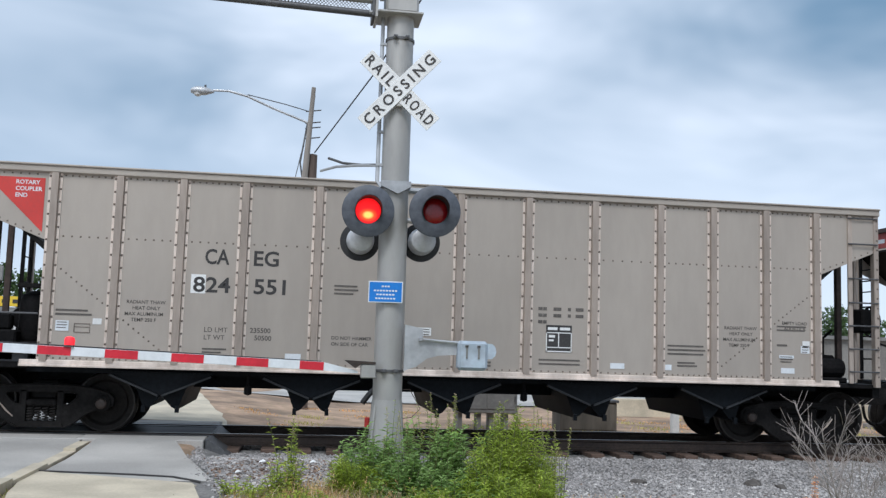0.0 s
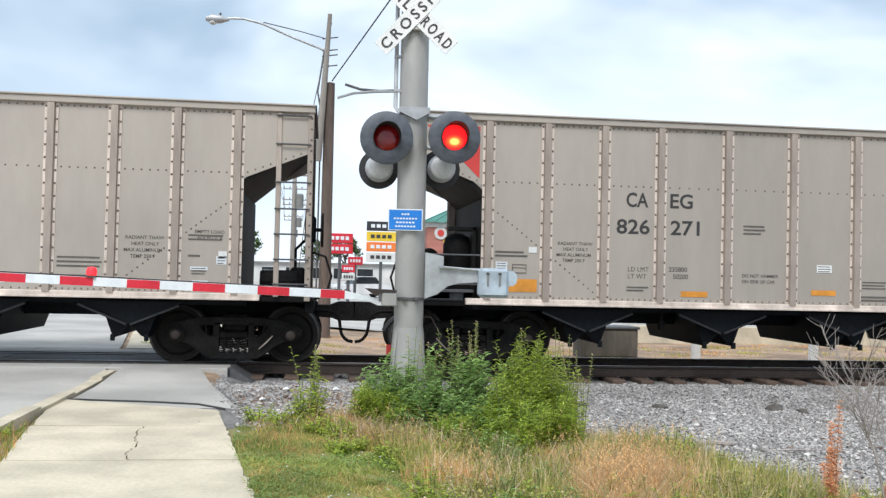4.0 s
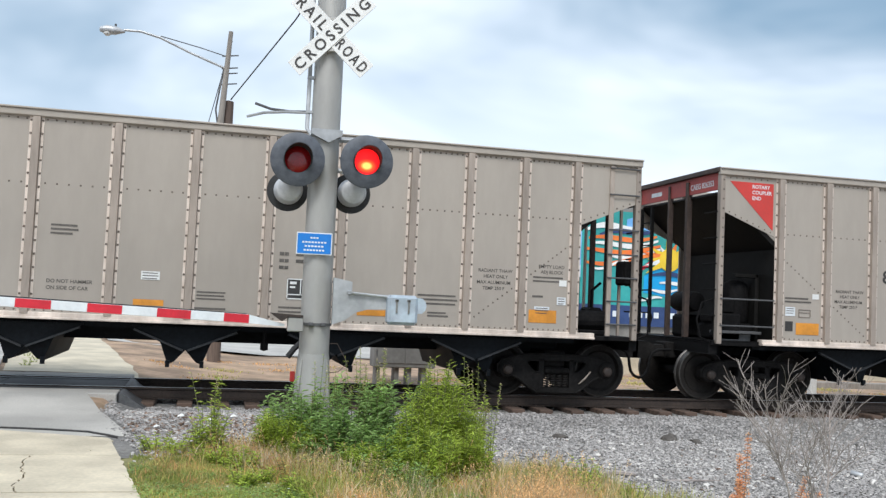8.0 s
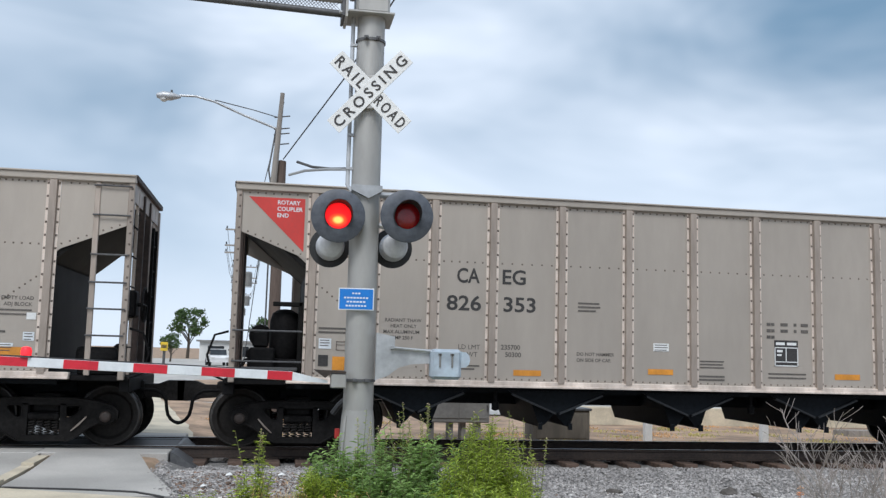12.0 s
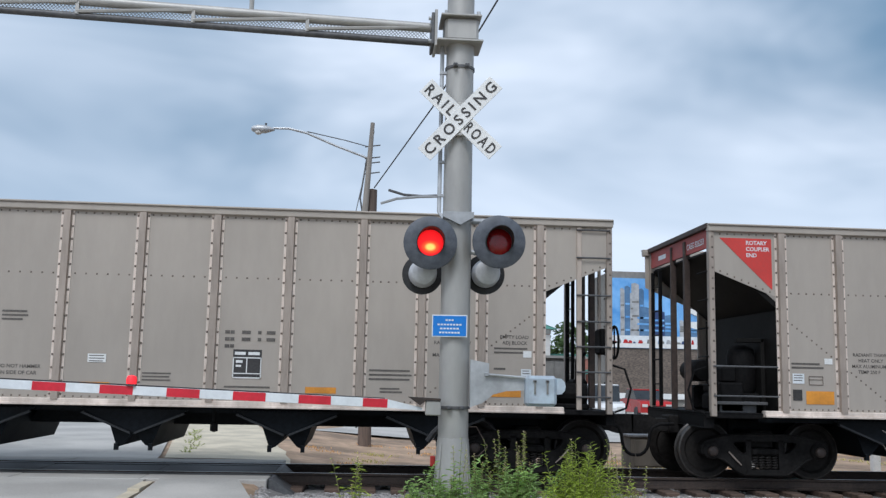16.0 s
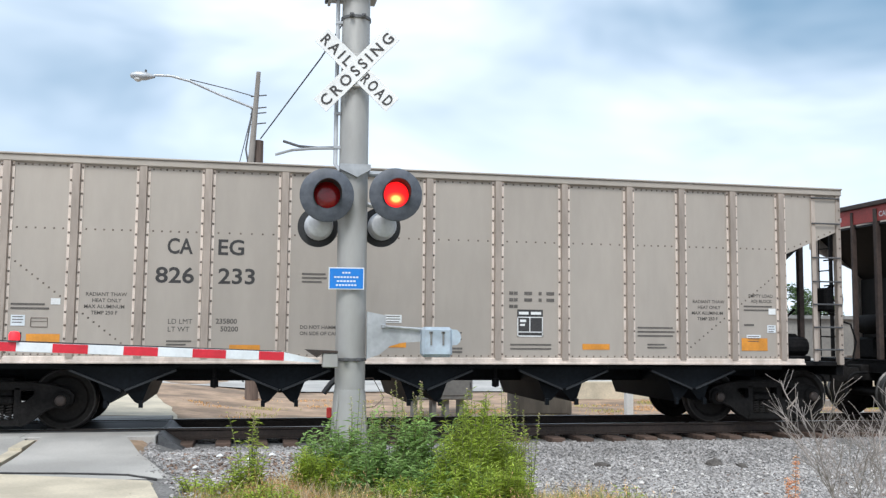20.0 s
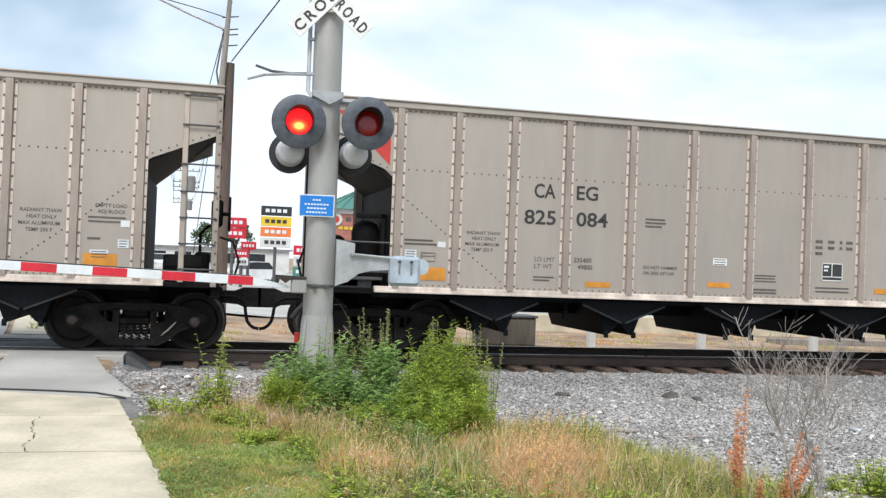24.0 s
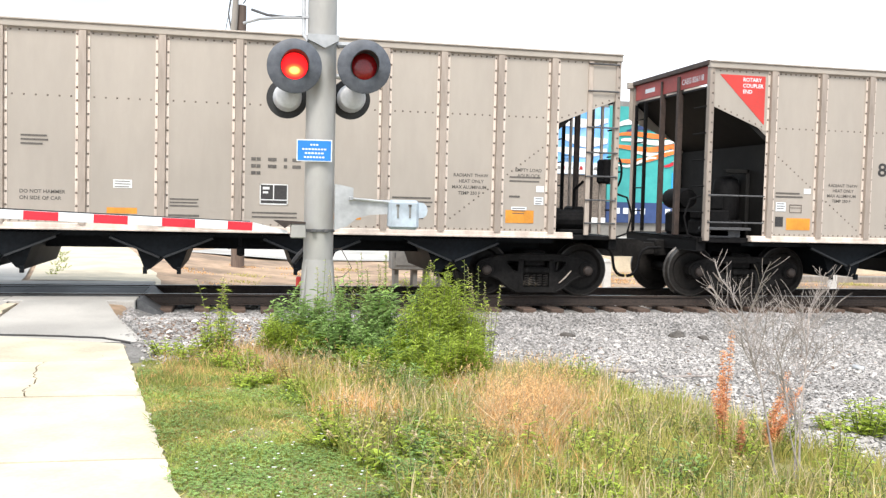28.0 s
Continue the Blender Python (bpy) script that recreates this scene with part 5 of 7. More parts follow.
part("loose_wire", Geo().tube([(0.15, 0.05, 0.98), (0.27, 0.05, 0.985), (0.40, 0.05, 0.76), (0.30, 0.05, 0.66), (0.15, 0.05, 0.64)], 0.005, 5), M["brownpole"], gate)
arm = part("gate_arm", Geo().prism([(-0.38, GZ - 0.058), (-0.38, GZ - 0.030), (-0.78, GZ + 0.048), (-0.78, GZ - 0.048)], -0.262, -0.228).box(-8.6, -0.78, -0.262, -0.228, GZ - 0.049, GZ + 0.049, 0.004),
           M["retro_white"], gate, "white reflective gate arm", pose(-0.026, 0, 0, 0, 1.8, 0))
for i in range(12):
    u0 = -0.77 - i * 0.711 + (0.09 if i else 0.0)
    part("red_stripe", Geo().box(max(u0 - 0.352, -8.6) if i else u0 - 0.27, u0, -0.2665, -0.258, GZ - 0.047, GZ + 0.047), M["retro_red"], arm, "red reflective stripe")
for i, u in enumerate((-3.55, -6.3)):
    lp = part("arm_lamp", Geo().box(u - 0.05, u + 0.05, -0.29, -0.21, GZ + 0.047, GZ + 0.07, 0.004), M["darksteel"], arm)
    part("arm_lamp_lens", Geo().lathe([(0, 0.0), (0.055, 0.0), (0.058, 0.05), (0.045, 0.085), (0.0, 0.095)], 14, "z", (u, -0.25, GZ + 0.07)), M["lens_small"], lp, "small red lamp", smooth=True)
part("arm_wire", Geo().tube([(-0.8, -0.25, GZ + 0.052), (-3.66, -0.25, GZ + 0.058), (-6.4, -0.25, GZ + 0.058)], 0.008, 5), M["cable"], arm)


# ---- beyond the tracks ----
def utility_pole(x, y, h, r, label):
    pole = empty("utility_pole", pose(x, y, 0), label, "utility pole", "poles along the road")
    zb = ground_z(x, y)
    part("pole_shaft", Geo().lathe([(r * 1.25, zb - 0.2), (r, h * 0.5), (r * 0.72, h)], 14, "z"), M["timber"], pole, smooth=True)
    return pole


lp = empty("utility_pole", pose(-0.08, 26.85, 0), "brown wooden utility pole topped by a slim grey lamp mast", "utility pole", "poles along the road")
part("pole_shaft", Geo().lathe([(0.19, -0.7), (0.16, 3.0), (0.145, 6.86), (0.0, 6.9)], 14, "z", (0.08, 0, 0)), M["brownpole"], lp, "dark brown wooden pole", smooth=True)
part("lamp_mast", Geo().tube([(-0.20, -0.2, 4.6), (-0.08, -0.18, 6.7), (0.035, -0.18, 8.8)], [0.10, 0.088, 0.062], 12), M["timber"], lp, "slim grey lamp mast", smooth=True)
part("lamp_arm", Geo().tube([(-0.02, -0.15, 7.74), (-1.04, -0.15, 8.10), (-1.83, -0.15, 8.42), (-2.36, -0.15, 8.54), (-2.80, -0.15, 8.53)], 0.034, 8), M["zinc"], lp, "slender curved lamp arm", smooth=True)
part("lamp_stay", Geo().tube([(0.0, -0.15, 8.08), (-0.75, -0.15, 8.26), (-1.83, -0.15, 8.47)], 0.014, 6), M["darksteel"], lp)
head = part("lamp_head", Geo().lathe([(0.0, -0.34), (0.07, -0.31), (0.13, -0.15), (0.12, 0.08), (0.06, 0.26), (0.036, 0.33)], 16, "x", (-3.1, -0.15, 8.49)), M["zinc"], lp, "pale cobra-head street lamp", smooth=True)
part("lamp_glass", Geo().lathe([(0.11, 0.0), (0.10, -0.06), (0.05, -0.10), (0.0, -0.11)], 14, "z", (-3.22, -0.15, 8.43)), M["offwhite"], head, smooth=True)
part("photocell", Geo().lathe([(0.03, 0), (0.03, 0.08), (0, 0.09)], 8, "z", (-3.02, -0.15, 8.59)), M["darksteel"], head)
for z in (7.3, 7.6, 7.75, 8.1):
    part("pole_step", Geo().tube([(-0.16, -0.1, z), (0.28, -0.14, z + 0.06)], 0.018, 6), M["darksteel"], lp)
part("riser", Geo().tube([(-0.16, -0.08, 0.1), (-0.15, -0.08, 6.0), (-0.26, -0.05, 6.6), (-0.1, 0, 7.8)], 0.025, 6), M["darksteel"], lp)
part("guy_wire", Geo().tube([(-0.1, 0.1, 7.2), (-0.9, 3.0, 0.0)], 0.012, 5), M["cable"], lp)
thing("cable", Geo().tube([(0.06, 26.7, 6.9), (1.4, 22.3, 8.05), (2.85, 16.7, 9.65), (8.6, -5.0, 16.4)], 0.018, 6), M["cable"], pose(0, 0, 0), "black overhead cable rising from the pole", "cable")

for i, (x, y, h) in enumerate(((-2.3, 66, 10.0), (-3.2, 96, 10.0), (-4.6, 130, 10.2))):
    p = utility_pole(x, y, h, 0.17, "distant wooden utility pole with crossarms")
    for z in (h - 0.35, h - 1.45, h - 1.95):
        part("crossarm", Geo().box(-1.3, 1.3, -0.06, 0.04, z, z + 0.11), M["timber"], p)
        for u in (-1.2, -0.6, 0.6, 1.2):
            part("insulator", Geo().lathe([(0.0, 0), (0.06, 0.02), (0.05, 0.16), (0, 0.18)], 8, "z", (u, 0, z + 0.13)), M["darksteel"], p)
    part("transformer", Geo().lathe([(0, 0), (0.26, 0.02), (0.26, 0.9), (0.2, 1.0), (0, 1.0)], 12, "z", (0.4, -0.2, h - 4.2)), M["cabinet"], p)
for z0, z1, k in ((9.95, 9.95, 0), (8.85, 8.85, 1), (8.35, 8.35, 2)):
    for u in (-1.2, 1.2):
        thing("cable", Geo().tube([(-2.3 + u, 66, z0), (-2.75 + u, 81, z0 - 0.4), (-3.2 + u, 96, z1), (-3.9 + u, 113, z1 - 0.4), (-4.6 + u, 130, z1)], 0.02, 4), M["cable"], pose(0, 0, 0), "far overhead power line", "cable")
thing("cable", Geo().tube([(0.0, 26.9, 8.6), (-0.9, 46, 8.9), (-2.3, 66, 9.4)], 0.02, 4), M["cable"], pose(0, 0, 0), "overhead line along the road", "cable")

# signal cabinets behind the track
zc = ground_z(5, 22)
cab = empty("relay_cabinet", pose(4.31, 22, zc), "tall light grey steel relay cabinet on four legs", "cabinet")
CT = 2.03 - zc                               # its eaves
part("body", Geo().box(-0.73, 0.73, -0.3, 0.3, 0.40, CT, 0.02), M["cabinet"], cab)
part("lid", Geo().prism([(-0.78, CT), (0.78, CT), (0.78, CT + 0.035), (0.73, CT + 0.06), (-0.73, CT + 0.06), (-0.78, CT + 0.035)], -0.36, 0.36), M["galvanised"], cab, "pale overhanging lid")
for u0, u1, hung in ((-0.66, -0.01, -1), (0.01, 0.66, 1)):
    door = part("door", Geo().box(u0, u1, -0.318, -0.302, 0.50, CT - 0.08, 0.006), M["cabinet"], cab)
    for k in range(2):
        part("vent_louvre", Geo().prism([(-0.318, CT - 0.30 - 0.06 * k), (-0.34, CT - 0.315 - 0.06 * k), (-0.318, CT - 0.33 - 0.06 * k)], (u0 + u1) / 2 - 0.1, (u0 + u1) / 2 + 0.1, "x"), M["galvanised"], door)
    for z in (0.75, CT - 0.3):
        part("hinge", Geo().tube([(hung * 0.67, -0.325, z - 0.06), (hung * 0.67, -0.325, z + 0.06)], 0.016, 6), M["darksteel"], door)
    if hung > 0:
        part("handle", Geo().box(0.05, 0.09, -0.35, -0.318, 1.25, 1.42, 0.008), M["darksteel"], door)
for u in (-0.61, -0.16, 0.14, 0.49):
    part("leg", Geo().box(u - 0.05, u + 0.05, -0.2, 0.2, -0.1, 0.41), M["cabinet"], cab)
cab = empty("relay_cabinet", pose(6.85, 22.3, zc), "low grey concrete-based equipment box", "cabinet")
part("body", Geo().box(-0.70, 0.70, -0.4, 0.4, -0.1, 0.70, 0.02), M["stainbox"], cab)
part("lid", Geo().box(-0.74, 0.74, -0.44, 0.44, 0.70, 0.76, 0.012), M["darksteel"], cab)
part("door", Geo().box(-0.62, 0.62, -0.415, -0.40, 0.05, 0.64, 0.006), M["stainbox"], cab)
for x in (9.05, 12.1, 15.4, 18.6):
    b = empty("marker_post", pose(x, 22, ground_z(x, 22)), "short white painted marker post", "post", "white posts beside the yard")
    part("shaft", Geo().box(-0.09, 0.09, -0.09, 0.09, -0.1, 0.62, 0.015), M["white"], b)
    part("cap", Geo().prism([(-0.1, 0.62), (0.1, 0.62), (0.04, 0.70), (-0.04, 0.70)], -0.1, 0.1), M["white"], b)
thing("low_wall", Geo().box(9.0, 34, 27.6, 27.9, -0.6, 0.05, 0.02), M["concrete"], pose(0, 0, 0), "low tan retaining wall behind the yard", "wall")
for y0, z1 in ((24.2, -0.30), (24.7, -0.34)):
    thing("timber", Geo().box(15.9, 20.6, y0, y0 + 0.3, -0.6, z1, 0.02), M["timber"], pose(0, 0, 0), "long pale timber lying in the dry yard", "timber", "timbers beyond the track")


# ---- the far side of the road: buildings, boards, trees, vehicles ----
def windows(parent, y, spans, z0, z1):
    for x0, x1 in spans:
        w = part("window", Geo().box(x0, x1, y - 0.04, y, z0, z1), M["glass"], parent)
        part("window_frame", Geo().box(x0 - 0.08, x0, y - 0.08, y, z0, z1).box(x1, x1 + 0.08, y - 0.08, y, z0, z1).box(x0 - 0.08, x1 + 0.08, y - 0.08, y, z1, z1 + 0.1).box(x0 - 0.08, x1 + 0.08, y - 0.1, y, z0 - 0.1, z0), M["offwhite"], w)


house = empty("restaurant_building", pose(0, 80, 0), "red brick restaurant with a green hipped metal roof tower", "building")
part("tower_wall", Geo().box(8.6, 15.6, 0, 7, -0.5, 5.8), M["brick"], house)
part("pilaster", Geo().box(15.0, 15.64, -0.05, 0.0, -0.5, 5.4), M["offwhite"], house, "pale corner pilaster")
part("tower_band", Geo().box(8.5, 15.7, -0.1, 7.1, 5.45, 5.85), M["offwhite"], house)
part("roof", Geo().add([(8.1, -0.5, 5.85), (16.1, -0.5, 5.85), (16.1, 7.5, 5.85), (8.1, 7.5, 5.85), (12.1, 3.5, 7.75)], [(0, 1, 4), (1, 2, 4), (2, 3, 4), (3, 0, 4), (3, 2, 1, 0)]), M["roofgreen"], house, "green hipped roof")
g = Geo()
for k in range(9):
    u = 8.1 + k
    g.tube([(u, -0.5, 5.87), (12.1 + (u - 12.1) * 0.05, 3.3, 7.72)], 0.04, 4)
part("roof_seam", g, M["roofgreen"], house)
part("wing_wall", Geo().box(15.6, 34, 1.5, 12, -0.5, 3.55), M["brick"], house)
part("wing_parapet", Geo().box(15.6, 34.2, 1.3, 12, 3.55, 3.8), M["roofgreen"], house)
part("awning", Geo().prism([(1.4, 2.5), (0.4, 2.1), (1.4, 2.1)], 15.8, 33.5, "x"), M["roofgreen"], house)
windows(house, 1.5, [(17 + 3 * k, 19 + 3 * k) for k in range(5)], 0.6, 2.0)
windows(house, 0.0, [(9.6, 11.2), (13.0, 14.6)], 0.6, 2.2)
em = part("emblem", Geo().lathe([(0.0, -0.1), (0.55, -0.1), (0.55, 0)], 20, "y", (9.75, 0, 4.95)), M["offwhite"], house, "round pale emblem")
part("emblem_core", Geo().lathe([(0.0, -0.13), (0.3, -0.13), (0.3, -0.1)], 12, "y", (9.75, 0, 4.95)), M["red"], em)
g = Geo()
for k in range(7):
    g.box(10.6 + k * 0.62, 10.6 + k * 0.62 + 0.44, -0.06, 0, 4.85, 5.15)
part("dark_letters", g, M["darksteel"], house, "dark unreadable sign letters")
g = Geo()
for k in range(8):
    g.box(10.0 + k * 0.48, 10.0 + k * 0.48 + 0.36, -0.06, 0, 4.1, 4.35)
part("yellow_letters", g, M["yellow"], house, "yellow unreadable sign letters")

# the painted wall on the corner
mural = empty("billboard_wall", pose(0, 60, 0), "large colourful printed wall board with sky, flag stripes and a yellow burst", "billboard")
part("wall", Geo().box(15.8, 34.2, 0.3, 6, -0.6, 8.7), M["siding"], mural)
part("street_print", Geo().box(15.8, 24.25, 0.16, 0.3, 0.8, 3.7), M["streetprint"], mural, "brown gravel printed foreground")
part("plinth", Geo().box(15.75, 24.25, 0.1, 0.3, 0.45, 0.8), M["white"], mural)
sky_p = part("sky_print", Geo().box(15.75, 24.3, 0.1, 0.28, 3.7, 8.25), M["skyblue"], mural, "blue printed sky")
for x0, w, z1, mt in ((16.35, 0.28, 7.6, "zinc"), (16.66, 0.34, 7.75, "steelblue"), (17.0, 0.24, 7.3, "zinc"), (17.1, 0.5, 7.95, "zinc"), (17.62, 0.3, 7.6, "steelblue"), (17.45, 1.0, 6.4, "steelblue"), (18.4, 0.9, 6.2, "navy"), (19.3, 0.7, 5.9, "steelblue"), (20.3, 0.3, 5.6, "zinc"), (21.0, 0.5, 5.4, "steelblue")):
    tower = part("city_block", Geo().prism([(x0, 4.5), (x0 + w, 4.5), (x0 + w, z1 - 0.12), (x0 + w * 0.45, z1), (x0, z1 - 0.06)], 0.05 + 0.001 * w, 0.1), M[mt], sky_p)
    for k in range(3):
        part("window_band", Geo().box(x0 + 0.03, x0 + w - 0.03, 0.044, 0.05, 4.8 + k * (z1 - 5.2) / 3, 4.92 + k * (z1 - 5.2) / 3), M["skyblue"] if mt != "zinc" else M["cabinet"], tower)
part("street", Geo().box(15.75, 24.25, 0.04, 0.1, 3.72, 4.0), M["white"], sky_p, "pale printed street")
part("haze", Geo().box(15.75, 24.25, 0.045, 0.1, 4.0, 4.5), M["retro_white"], sky_p)
sr = random.Random(9)
for k in range(26):
    x0 = 15.9 + k * 0.32 + sr.uniform(-0.08, 0.08)
    w, h = sr.uniform(0.14, 0.34), sr.uniform(0.10, 0.30)
    part("printed_car", Geo().prism([(x0, 4.0), (x0 + w, 4.0), (x0 + w, 4.0 + h * 0.6), (x0 + w * 0.7, 4.0 + h), (x0 + w * 0.25, 4.0 + h)], 0.03, 0.045), M[sr.choice(["cabinet", "navy", "white", "steelblue", "zinc", "carred"])], sky_p)


def ribbon(parent, line, w, y, mt):
    """A flat printed band along (x, z) points, tapered at both ends."""
    g = Geo()
    n = len(line)
    ws = [w * (0.35 + 0.65 * math.sin(math.pi * (i + 0.6) / (n + 0.2))) for i in range(n)]
    g.v = [(x, y, z + s * ww) for (x, z), ww in zip(line, ws) for s in (-0.5, 0.5)] + [(x, y + 0.04, z + s * ww) for (x, z), ww in zip(line, ws) for s in (-0.5, 0.5)]
    k = 2 * n
    for i in range(n - 1):
        a, b = 2 * i, 2 * i + 2
        g.f += [(a, b, b + 1, a + 1), (a + k, a + 1 + k, b + 1 + k, b + k), (a, a + k, b + k, b), (a + 1, b + 1, b + 1 + k, a + 1 + k)]
    g.m = [0] * len(g.f)
    return part("print_shape", g, M[mt], parent)


def wave(x0, x1, z, rise, amp, n=14, ph=0.0):
    return [(x0 + (x1 - x0) * i / n, z + rise * i / n + amp * math.sin(ph + 5.0 * i / n)) for i in range(n + 1)]


for x0, x1, z, rise, w in ((18.5, 20.5, 7.5, 0.1, 0.22), (20.0, 24.2, 7.0, 0.4, 0.6), (21.0, 24.2, 6.1, -0.2, 0.7), (20.6, 24.2, 5.2, 0.1, 0.6)):
    ribbon(sky_p, wave(x0, x1, z, rise, 0.12, ph=x0), w, 0.04, "white")
teal_p = part("teal_print", Geo().box(24.3, 34.2, 0.1, 0.28, 1.9, 8.4), M["teal"], mural, "turquoise printed panel")
part("dark_strip", Geo().box(24.3, 34.2, 0.1, 0.28, 0.5, 1.9), M["navy"], mural, "dark strip under the print")
part("top_strip", Geo().box(24.3, 34.2, 0.1, 0.28, 8.4, 8.75), M["cabinet"], mural)
part("blue_end", Geo().box(32.6, 34.2, -0.06, -0.02, 2.0, 8.35), M["printblue"], mural, "violet-blue printed end strip")
part("blue_edge", Geo().box(33.35, 33.55, -0.075, -0.06, 2.0, 8.35), M["navy"], mural)
ribbon(teal_p, wave(27.6, 34.0, 7.6, -0.3, 0.2), 1.3, 0.07, "skyblue")
ribbon(teal_p, wave(29.0, 34.0, 3.4, 0.4, 0.3), 2.6, 0.065, "cyan")
for i, (x0, x1, z, rise, w, mt) in enumerate(((24.6, 28.4, 7.0, 0.5, 0.42, "white"), (25.6, 29.8, 6.6, 0.75, 0.36, "navy"), (24.8, 29.9, 6.25, 0.6, 0.34, "flame"), (25.2, 30.0, 5.9, 0.55, 0.34, "white"), (24.5, 30.2, 5.5, 0.5, 0.36, "flame"),
                                           (26.2, 30.2, 5.2, 0.5, 0.3, "white"), (24.5, 29.9, 4.75, 0.55, 0.34, "flame"), (25.0, 27.8, 4.5, 0.3, 0.2, "white"), (28.4, 30.6, 4.6, 0.7, 0.3, "retro_red"))):
    ribbon(teal_p, wave(x0, x1, z, rise, 0.22, ph=i * 0.5), w, 0.03 - 0.002 * i, mt)
for k in range(13):                 # the burst
    q = radians(-30 + k * 21)
    r = (2.4, 1.7, 2.1)[k % 3]
    c = (30.9, 5.2)
    tip = (c[0] + r * math.cos(q), c[1] + 0.62 * r * math.sin(q))
    p, o = (-math.sin(q) * 0.34, math.cos(q) * 0.34), 0.01 - 0.002 * k
    part("print_shape", Geo().prism([(c[0] + p[0], c[1] + p[1]), tip, (c[0] - p[0], c[1] - p[1])], o - 0.02, 0.06), M[("yellow", "flame", "yellow", "white")[k % 4]], teal_p)
part("print_shape", Geo().lathe([(0, -0.05), (0.8, -0.05), (0.8, 0.06)], 20, "y", (30.9, 0, 5.2)), M["yellow"], teal_p)
for i, (x0, x1, z, w) in enumerate(((29.6, 32.8, 4.1, 0.3), (30.2, 33.6, 3.5, 0.26), (29.4, 31.6, 3.0, 0.22), (31.0, 33.9, 2.6, 0.3), (28.6, 30.4, 2.4, 0.2), (32.2, 34.0, 6.6, 0.4))):
    ribbon(teal_p, wave(x0, x1, z, 0.1, 0.1, ph=i), w, 0.0, "white" if i % 3 else "navy")
g = Geo()
for k in range(13):
    if k not in (4, 9):
        g.box(24.9 + k * 0.62, 24.9 + k * 0.62 + 0.36, 0.06, 0.1, 1.1, 1.5)
part("pale_letters", g, M["retro_white"], mural, "pale unreadable letters")


def board_sign(x, y, z0, z1, w, mats, label, posts=1):
    """A pole sign: stacked flat panels on posts."""
    s = empty("pole_sign", pose(x, y, 0), label, "sign", "shop signs along the road")
    for k in range(posts):
        u = 0 if posts == 1 else (-w / 3 + k * 2 * w / 3)
        part("post", Geo().tube([(u, 0.1, -0.4), (u, 0.1, z0 + 0.1)], 0.1, 8), M["darksteel"], s)
    h = (z1 - z0) / len(mats)
    for k, mt in enumerate(mats):
        p = part("panel", Geo().box(-w / 2, w / 2, -0.12, 0.12, z0 + k * h + 0.03, z0 + (k + 1) * h - 0.03, 0.02), M[mt], s)
        for i in range(4):
            g = Geo().box(-w * 0.36 + i * w * 0.19, -w * 0.36 + i * w * 0.19 + w * 0.13, -0.15, -0.12, z0 + k * h + h * 0.35, z0 + k * h + h * 0.68)
            part("sign_mark", g, M["ink"] if mt in ("white", "yellow", "offwhite") else M["retro_white"], p)
    return s


board_sign(3.5, 60, 2.1, 4.75, 1.9, ["offwhite", "flame", "yellow", "hood"], "black and yellow shop pole sign")
board_sign(0.9, 62, 2.6, 4.0, 1.7, ["retro_red", "retro_red"], "tall red shop pole sign")
board_sign(2.0, 64, 1.9, 2.5, 1.0, ["retro_red"], "small red shop sign")
board_sign(1.4, 58, 0.9, 1.9, 0.8, ["offwhite", "retro_red"], "red and white fuel price sign")
board_sign(4.4, 50, 0.5, 2.2, 1.1, ["roofgreen", "offwhite", "retro_red"], "white and red roadside notice board")
board_sign(-7.9, 72, 1.2, 1.9, 0.5, ["yellow"], "small yellow sign on a post")
board_sign(-20.2, 60, 4.55, 5.5, 3.8, ["cabinet"], "dark billboard with pale lines", 2)
board_sign(-20.6, 59.6, 2.7, 4.3, 2.6, ["cyan"], "bright blue billboard on two posts", 2)
board_sign(-17.2, 58.5, 2.95, 3.6, 3.2, ["yellow"], "dark green and yellow shop sign", 2)
shop = empty("shop_building", pose(0, 70, 0), "low white shop building with a flat roof", "building")
part("wall", Geo().box(-42, -16, 0, 9, -0.5, 2.9), M["offwhite"], shop)
part("roof", Geo().box(-42.4, -15.6, -0.4, 9.4, 2.9, 3.2), M["cabinet"], shop)
windows(shop, 0.0, [(-40 + 3.5 * k, -38 + 3.5 * k) for k in range(7)], 0.5, 2.2)
shop = empty("shop_building", pose(0, 120, 0), "distant low pale shop row", "building")
part("wall", Geo().box(-9, 9, 0, 9, -0.5, 2.3), M["offwhite"], shop)
part("roof", Geo().box(-9.4, 9.4, -0.4, 9.4, 2.3, 2.5), M["cabinet"], shop)
windows(shop, 0.0, [(-8 + 3 * k, -6 + 3 * k) for k in range(5)], 0.5, 1.8)
shop = empty("shop_building", pose(0, 75, 0), "low grey wall behind the car park", "building")
part("wall", Geo().box(36, 70, 0, 9, -0.5, 3.0), M["siding"], shop)
part("roof", Geo().box(35.6, 70.4, -0.4, 9.4, 3.0, 3.3), M["cabinet"], shop)


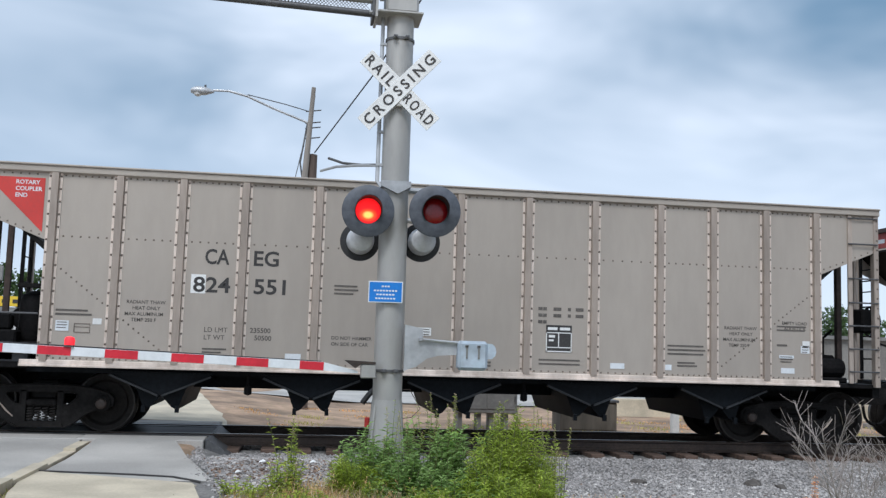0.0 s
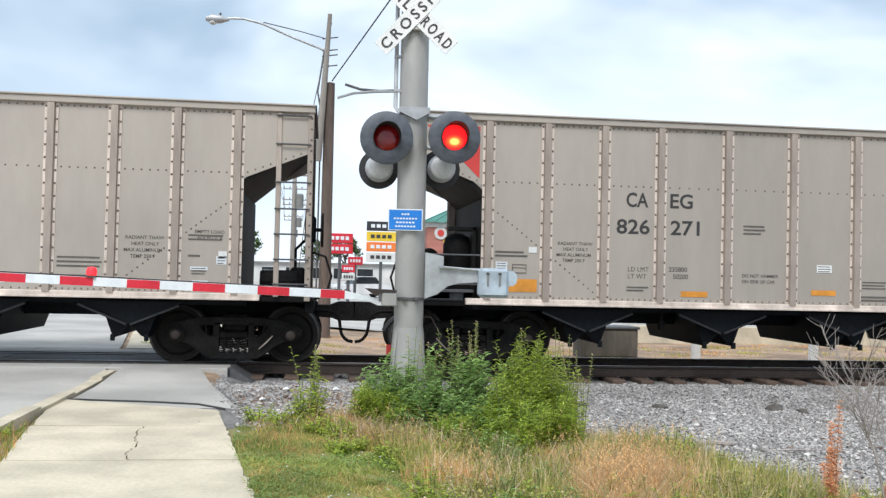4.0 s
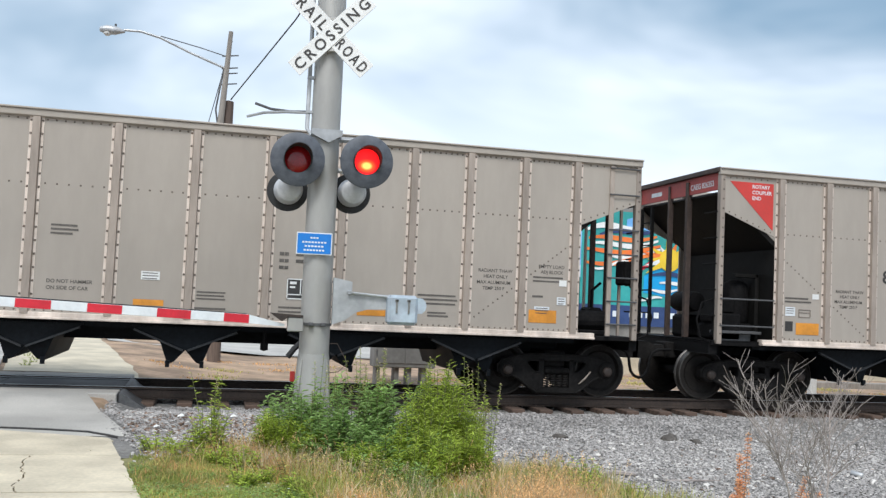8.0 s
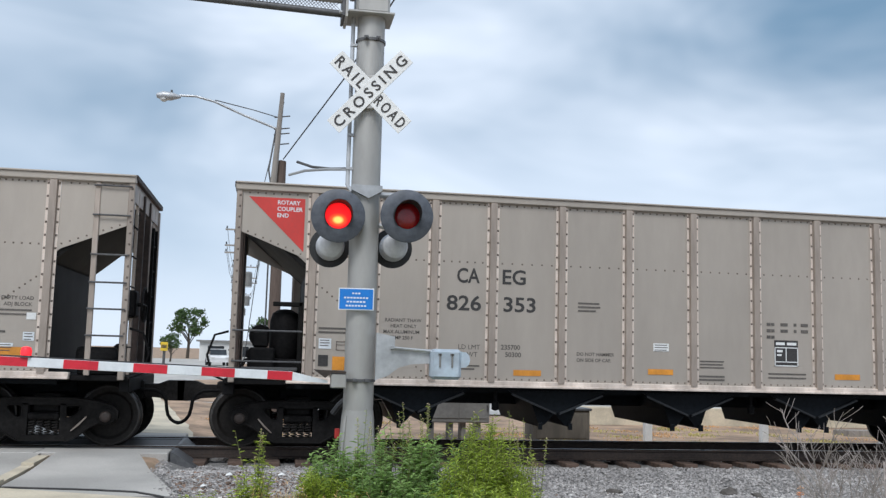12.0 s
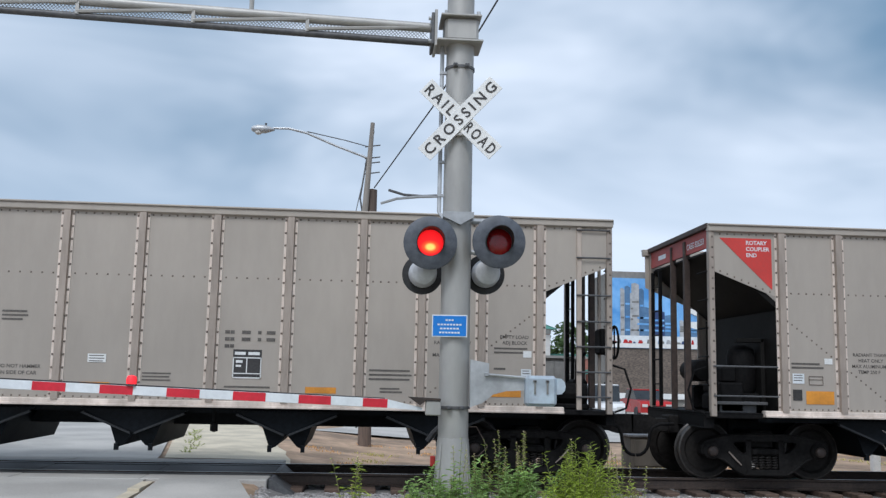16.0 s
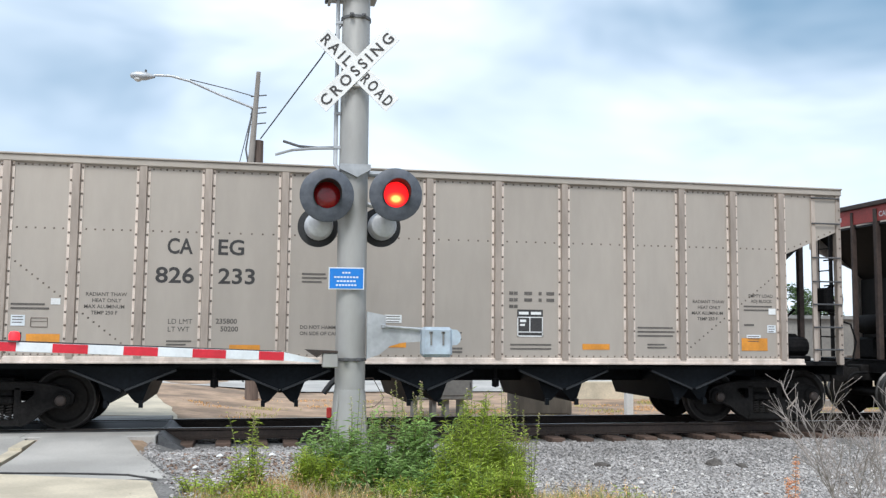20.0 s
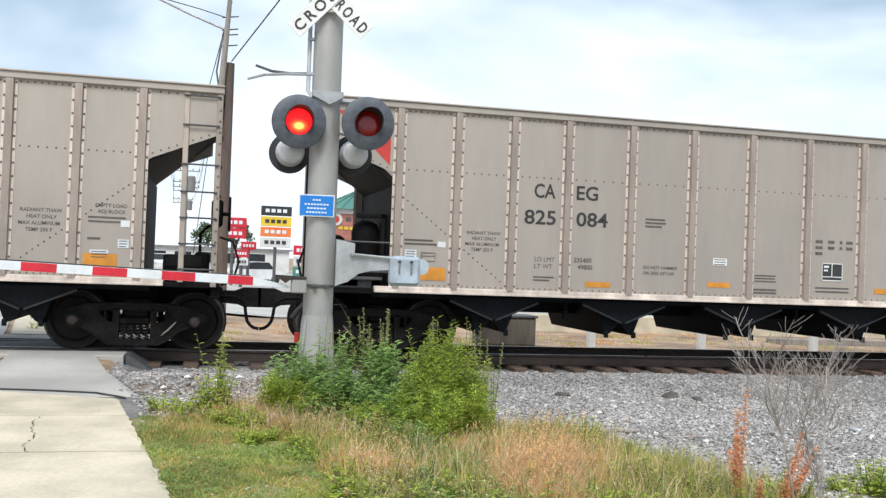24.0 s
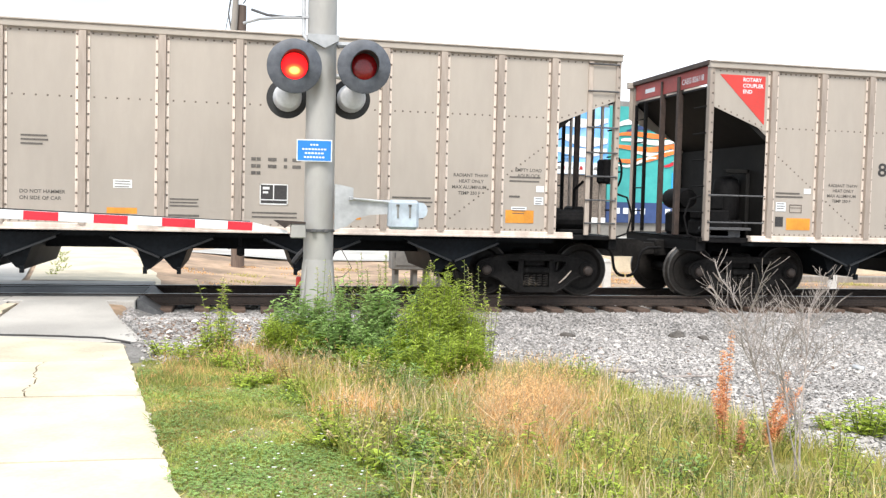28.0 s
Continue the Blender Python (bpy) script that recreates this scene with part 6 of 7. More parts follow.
def vehicle(x, y, turn, paint, label, tall=1.55):
    """A parked car."""
    v = empty("parked_car", pose(x, y, ground_z(x, y), 0, 0, turn), label, "car", "parked vehicles")
    part("body", Geo().prism([(-2.2, 0.35), (-2.25, 0.75), (-2.1, 0.95), (-0.9, 1.02), (1.2, 1.05), (2.15, 0.9), (2.25, 0.6), (2.2, 0.3)], -0.88, 0.88), M[paint], v)
    part("cabin", Geo().prism([(-1.0, 1.0), (-0.45, tall - 0.05), (-0.2, tall), (0.9, tall), (1.35, 1.03)], -0.76, 0.76), M["glass"], v)
    part("roof", Geo().box(-0.35, 0.95, -0.74, 0.74, tall - 0.04, tall + 0.03, 0.02), M[paint], v)
    for u in (-1.4, 1.4):
        for s in (-1, 1):
            part("wheel", Geo().lathe([(0, -0.11), (0.3, -0.11), (0.33, -0.06), (0.33, 0.06), (0.3, 0.11), (0, 0.11)], 16, "y", (u, s * 0.82, 0.33)), M["hood"], v)
    for s in (-1, 1):
        part("headlight", Geo().box(-2.27, -2.2, s * 0.65 - 0.15, s * 0.65 + 0.15, 0.65, 0.8, 0.01), M["offwhite"], v)
    return v


vehicle(11.6, 46, 80, "carwhite", "white car parked beyond the tracks", 1.8)
vehicle(7.2, 47, 175, "carwhite", "white car parked before the restaurant")
vehicle(15.5, 52, 90, "carred", "red car parked beyond the tracks")
vehicle(2.6, 70, 20, "carwhite", "white car at the far junction")
vehicle(-5.2, 92, 100, "carwhite", "white car waiting on the far road")
vehicle(-18.5, 52, 0, "carwhite", "white car parked by the shop signs")
vehicle(-14.8, 54, 0, "cabinet", "grey car parked by the shop signs")


def far_tree(x, y, h, seed):
    """A broad tree: tapered trunk, limbs, a crown of many leaf clumps with gaps."""
    rnd = random.Random(seed)
    tr = empty("tree", pose(x, y, -0.4), "dark green broad-crowned tree in the distance", "tree", "trees behind the shops")
    g = Geo().tube([(0, 0, 0), (0.1, 0, h * 0.3), (0, 0.1, h * 0.6)], [h * 0.035, h * 0.026, h * 0.012], 8)
    for k in range(7):
        q = k * 0.9 + rnd.random()
        g.tube([(0, 0, h * (0.25 + 0.05 * k)), (math.cos(q) * h * 0.16, math.sin(q) * h * 0.16, h * (0.45 + 0.05 * k)), (math.cos(q) * h * 0.28, math.sin(q) * h * 0.28, h * (0.5 + 0.06 * k))], [h * 0.014, h * 0.009, h * 0.004], 5)
    part("trunk", g, M["bark"], tr)
    c = Geo()
    for k in range(46):
        q, e = rnd.uniform(0, 6.28), rnd.uniform(-0.5, 1)
        r = h * 0.34 * math.sqrt(1 - max(e, -0.3) ** 2 * 0.6) * rnd.uniform(0.5, 1)
        px, py, pz = r * math.cos(q), r * math.sin(q), h * 0.68 + e * h * 0.28
        for j in range(34):
            s = h * 0.03 * rnd.uniform(0.5, 1.3)
            d = Vector((rnd.gauss(0, 1), rnd.gauss(0, 1), rnd.gauss(0, 1))).normalized() * h * 0.085 * rnd.random() ** 0.5
            u = Vector((rnd.gauss(0, 1), rnd.gauss(0, 1), rnd.gauss(0, 1))).normalized()
            w = u.orthogonal().normalized()
            o = Vector((px, py, pz)) + d
            c.add([o - u * s, o + w * s * 0.6, o + u * s, o - w * s * 0.6], [(0, 1, 2, 3)])
    part("crown", c, M["far_leaf"], tr)


for i, (x, y, h) in enumerate(((-11.4, 110, 3.5), (13.8, 100, 8.2), (18.0, 104, 7.6), (21.5, 98, 8.0), (-20.5, 78, 6.8), (-1.2, 140, 6.4), (3.0, 150, 7.5), (-26, 80, 7.5), (46.5, 79, 6.4), (52, 83, 6.8), (43.5, 84, 5.6), (57, 86, 6.2), (-13, 150, 8))):
    far_tree(x, y, h, 50 + i)


# ---- ballast and plants ----
def bulk(name, verts, faces, mat, label, category, kind="stuff", parent=None):
    """A mesh of very many small pieces from arrays."""
    me = bpy.data.meshes.new(name)
    me.from_pydata(verts.tolist() if hasattr(verts, "tolist") else verts, [], faces.tolist() if hasattr(faces, "tolist") else faces)
    me.materials.append(mat)
    ob = new(name, me)
    if parent is not None:
        ob.parent = parent
    return tagged(ob, label, category, kind=kind)


def verge_end(x):
    """Where the weeds give way to ballast: y for a given x."""
    return float(np.interp(x, [-1.4, -0.8, -0.4, 0.3, 1.5, 3.0, 4.0, 4.25, 4.45, 4.7, 5.4, 6.5, 9, 14], [9.4, 9.5, 10.0, 10.7, 10.7, 10.1, 9.2, 8.1, 6.8, 6.0, 5.4, 5.0, 4.6, 4.6]))


rng = np.random.default_rng(5)


def stones(n, sample, size, mat, name, label):
    """Angular crushed stones: cubes pulled out of shape."""
    base = np.array([(x, y, z) for x in (-1, 1) for y in (-1, 1) for z in (-1, 1)], float) * 0.62
    quad = np.array([(0, 1, 3, 2), (4, 6, 7, 5), (0, 4, 5, 1), (2, 3, 7, 6), (0, 2, 6, 4), (1, 5, 7, 3)])
    at = np.array([sample() for _ in range(n)])
    z = np.array([ground_z(x, y) for x, y in at]) + 0.014
    s = size * (0.5 + 0.9 * rng.random(n) ** 2)
    v = base[None] * rng.uniform(0.55, 1.15, (n, 1, 3)) + rng.normal(0, 0.24, (n, 8, 3))
    turn = rng.normal(0, 1, (n, 4))
    turn /= np.linalg.norm(turn, axis=1, keepdims=True)
    w, xyz = turn[:, None, :1], turn[:, None, 1:]
    v = v + 2 * np.cross(xyz, np.cross(xyz, v) + w * v)
    v[:, :, 2] *= 0.62
    v = v * s[:, None, None] + np.column_stack([at, z + s * 0.35 * rng.random(n)])[:, None, :]
    f = quad[None] + 8 * np.arange(n)[:, None, None]
    return bulk(name, v.reshape(-1, 3), f.reshape(-1, 4), mat, label, "ballast")


def on_shoulder():
    while True:
        x, y = rng.uniform(-1.5, 13.5), rng.uniform(4.8, 14.95)
        if y > verge_end(x) + rng.normal(0, 0.18) and x > max(-1.06 - 0.2 * (y - 11.5) + rng.normal(0, 0.08), slab_edge(y) + 0.05 if y < 10.95 else -9) and (x < 9.5 or rng.random() < 0.5):
            return x, y


def between_rails():
    return rng.uniform(-1.3, 16), rng.choice([rng.uniform(15.55, 16.85), rng.uniform(17.0, 18.8)])


# the bed under the stones
g = Geo()
bx = steps(-1.45, 40, 120)
by = steps(0, 1, 26)
g.v = [(x, verge_end(x) + 0.05 + (18.9 - verge_end(x)) * v, ground_z(x, verge_end(x) + 0.05 + (18.9 - verge_end(x)) * v) + 0.006) for v in by for x in bx]
g.f = [(j * 121 + i, j * 121 + i + 1, (j + 1) * 121 + i + 1, (j + 1) * 121 + i) for j in range(26) for i in range(120)]
g.m = [0] * len(g.f)
thing("ballast_bed", g, M["bed"], pose(0, 0, 0), "grey bed of ballast fines under the track", "ballast", kind="structure", smooth=True)
stones(82000, on_shoulder, 0.0215, M["stone"], "ballast", "loose pale grey crushed ballast stones on the shoulder")
stones(6500, between_rails, 0.030, M["stone"], "ballast", "grey ballast stones between and behind the rails")


def near_shoulder():
    while True:
        x, y = on_shoulder()
        if y < 12.6 + rng.normal(0, 0.5):
            return x, y


def by_the_footway():
    while True:
        x, y = rng.normal(-0.1, 0.7), rng.normal(11.6, 0.9)
        if y > verge_end(x) - 0.1 and x > max(-1.0 - 0.2 * (y - 11.5), slab_edge(y) + 0.05 if y < 10.95 else -9) and y < 14.3:
            return x, y


stones(6000, near_shoulder, 0.0255, M["stone_pale"], "ballast", "whitish larger stones strewn over the shoulder")
stones(1500, by_the_footway, 0.024, M["debris"], "ballast", "brown bark and rust debris among the stones")
stones(900, near_shoulder, 0.022, M["debris"], "ballast", "brown debris strewn over the shoulder")


def rock(x, y, sx, sy, sz, seed, mat, label):
    bm = bmesh.new()
    bmesh.ops.create_icosphere(bm, subdivisions=2, radius=1)
    for v in bm.verts:
        v.co *= 1 + 0.35 * noise.noise(v.co * 1.3 + Vector((seed, 0, 0)))
        v.co.x, v.co.y, v.co.z = v.co.x * sx, v.co.y * sy, v.co.z * sz
    g = Geo()
    g.take(bm)
    thing("rock", g, mat, pose(x, y, ground_z(x, y) + sz * 0.5, 0, 0, seed * 40), label, "rock", "dark rocks on the ballast")


rock(6.5, 12.85, 0.20, 0.10, 0.075, 1, M["darkrock"], "dark flat rock lying on the ballast")
rock(6.85, 12.7, 0.13, 0.08, 0.05, 2, M["darkrock"], "dark flat rock lying on the ballast")
rock(4.7, 12.65, 0.16, 0.08, 0.05, 3, M["darkrock"], "dark flat rock lying on the ballast")
rock(3.55, 12.6, 0.12, 0.08, 0.06, 4, M["darkrock"], "dark flat rock lying on the ballast")
thing("stick", Geo().tube([(0, 0, 0.03), (0.2, 0.03, 0.05), (0.42, 0.0, 0.03)], [0.035, 0.03, 0.02], 7), M["twig"], pose(4.05, 9.75, ground_z(4.2, 9.75)), "grey broken stick lying on the stones", "stick")
thing("stick", Geo().tube([(0, 0, 0.02), (0.3, -0.03, 0.03), (0.7, 0.02, 0.02)], [0.016, 0.013, 0.008], 6), M["twig"], pose(4.7, 9.55, ground_z(4.9, 9.55)), "thin grey twig lying on the stones", "stick")
thing("can", Geo().lathe([(0, -0.07), (0.03, -0.07), (0.034, -0.06), (0.034, 0.06), (0.03, 0.07), (0, 0.07)], 14), M["zinc"], pose(7.6, 10.15, ground_z(7.6, 10.15) + 0.045, 8, 0, 35), "crushed pale drink can on the ballast", "can", smooth=True)
for x, y, s in ((-0.45, 12.5, 0.05), (-0.1, 12.2, 0.04), (0.2, 12.7, 0.045), (-0.7, 11.5, 0.035)):
    thing("litter", Geo().add([(-s, -s * .6, 0), (s, -s * .5, 0.02), (s * .8, s * .6, 0.01), (0, s * .9, 0.035), (-s * .9, s * .5, 0.015), (0, 0, 0.03)], [(0, 1, 5), (1, 2, 5), (2, 3, 5), (3, 4, 5), (4, 0, 5)]), M["white"], pose(x, y, ground_z(x, y) + 0.03), "scrap of white paper litter", "litter", "litter on the ballast")


def blades(n, sample, h0, h1, w, mat, name, label, lean=0.35, parent=None, z0=0.0):
    """n grass blades, each a bent tapering strip."""
    xy = np.array([sample() for _ in range(n)])
    z = np.array([ground_z(x, y) for x, y in xy]) - 0.015 + z0
    h = rng.uniform(h0, h1, n) * rng.uniform(0.6, 1.0, n)
    q = rng.uniform(0, 6.283, n)
    side = np.stack([np.cos(q), np.sin(q), np.zeros(n)], 1)
    q2 = rng.uniform(0, 6.283, n)
    bend = np.stack([np.cos(q2), np.sin(q2), np.zeros(n)], 1) * (h * lean * rng.random(n))[:, None]
    root = np.column_stack([xy, z])
    up = np.array([0, 0, 1.0])
    ww = (w * rng.uniform(0.6, 1.3, n))[:, None]
    mid = root + up * (h * 0.55)[:, None] + bend * 0.35
    tip = root + up * (h * 0.95)[:, None] + bend
    v = np.stack([root - side * ww, root + side * ww, mid - side * ww * 0.8, mid + side * ww * 0.8, tip], 1).reshape(-1, 3)
    k = np.arange(n)[:, None] * 5
    quads = (k + np.array([0, 1, 3, 2])).tolist()
    tris = (k + np.array([2, 3, 4])).tolist()
    return bulk(name, v, quads + tris, mat, label, "grass", parent=parent)


def spot(cx, cy, r):
    def pick():
        while True:
            x, y = rng.normal(cx, r), rng.normal(cy, r)
            if x > slab_edge(y) + 0.04 and y < verge_end(x) + 0.2:
                return x, y
    return pick


def spots(*discs):
    picks = [spot(*d) for d in discs]
    return lambda: picks[rng.integers(len(picks))]()


def lawn():
    while True:
        x, y = rng.uniform(-0.8, 2.6), rng.uniform(4.7, 9.6)
        e = slab_edge(y)
        if e - 0.03 + 0.05 * noise.noise((x * 3, y * 3, 1)) < x < e + 1.9 + 0.5 * noise.noise((x, y, 4)):
            return x, y


def tall():
    while True:
        x, y = rng.uniform(0.6, 5.2), rng.uniform(3.2, 9.6)
        if x > slab_edge(y) + 1.25 + 0.3 * noise.noise((x * 1.5, y * 1.5, 9)) and y < verge_end(x) - 0.1 and noise.noise((x * 1.1, y * 1.1, 2)) > -0.35:
            return x, y


def far_strip():
    while True:
        x, y = rng.uniform(-4.5, -1.5), rng.uniform(2, 10.6)
        if road_edge(y) + 0.17 < x < slab_edge(y) - 1.84 and (y < 9.4 or rng.random() < 0.25):
            return x, y


def verge():
    while True:
        x, y = rng.uniform(-1.0, 4.8), rng.uniform(8.3, 11.2)
        if x > slab_edge(y) + 0.02 and y < verge_end(x) + 0.25 and noise.noise((x * 1.7, y * 1.7, 6)) > -0.1:
            return x, y


# soil under the verge
g = Geo()
sv = steps(0, 1, 20)
sy = steps(-6, 11.2, 70)


def verge_right(y):
    return float(np.interp(y, [-6, 4.6, 5.0, 5.4, 6.0, 6.8, 8.1, 9.2, 10.1, 10.7, 10.75, 11.2], [11, 9, 6.5, 5.4, 4.7, 4.45, 4.25, 4.0, 3.0, 1.5, 0.3, -0.9]))


def verge_left(y):
    return slab_edge(y) - 0.01 if y < 9.5 else float(np.interp(y, [9.5, 10.0, 10.7, 11.2], [-0.81, -0.4, 0.25, 0.25]))


g.v = [(x, y, ground_z(x, y) + 0.010) for y in sy for x in [verge_left(y) + (max(verge_right(y), verge_left(y) + 0.05) - verge_left(y)) * s for s in sv]]
g.f = [(j * 21 + i, j * 21 + i + 1, (j + 1) * 21 + i + 1, (j + 1) * 21 + i) for j in range(70) for i in range(20)]
g.m = [0] * len(g.f)
thing("verge_soil", g, M["soil"], pose(0, 0, 0), "weedy brown soil of the verge", "soil", kind="structure", smooth=True)


def tufts(pick, n, r):
    """Places bunched round n centres taken from pick()."""
    centres = [pick() for _ in range(n)]

    def choose():
        while True:
            x, y = centres[rng.integers(n)]
            x, y = x + rng.normal(0, r), y + rng.normal(0, r)
            if x > slab_edge(y) - 0.02:
                return x, y
    return choose


def patch(pick, scale, seed, low, high=9.0):
    """Those places of pick() where a broad noise lies between low and high."""
    def choose():
        while True:
            x, y = pick()
            if low < noise.noise((x * scale, y * scale * 1.6, seed)) < high:
                return x, y
    return choose


blades(36000, lawn, 0.025, 0.065, 0.0058, M["grass"], "grass", "short mown green grass beside the footway", 1.3)
blades(24000, tufts(patch(lawn, 1.1, 31, -0.12), 900, 0.045), 0.03, 0.095, 0.0055, M["grass"], "grass", "thicker green tufts in the mown grass", 1.2)
blades(18000, tufts(lawn, 1300, 0.06), 0.02, 0.065, 0.0052, M["grass_yellow"], "grass", "yellowing short grass beside the footway", 1.5)
blades(7000, patch(lawn, 0.9, 37, 0.08), 0.015, 0.045, 0.0046, M["straw"], "grass", "dry mown clippings in the short grass", 1.8)
blades(4200, far_strip, 0.04, 0.14, 0.005, M["grass"], "grass", "green grass strip between footway and kerb", 0.7)
blades(1200, far_strip, 0.06, 0.16, 0.004, M["straw"], "grass", "dry grass strip between footway and kerb", 0.7)
blades(15000, tall, 0.10, 0.33, 0.0042, M["grass"], "grass", "tall green verge grass", 0.7)
blades(17000, tall, 0.12, 0.36, 0.0040, M["grass_yellow"], "grass", "tall yellow-green verge grass", 0.75)
blades(2600, patch(tall, 0.8, 41, 0.0), 0.24, 0.46, 0.0036, M["seed"], "grass", "pale seeding stems over the verge grass", 0.5)
blades(3000, verge, 0.05, 0.20, 0.0042, M["grass_yellow"], "grass", "ragged grass at the ballast's edge", 0.7)
blades(3000, verge, 0.04, 0.15, 0.0036, M["straw"], "grass", "dry stubble at the ballast's edge", 0.9)
def mown_edge():
    while True:
        x, y = rng.uniform(-0.7, 0.9), rng.uniform(6.4, 9.3)
        if slab_edge(y) < x < slab_edge(y) + 1.1 and noise.noise((x * 2.2, y * 2.2, 15)) > -0.12:
            return x, y


blades(9000, mown_edge, 0.02, 0.06, 0.0046, M["straw"], "grass", "tan dry mown grass along the footway", 1.6)
blades(6500, mown_edge, 0.03, 0.08, 0.0046, M["grass_yellow"], "grass", "olive mown grass along the footway", 1.4)
# dry clumps: flopped stems and fluffy heads
STRAW = ((1.06, 7.25, 0.13), (0.98, 7.45, 0.12), (1.18, 7.15, 0.12), (2.2, 6.75, 0.13), (2.4, 7.05, 0.16), (2.65, 7.4, 0.17), (2.3, 6.9, 0.15), (2.85, 7.9, 0.22), (3.1, 8.6, 0.25), (2.2, 8.5, 0.2), (0.3, 9.6, 0.22), (0.75, 8.95, 0.2), (1.2, 8.85, 0.22))
NEAR_DRY = ((2.0, 5.9, 0.16), (1.9, 5.5, 0.16), (1.55, 5.3, 0.2), (2.3, 5.6, 0.2))
BIG = ((2.35, 7.0, 0.16), (2.55, 7.35, 0.24), (2.2, 6.75, 0.14), (2.8, 7.9, 0.26), (2.45, 7.2, 0.1), (2.15, 6.4, 0.13))
blades(9000, spots(*STRAW), 0.08, 0.32, 0.0030, M["straw"], "grass", "dry straw-coloured grass clumps", 0.9)
blades(11000, spots(*BIG), 0.10, 0.46, 0.0022, M["straw"], "grass", "tall flopping dry grass clump", 0.85)
blades(4200, spots(*BIG), 0.22, 0.50, 0.0020, M["seed"], "grass", "pale streaked stems through the dry clump", 0.75)
blades(700, spots(*BIG), 0.24, 0.5, 0.0040, M["seed"], "grass", "fluffy pale heads over the dry grass", 0.8)
blades(1200, spots(*STRAW), 0.20, 0.40, 0.005, M["seed"], "grass", "pale seed heads over dry grass", 0.7)
blades(1500, spots(*NEAR_DRY), 0.10, 0.36, 0.0026, M["straw"], "grass", "thin dry grass among green weeds", 0.9)
blades(2600, spots(*NEAR_DRY), 0.08, 0.30, 0.0036, M["grass"], "grass", "green grass between the dry stems", 0.8)
DRY_FOOT = ((0.5, 9.35, 0.2), (0.9, 9.1, 0.2), (1.4, 9.15, 0.2), (1.7, 8.9, 0.2), (2.2, 8.75, 0.2), (3.6, 9.3, 0.25), (3.3, 9.6, 0.25))
blades(3600, spots(*DRY_FOOT), 0.08, 0.30, 0.0042, M["seed"], "grass", "dead pinkish stems at the bush's foot", 1.0)


def leaf_quads(rnd, o, d, length, width, vs, fs):
    """One leaf: two triangles pairs folded along the midrib."""
    d = d.normalized()
    s = d.cross(Vector((0, 0, 1)))
    s = s.normalized() if s.length > 0.01 else Vector((1, 0, 0))
    n = s.cross(d)
    k = len(vs)
    vs += [o, o + d * length * 0.45 + s * width + n * width * 0.3, o + d * length - n * length * 0.15, o + d * length * 0.45 - s * width + n * width * 0.3]
    fs += [(k, k + 1, k + 2), (k, k + 2, k + 3)]


def plant(name, x, y, r, h, n_stems, per_stem, leaf, width, mat, label, category, group="", seed=1, seed_heads=0, lean=0.35, droop=0.2, bare=0.12):
    """A weed or bush: upright stems from a common root, leaves spiralling up each."""
    rnd = random.Random(seed)
    z = ground_z(x, y) - 0.02
    th = empty(name, pose(x, y, z), label, category, group)
    stems = Geo()
    vs, fs, hv, hf = [], [], [], []
    for i in range(n_stems):
        q, rr = rnd.uniform(0, 6.283), r * math.sqrt(rnd.random())
        base = Vector((rr * 0.6 * math.cos(q), rr * 0.6 * math.sin(q), 0))
        hh = h * rnd.uniform(0.55, 1.0) * (1 - 0.25 * (rr / max(r, 0.01)) ** 2)
        out = Vector((math.cos(q), math.sin(q), 0)) * rr * lean + Vector((rnd.gauss(0, 0.05), rnd.gauss(0, 0.05), 0)) * h
        top = base + out + Vector((0, 0, hh))
        mid = base + out * 0.4 + Vector((0, 0, hh * 0.5))
        stems.tube([base, mid, top], [0.006, 0.0045, 0.002], 4, caps=False)
        for k in range(per_stem):
            u = bare + (1 - bare) * (k + rnd.random()) / per_stem
            o = base.lerp(mid, u * 2) if u < 0.5 else mid.lerp(top, u * 2 - 1)
            a = k * 2.4 + rnd.uniform(-0.4, 0.4)
            d = Vector((math.cos(a), math.sin(a), rnd.uniform(0.1, 0.9) - droop))
            s = leaf * rnd.uniform(0.6, 1.2) * (1.15 - 0.5 * u)
            leaf_quads(rnd, o, d, s, s * width, vs, fs)
        if i < seed_heads:
            for k in range(16):
                o = mid.lerp(top, 0.55 + 0.45 * k / 15)
                a = k * 2.2
                leaf_quads(rnd, o, Vector((math.cos(a), math.sin(a), 0.8)), 0.022, 0.008, hv, hf)
    tagged(part("stalk", stems, M["stem"], th), kind="stuff")
    me = bpy.data.meshes.new("foliage")
    me.from_pydata([tuple(v) for v in vs], [], fs)
    me.materials.append(mat)
    tagged(part("foliage", me, None, th), kind="stuff")
    if hv:
        me = bpy.data.meshes.new("seed_head")
        me.from_pydata([tuple(v) for v in hv], [], hf)
        me.materials.append(M["seed"])
        tagged(part("seed_head", me, None, th), kind="stuff")
    return th


# fluffy heads over the dry clumps
fr = random.Random(21)
vs, fs = [], []
fluff_at, fluff_low = spots(*BIG), spots(*STRAW)
for i in range(1300):
    x, y = fluff_at() if i % 3 else fluff_low()
    top = Vector((x + fr.gauss(0, 0.05), y + fr.gauss(0, 0.05), ground_z(x, y) + fr.uniform(0.16, 0.50 if i % 3 else 0.34)))
    d = Vector((fr.gauss(0, 0.5), fr.gauss(0, 0.5), 1)).normalized()
    for k in range(5):
        a = fr.uniform(0, 6.283)
        leaf_quads(fr, top + d * 0.012 * k, d + Vector((math.cos(a), math.sin(a), 0)) * 0.8, 0.020, 0.0042, vs, fs)
bulk("grass_head", [tuple(v) for v in vs], fs, M["dryhead"], "fluffy tan heads of dry grass", "grass")

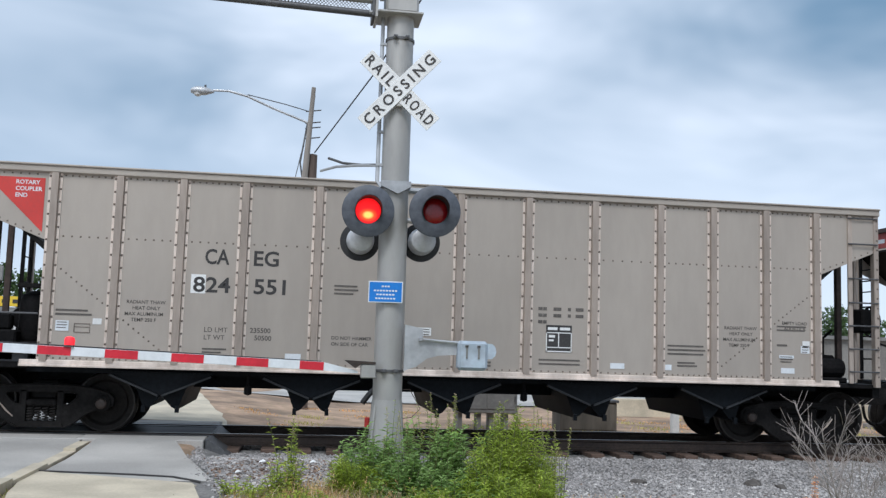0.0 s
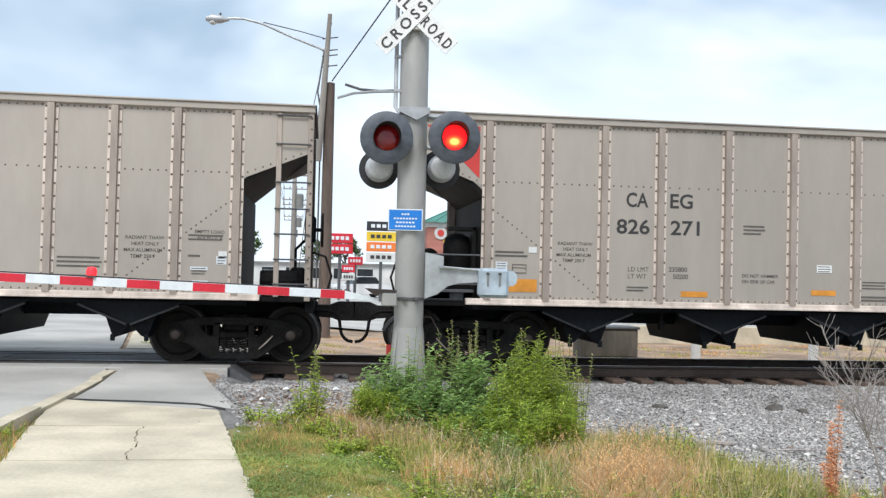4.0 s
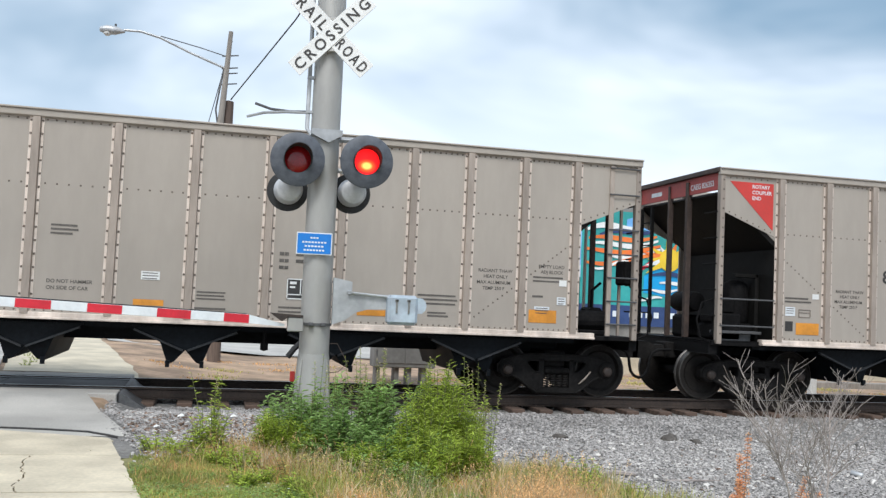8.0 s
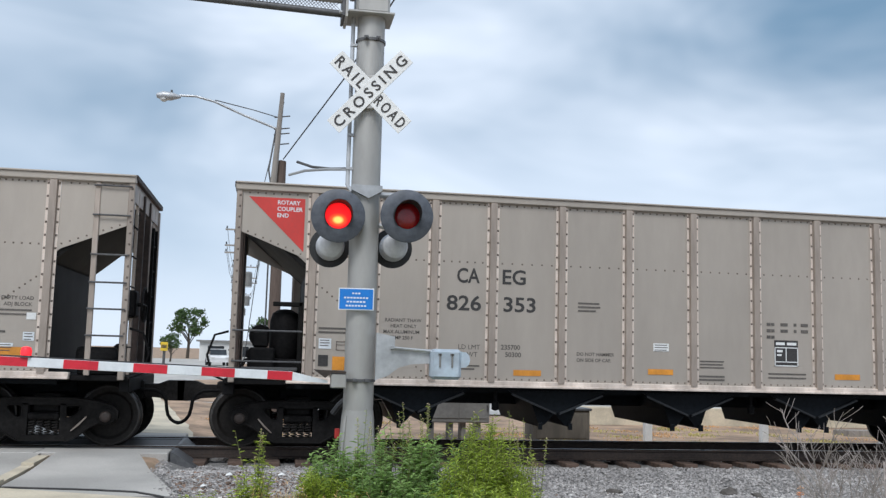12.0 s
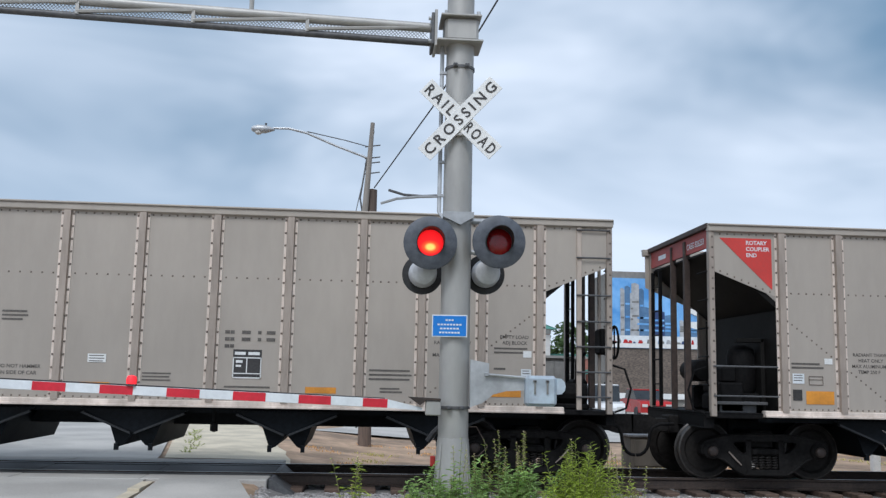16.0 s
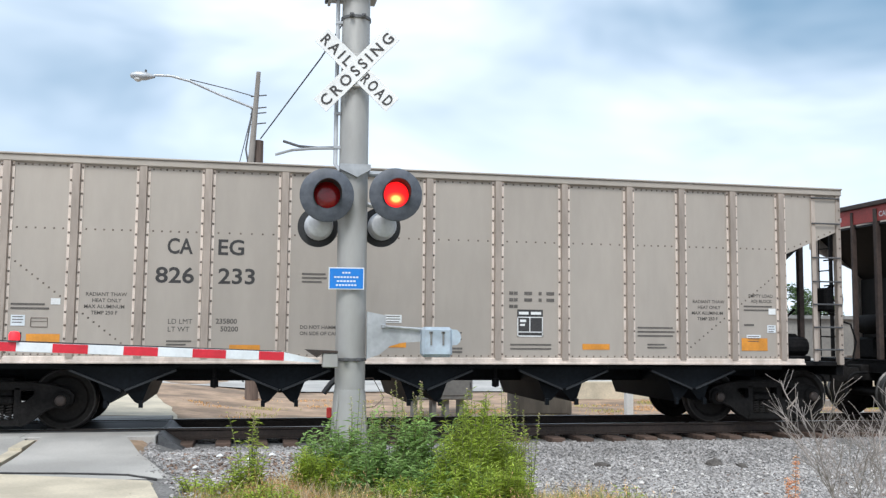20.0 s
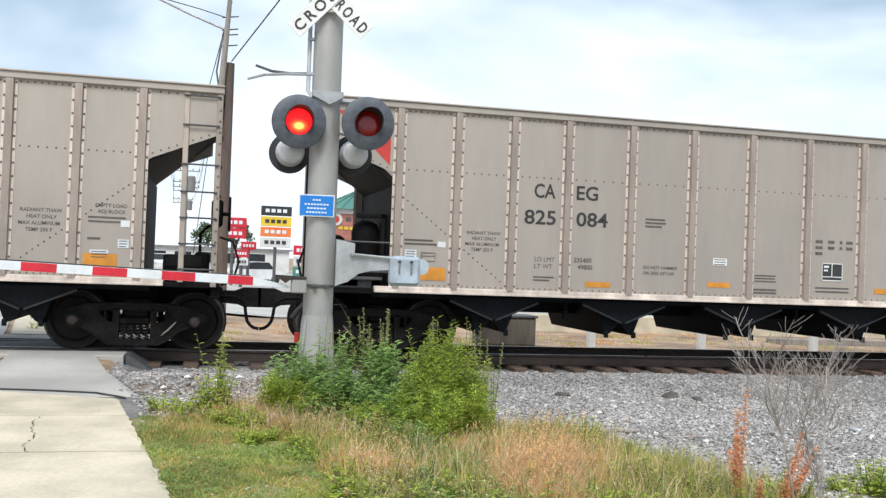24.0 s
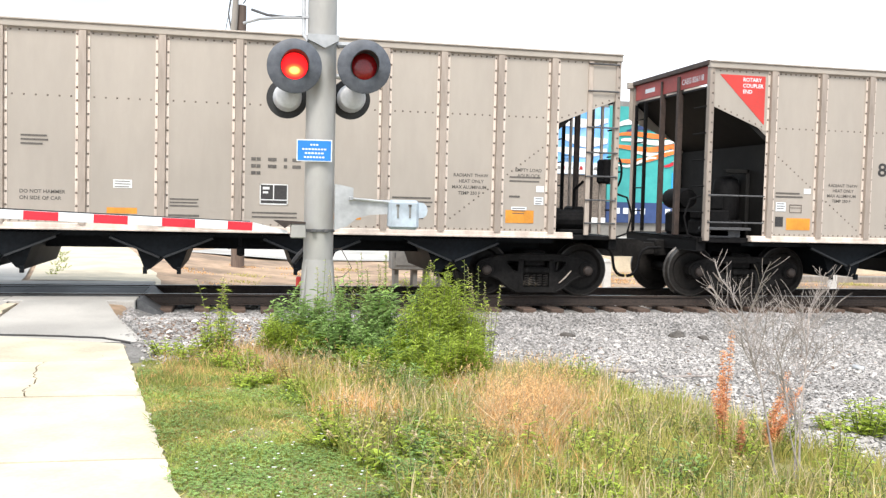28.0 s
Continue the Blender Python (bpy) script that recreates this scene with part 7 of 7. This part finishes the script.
# the bush round the mast's foot
for i, (x, y, r, h, n, mt) in enumerate(((0.86, 9.9, 0.38, 0.90, 50, "leaf"), (1.35, 9.85, 0.44, 1.08, 66, "leaf"), (1.05, 9.4, 0.34, 0.66, 32, "leaf"), (1.75, 9.9, 0.38, 1.0, 48, "leaf"), (0.68, 10.3, 0.28, 0.72, 24, "leaf"), (1.5, 9.25, 0.34, 0.62, 34, "leaf"), (1.9, 9.15, 0.28, 0.58, 28, "leaf"))):
    plant("bush", x, y, r, h, n, 30, 0.125, 0.21, M[mt], "dense dark green leafy bush at the mast's foot", "bush", "bushes at the mast", 20 + i, lean=0.55)
for i, (x, y, r, h, n) in enumerate(((0.55, 9.75, 0.24, 0.60, 30), (0.74, 9.5, 0.26, 0.50, 26), (2.10, 9.6, 0.30, 1.26, 84), (2.32, 9.6, 0.26, 1.14, 62), (1.95, 9.3, 0.32, 0.86, 56), (2.48, 9.6, 0.2, 0.8, 34), (1.55, 9.0, 0.28, 0.5, 30), (2.05, 8.95, 0.32, 0.66, 50), (2.36, 9.1, 0.26, 0.66, 40), (1.15, 9.0, 0.26, 0.40, 22), (1.75, 8.75, 0.28, 0.44, 30))):
    plant("feathery_weed", x, y, r, h, n, 48, 0.105, 0.13, M["leaf_light"], "bright green feathery weeds beside the bush", "weed", "feathery weeds", 40 + i, lean=0.5, droop=0.0)
for i, (x, y, h) in enumerate(((1.45, 10.1, 1.46), (1.7, 10.1, 1.42), (1.62, 9.95, 1.30), (2.2, 9.85, 1.36), (2.52, 9.9, 1.38), (2.68, 9.9, 1.34), (2.75, 9.75, 1.30), (2.62, 9.7, 1.2), (1.2, 10.1, 1.3), (0.95, 10.0, 1.2))):
    plant("tall_weed", x, y, 0.1, h, 5, 42, 0.055, 0.26, M["leaf_light"], "tall slender weed with seed spikes", "weed", "tall weeds in the bush", 60 + i, seed_heads=4, lean=0.4)
for i, (x, y, h, n, mt, lf) in enumerate(((-0.12, 10.45, 0.95, 8, "leaf_light", 0.10), (-0.05, 10.2, 0.58, 10, "leaf_light", 0.10), (-0.22, 10.15, 0.42, 10, "leaf_light", 0.10), (0.69, 7.85, 0.17, 9, "leaf_light", 0.07), (0.55, 8.0, 0.13, 8, "leaf_light", 0.06), (0.16, 8.4, 0.22, 12, "leaf_light", 0.08), (0.05, 9.3, 0.3, 12, "leaf_light", 0.09), (0.22, 9.1, 0.26, 12, "leaf_light", 0.08), (-0.62, 10.0, 0.26, 7, "leaf_light", 0.09), (-0.45, 9.85, 0.2, 7, "leaf_light", 0.08), (-0.1, 9.5, 0.26, 8, "leaf_light", 0.08),
                                    (0.35, 8.6, 0.18, 9, "leaf_light", 0.07), (0.7, 8.2, 0.22, 10, "leaf_light", 0.09), (0.95, 8.9, 0.34, 10, "leaf", 0.08), (1.6, 8.3, 0.38, 12, "leaf", 0.08), (1.9, 8.6, 0.3, 10, "leaf_light", 0.08),
                                    (2.25, 7.6, 0.32, 10, "leaf", 0.08), (1.45, 6.9, 0.28, 12, "leaf", 0.07), (1.9, 6.4, 0.34, 12, "leaf", 0.08), (2.5, 6.3, 0.36, 12, "leaf_light", 0.08), (3.2, 8.2, 0.42, 10, "leaf_light", 0.08),
                                    (3.5, 8.9, 0.46, 10, "leaf_light", 0.08), (3.75, 8.3, 0.32, 10, "leaf_light", 0.07), (3.35, 7.4, 0.34, 10, "leaf_light", 0.08), (3.6, 6.1, 0.42, 12, "leaf_light", 0.08), (2.95, 5.6, 0.4, 12, "leaf", 0.08),
                                    (4.3, 7.0, 0.3, 9, "leaf_light", 0.07), (5.35, 6.95, 0.42, 20, "leaf_light", 0.10), (5.6, 6.9, 0.38, 16, "leaf", 0.10), (5.2, 7.2, 0.22, 10, "leaf_light", 0.09), (6.2, 6.4, 0.3, 12, "leaf_light", 0.09),
                                    (1.2, 5.6, 0.3, 12, "leaf", 0.07), (2.1, 5.3, 0.36, 14, "leaf_light", 0.07), (0.9, 6.4, 0.2, 10, "leaf", 0.06), (4.15, 5.6, 0.36, 12, "leaf_light", 0.08), (-2.9, 9.2, 0.2, 8, "leaf_light", 0.06), (-2.95, 7.9, 0.18, 8, "leaf_light", 0.06))):
    plant("weed", x, y, 0.16, h, n, 16, lf, 0.2, M[mt], "small leafy green weed in the verge", "weed", "weeds in the verge", 100 + i, lean=0.9, seed_heads=2 if h > 0.3 else 0)
wr = random.Random(77)
for i in range(34):
    x, y = wr.uniform(0.75, 2.3), wr.uniform(5.1, 6.9)
    if x < slab_edge(y) + 0.95 + 0.2 * (6.9 - y):
        continue
    plant("weed", x, y, 0.18, wr.uniform(0.18, 0.38), wr.randint(8, 13), 18, wr.uniform(0.06, 0.09), wr.uniform(0.16, 0.26), M[wr.choice(["leaf", "leaf_light", "leaf_light", "grass_yellow"])],
          "leafy green weed among the verge grass", "weed", "weeds in the verge", 800 + i, lean=0.9, seed_heads=wr.choice([0, 2, 5]))
for i in range(95):
    x, y = tall()
    h = wr.uniform(0.2, 0.46)
    plant("weed", x, y, 0.2, h, wr.randint(6, 12), 18, wr.uniform(0.05, 0.085), wr.uniform(0.14, 0.24), M[wr.choice(["leaf", "leaf_light", "leaf_light", "grass_yellow"])],
          "leafy green weed among the verge grass", "weed", "weeds in the verge", 400 + i, lean=0.9, seed_heads=wr.choice([0, 2, 4]))
# low clover in the lawn, joined
rnd = random.Random(3)
vs, fs = [], []
clover_spot = patch(lawn, 1.3, 51, 0.02)
def clover_band():
    while True:
        x, y = rng.normal(0.4, 0.5), rng.normal(5.7, 0.45)
        if x > slab_edge(y) + 0.05:
            return x, y


for i in range(6800):
    x, y = clover_spot() if i % 3 else clover_band()
    o = Vector((x, y, ground_z(x, y) + rnd.uniform(0.015, 0.05)))
    for k in range(3):
        a = k * 2.1 + i
        leaf_quads(rnd, o, Vector((math.cos(a), math.sin(a), 0.25)), 0.015, 0.007, vs, fs)
bulk("clover", [tuple(v) for v in vs], fs, M["leaf"], "low clover leaves in the mown grass", "clover")
vs, fs = [], []
for i in range(60):
    x, y = clover_band() if i % 3 else clover_spot()
    o = Vector((x, y, ground_z(x, y) + rnd.uniform(0.06, 0.11)))
    for k in range(6):
        a = k * 1.05
        leaf_quads(rnd, o, Vector((math.cos(a), math.sin(a), 0.6)), 0.012, 0.006, vs, fs)
bulk("clover_flower", [tuple(v) for v in vs], fs, M["white"], "tiny white clover flowers in the grass", "flower")


def dock(x, y, h, seed, lean=0.0):
    """A dried dock: rusty spikes packed with fluffy seed whorls."""
    r2 = random.Random(seed)
    z = ground_z(x, y)
    th = empty("dock_weed", pose(x, y, z), "dried rust-orange dock weed spikes", "weed", "dock weeds in the verge")
    st = Geo()
    vs, fs = [], []
    for k in range(3):
        tip = Vector((lean * h + r2.uniform(-0.06, 0.06), r2.uniform(-0.05, 0.05), h * (1.0, 0.82, 0.62)[k]))
        st.tube([(0, 0, 0), tip * 0.5 + Vector((-lean * h * 0.2, 0, 0)), tip], [0.006, 0.004, 0.002], 5, caps=False)
        whorls = int(26 * h) + 4
        for w in range(whorls):
            u = 0.30 + 0.70 * (w + r2.uniform(-0.3, 0.3)) / whorls
            fat = 0.040 * (1.25 - u) * r2.uniform(0.5, 1.2) + 0.006
            for j in range(15):
                a = r2.uniform(0, 6.28)
                o = tip * u + Vector((math.cos(a), math.sin(a), r2.uniform(-0.6, 0.6))) * fat * r2.random() + Vector((-lean * h * 0.2 * math.sin(math.pi * u), 0, 0))
                leaf_quads(r2, o, Vector((math.cos(a), math.sin(a), r2.uniform(-0.4, 0.6))), 0.019, 0.009, vs, fs)
    tagged(part("stalk", st, M["dock"], th), kind="stuff")
    me = bpy.data.meshes.new("seed_spike")
    me.from_pydata([tuple(v) for v in vs], [], fs)
    me.materials.append(M["dock"])
    tagged(part("seed_spike", me, None, th), kind="stuff")


for i, (x, y, h, lean) in enumerate(((3.80, 6.55, 0.95, 0.02), (3.72, 6.4, 0.62, -0.04), (4.0, 6.3, 0.55, 0.25), (4.1, 6.35, 0.66, 0.30), (3.7, 6.1, 0.36, 0.1), (4.75, 5.75, 0.42, 0.1))):
    dock(x, y, h, 300 + i, lean)


def sapling(x, y, spec, seed):
    """A bare dead sapling: a thin trunk, fine twigs fanning from its upper half."""
    r3 = random.Random(seed)
    z = ground_z(x, y)
    th = empty("bare_sapling", pose(x, y, z), "leafless grey dead sapling with fine twigs", "sapling", "bare saplings beside the ballast")
    trunk = Geo()
    twigs = Geo()

    def grow(p, d, length, r, level):
        n = 5
        pts, rs = [p], [r]
        for i in range(n):
            d = (d + Vector((r3.gauss(0, 0.11), r3.gauss(0, 0.11), r3.gauss(0.05, 0.05)))).normalized()
            p = p + d * length / n
            pts.append(p)
            rs.append(max(r * (1 - 0.5 * (i + 1) / n), 0.0014))
        (trunk if level == 0 else twigs).tube(pts, rs, 6 if level == 0 else 4, caps=False)
        if level >= 2:
            return
        kids = (spec["kids"], 9)[level]
        for k in range(kids):
            u = 0.56 + 0.43 * (k + r3.random()) / kids if level == 0 else 0.25 + 0.7 * (k + r3.random()) / kids
            i = min(int(u * n), n - 1)
            q = pts[i].lerp(pts[i + 1], u * n - i)
            a = r3.uniform(0, 6.283)
            side = Vector((math.cos(a), math.sin(a) * 0.8, 0))
            nd = (d + side * r3.uniform(0.5, 1.15)).normalized()
            grow(q, nd, length * (r3.uniform(0.16, 0.36) if level == 0 else r3.uniform(0.25, 0.5)), r * 0.40, level + 1)
    d = Vector(spec["lean"]).normalized()
    grow(Vector((0, 0, -0.03)), d, spec["h"], spec["r"], 0)
    part("trunk", trunk, M["twig"], th)
    tagged(part("twig", twigs, M["twig"], th), kind="stuff")


sapling(3.60, 5.43, {"lean": (-0.10, 0.02, 1), "h": 1.32, "r": 0.0085, "kids": 20}, 11)
sapling(3.74, 5.46, {"lean": (0.02, 0.0, 1), "h": 1.12, "r": 0.006, "kids": 15}, 5)
sapling(3.82, 5.54, {"lean": (0.06, 0.03, 1), "h": 1.30, "r": 0.0085, "kids": 20}, 8)
sapling(3.70, 5.40, {"lean": (-0.02, 0.03, 1), "h": 0.7, "r": 0.007, "kids": 10}, 9)


# ---- dry growth beyond the tracks ----
def far_verge():
    while True:
        x, y = rng.uniform(-3.2, 18), rng.uniform(18.6, 27.4)
        if x > road_edge(y) + 2.7 and noise.noise((x * 0.5, y * 0.5, 12)) > -0.15:
            return x, y


blades(3600, tufts(far_verge, 60, 0.22), 0.02, 0.07, 0.012, M["straw"], "grass", "dry tan grass beyond the tracks", 1.2)
blades(4200, tufts(patch(far_verge, 0.5, 61, -0.05), 45, 0.26), 0.02, 0.08, 0.012, M["grass_yellow"], "grass", "yellow-green grass beyond the tracks", 1.2)
for i in range(9):
    y = 20.5 + i * 0.9
    plant("weed", road_edge(y) + 0.5 + 0.1 * (i % 3), y, 0.14, 0.13, 7, 10, 0.05, 0.2, M["leaf_light"], "scrubby weed along the far kerb", "weed", "weeds along the far kerb", 700 + i, lean=0.9)


# ---- what moves ----
# seconds and metres that the train has rolled towards -x
TRAVEL = [
    (0, 0.000), (0.5, 1.177), (1, 2.442), (1.5, 3.708), (2, 4.934), (2.5, 6.157),
    (3, 7.368), (3.5, 8.646), (5.5, 13.329), (6, 14.499), (6.5, 15.649), (7, 16.872),
    (7.5, 18.026), (8, 19.146), (8.5, 20.196), (9, 21.288), (9.5, 22.368), (10, 23.543),
    (10.5, 24.590), (11, 25.771), (11.5, 26.885), (13.5, 31.683), (14, 33.003), (14.5, 34.367),
    (15, 35.664), (15.5, 36.949), (16, 38.240), (16.5, 39.528), (17, 40.656), (17.5, 41.937),
    (18, 43.229), (18.5, 44.581), (19, 45.890), (19.5, 47.137), (20, 48.410), (20.5, 49.600),
    (22.5, 54.678), (23, 55.922), (23.5, 57.160), (24, 58.412), (24.5, 59.634), (25, 60.783),
    (25.5, 62.030), (26, 63.352), (26.5, 64.585), (27, 65.804), (27.5, 67.046), (28, 68.286),
]
FLASH, FLASH_START = 1.0805, 0.28


def travel(t):
    return float(np.interp(t, [r[0] for r in TRAVEL], [r[1] for r in TRAVEL]))


def motions():
    for car, sets, s0 in CARS:
        walk(car, [(t, pose(s0 - d, TRACK_Y, 0)) for t, d in TRAVEL])
        turns = []
        t = 0.0
        while t <= 28.0001:
            turns.append((t, -math.degrees(travel(t) / 0.457)))
            t += 0.2
        for w in sets:
            x = w.matrix_basis.translation.x
            walk(w, [(t, pose(x, 0, 0.457, 0, q, 0)) for t, q in turns])
    # the two lamps flash in turn: each lit lens comes forward against the glass, then draws back into its housing
    for k, lit in enumerate(LIT):
        home = lit.matrix_basis.copy()
        shown, drawn = home, home @ pose(0, 0.08, 0)
        on = k == 0
        rows = [(0.0, shown if on else drawn)]
        t = FLASH_START
        while t < 27.95:
            rows.append((t - 0.034, shown if on else drawn))
            on = not on
            rows.append((t, shown if on else drawn))
            t += FLASH / 2
        rows.append((28.0, shown if on else drawn))
        walk(lit, rows)


motions()
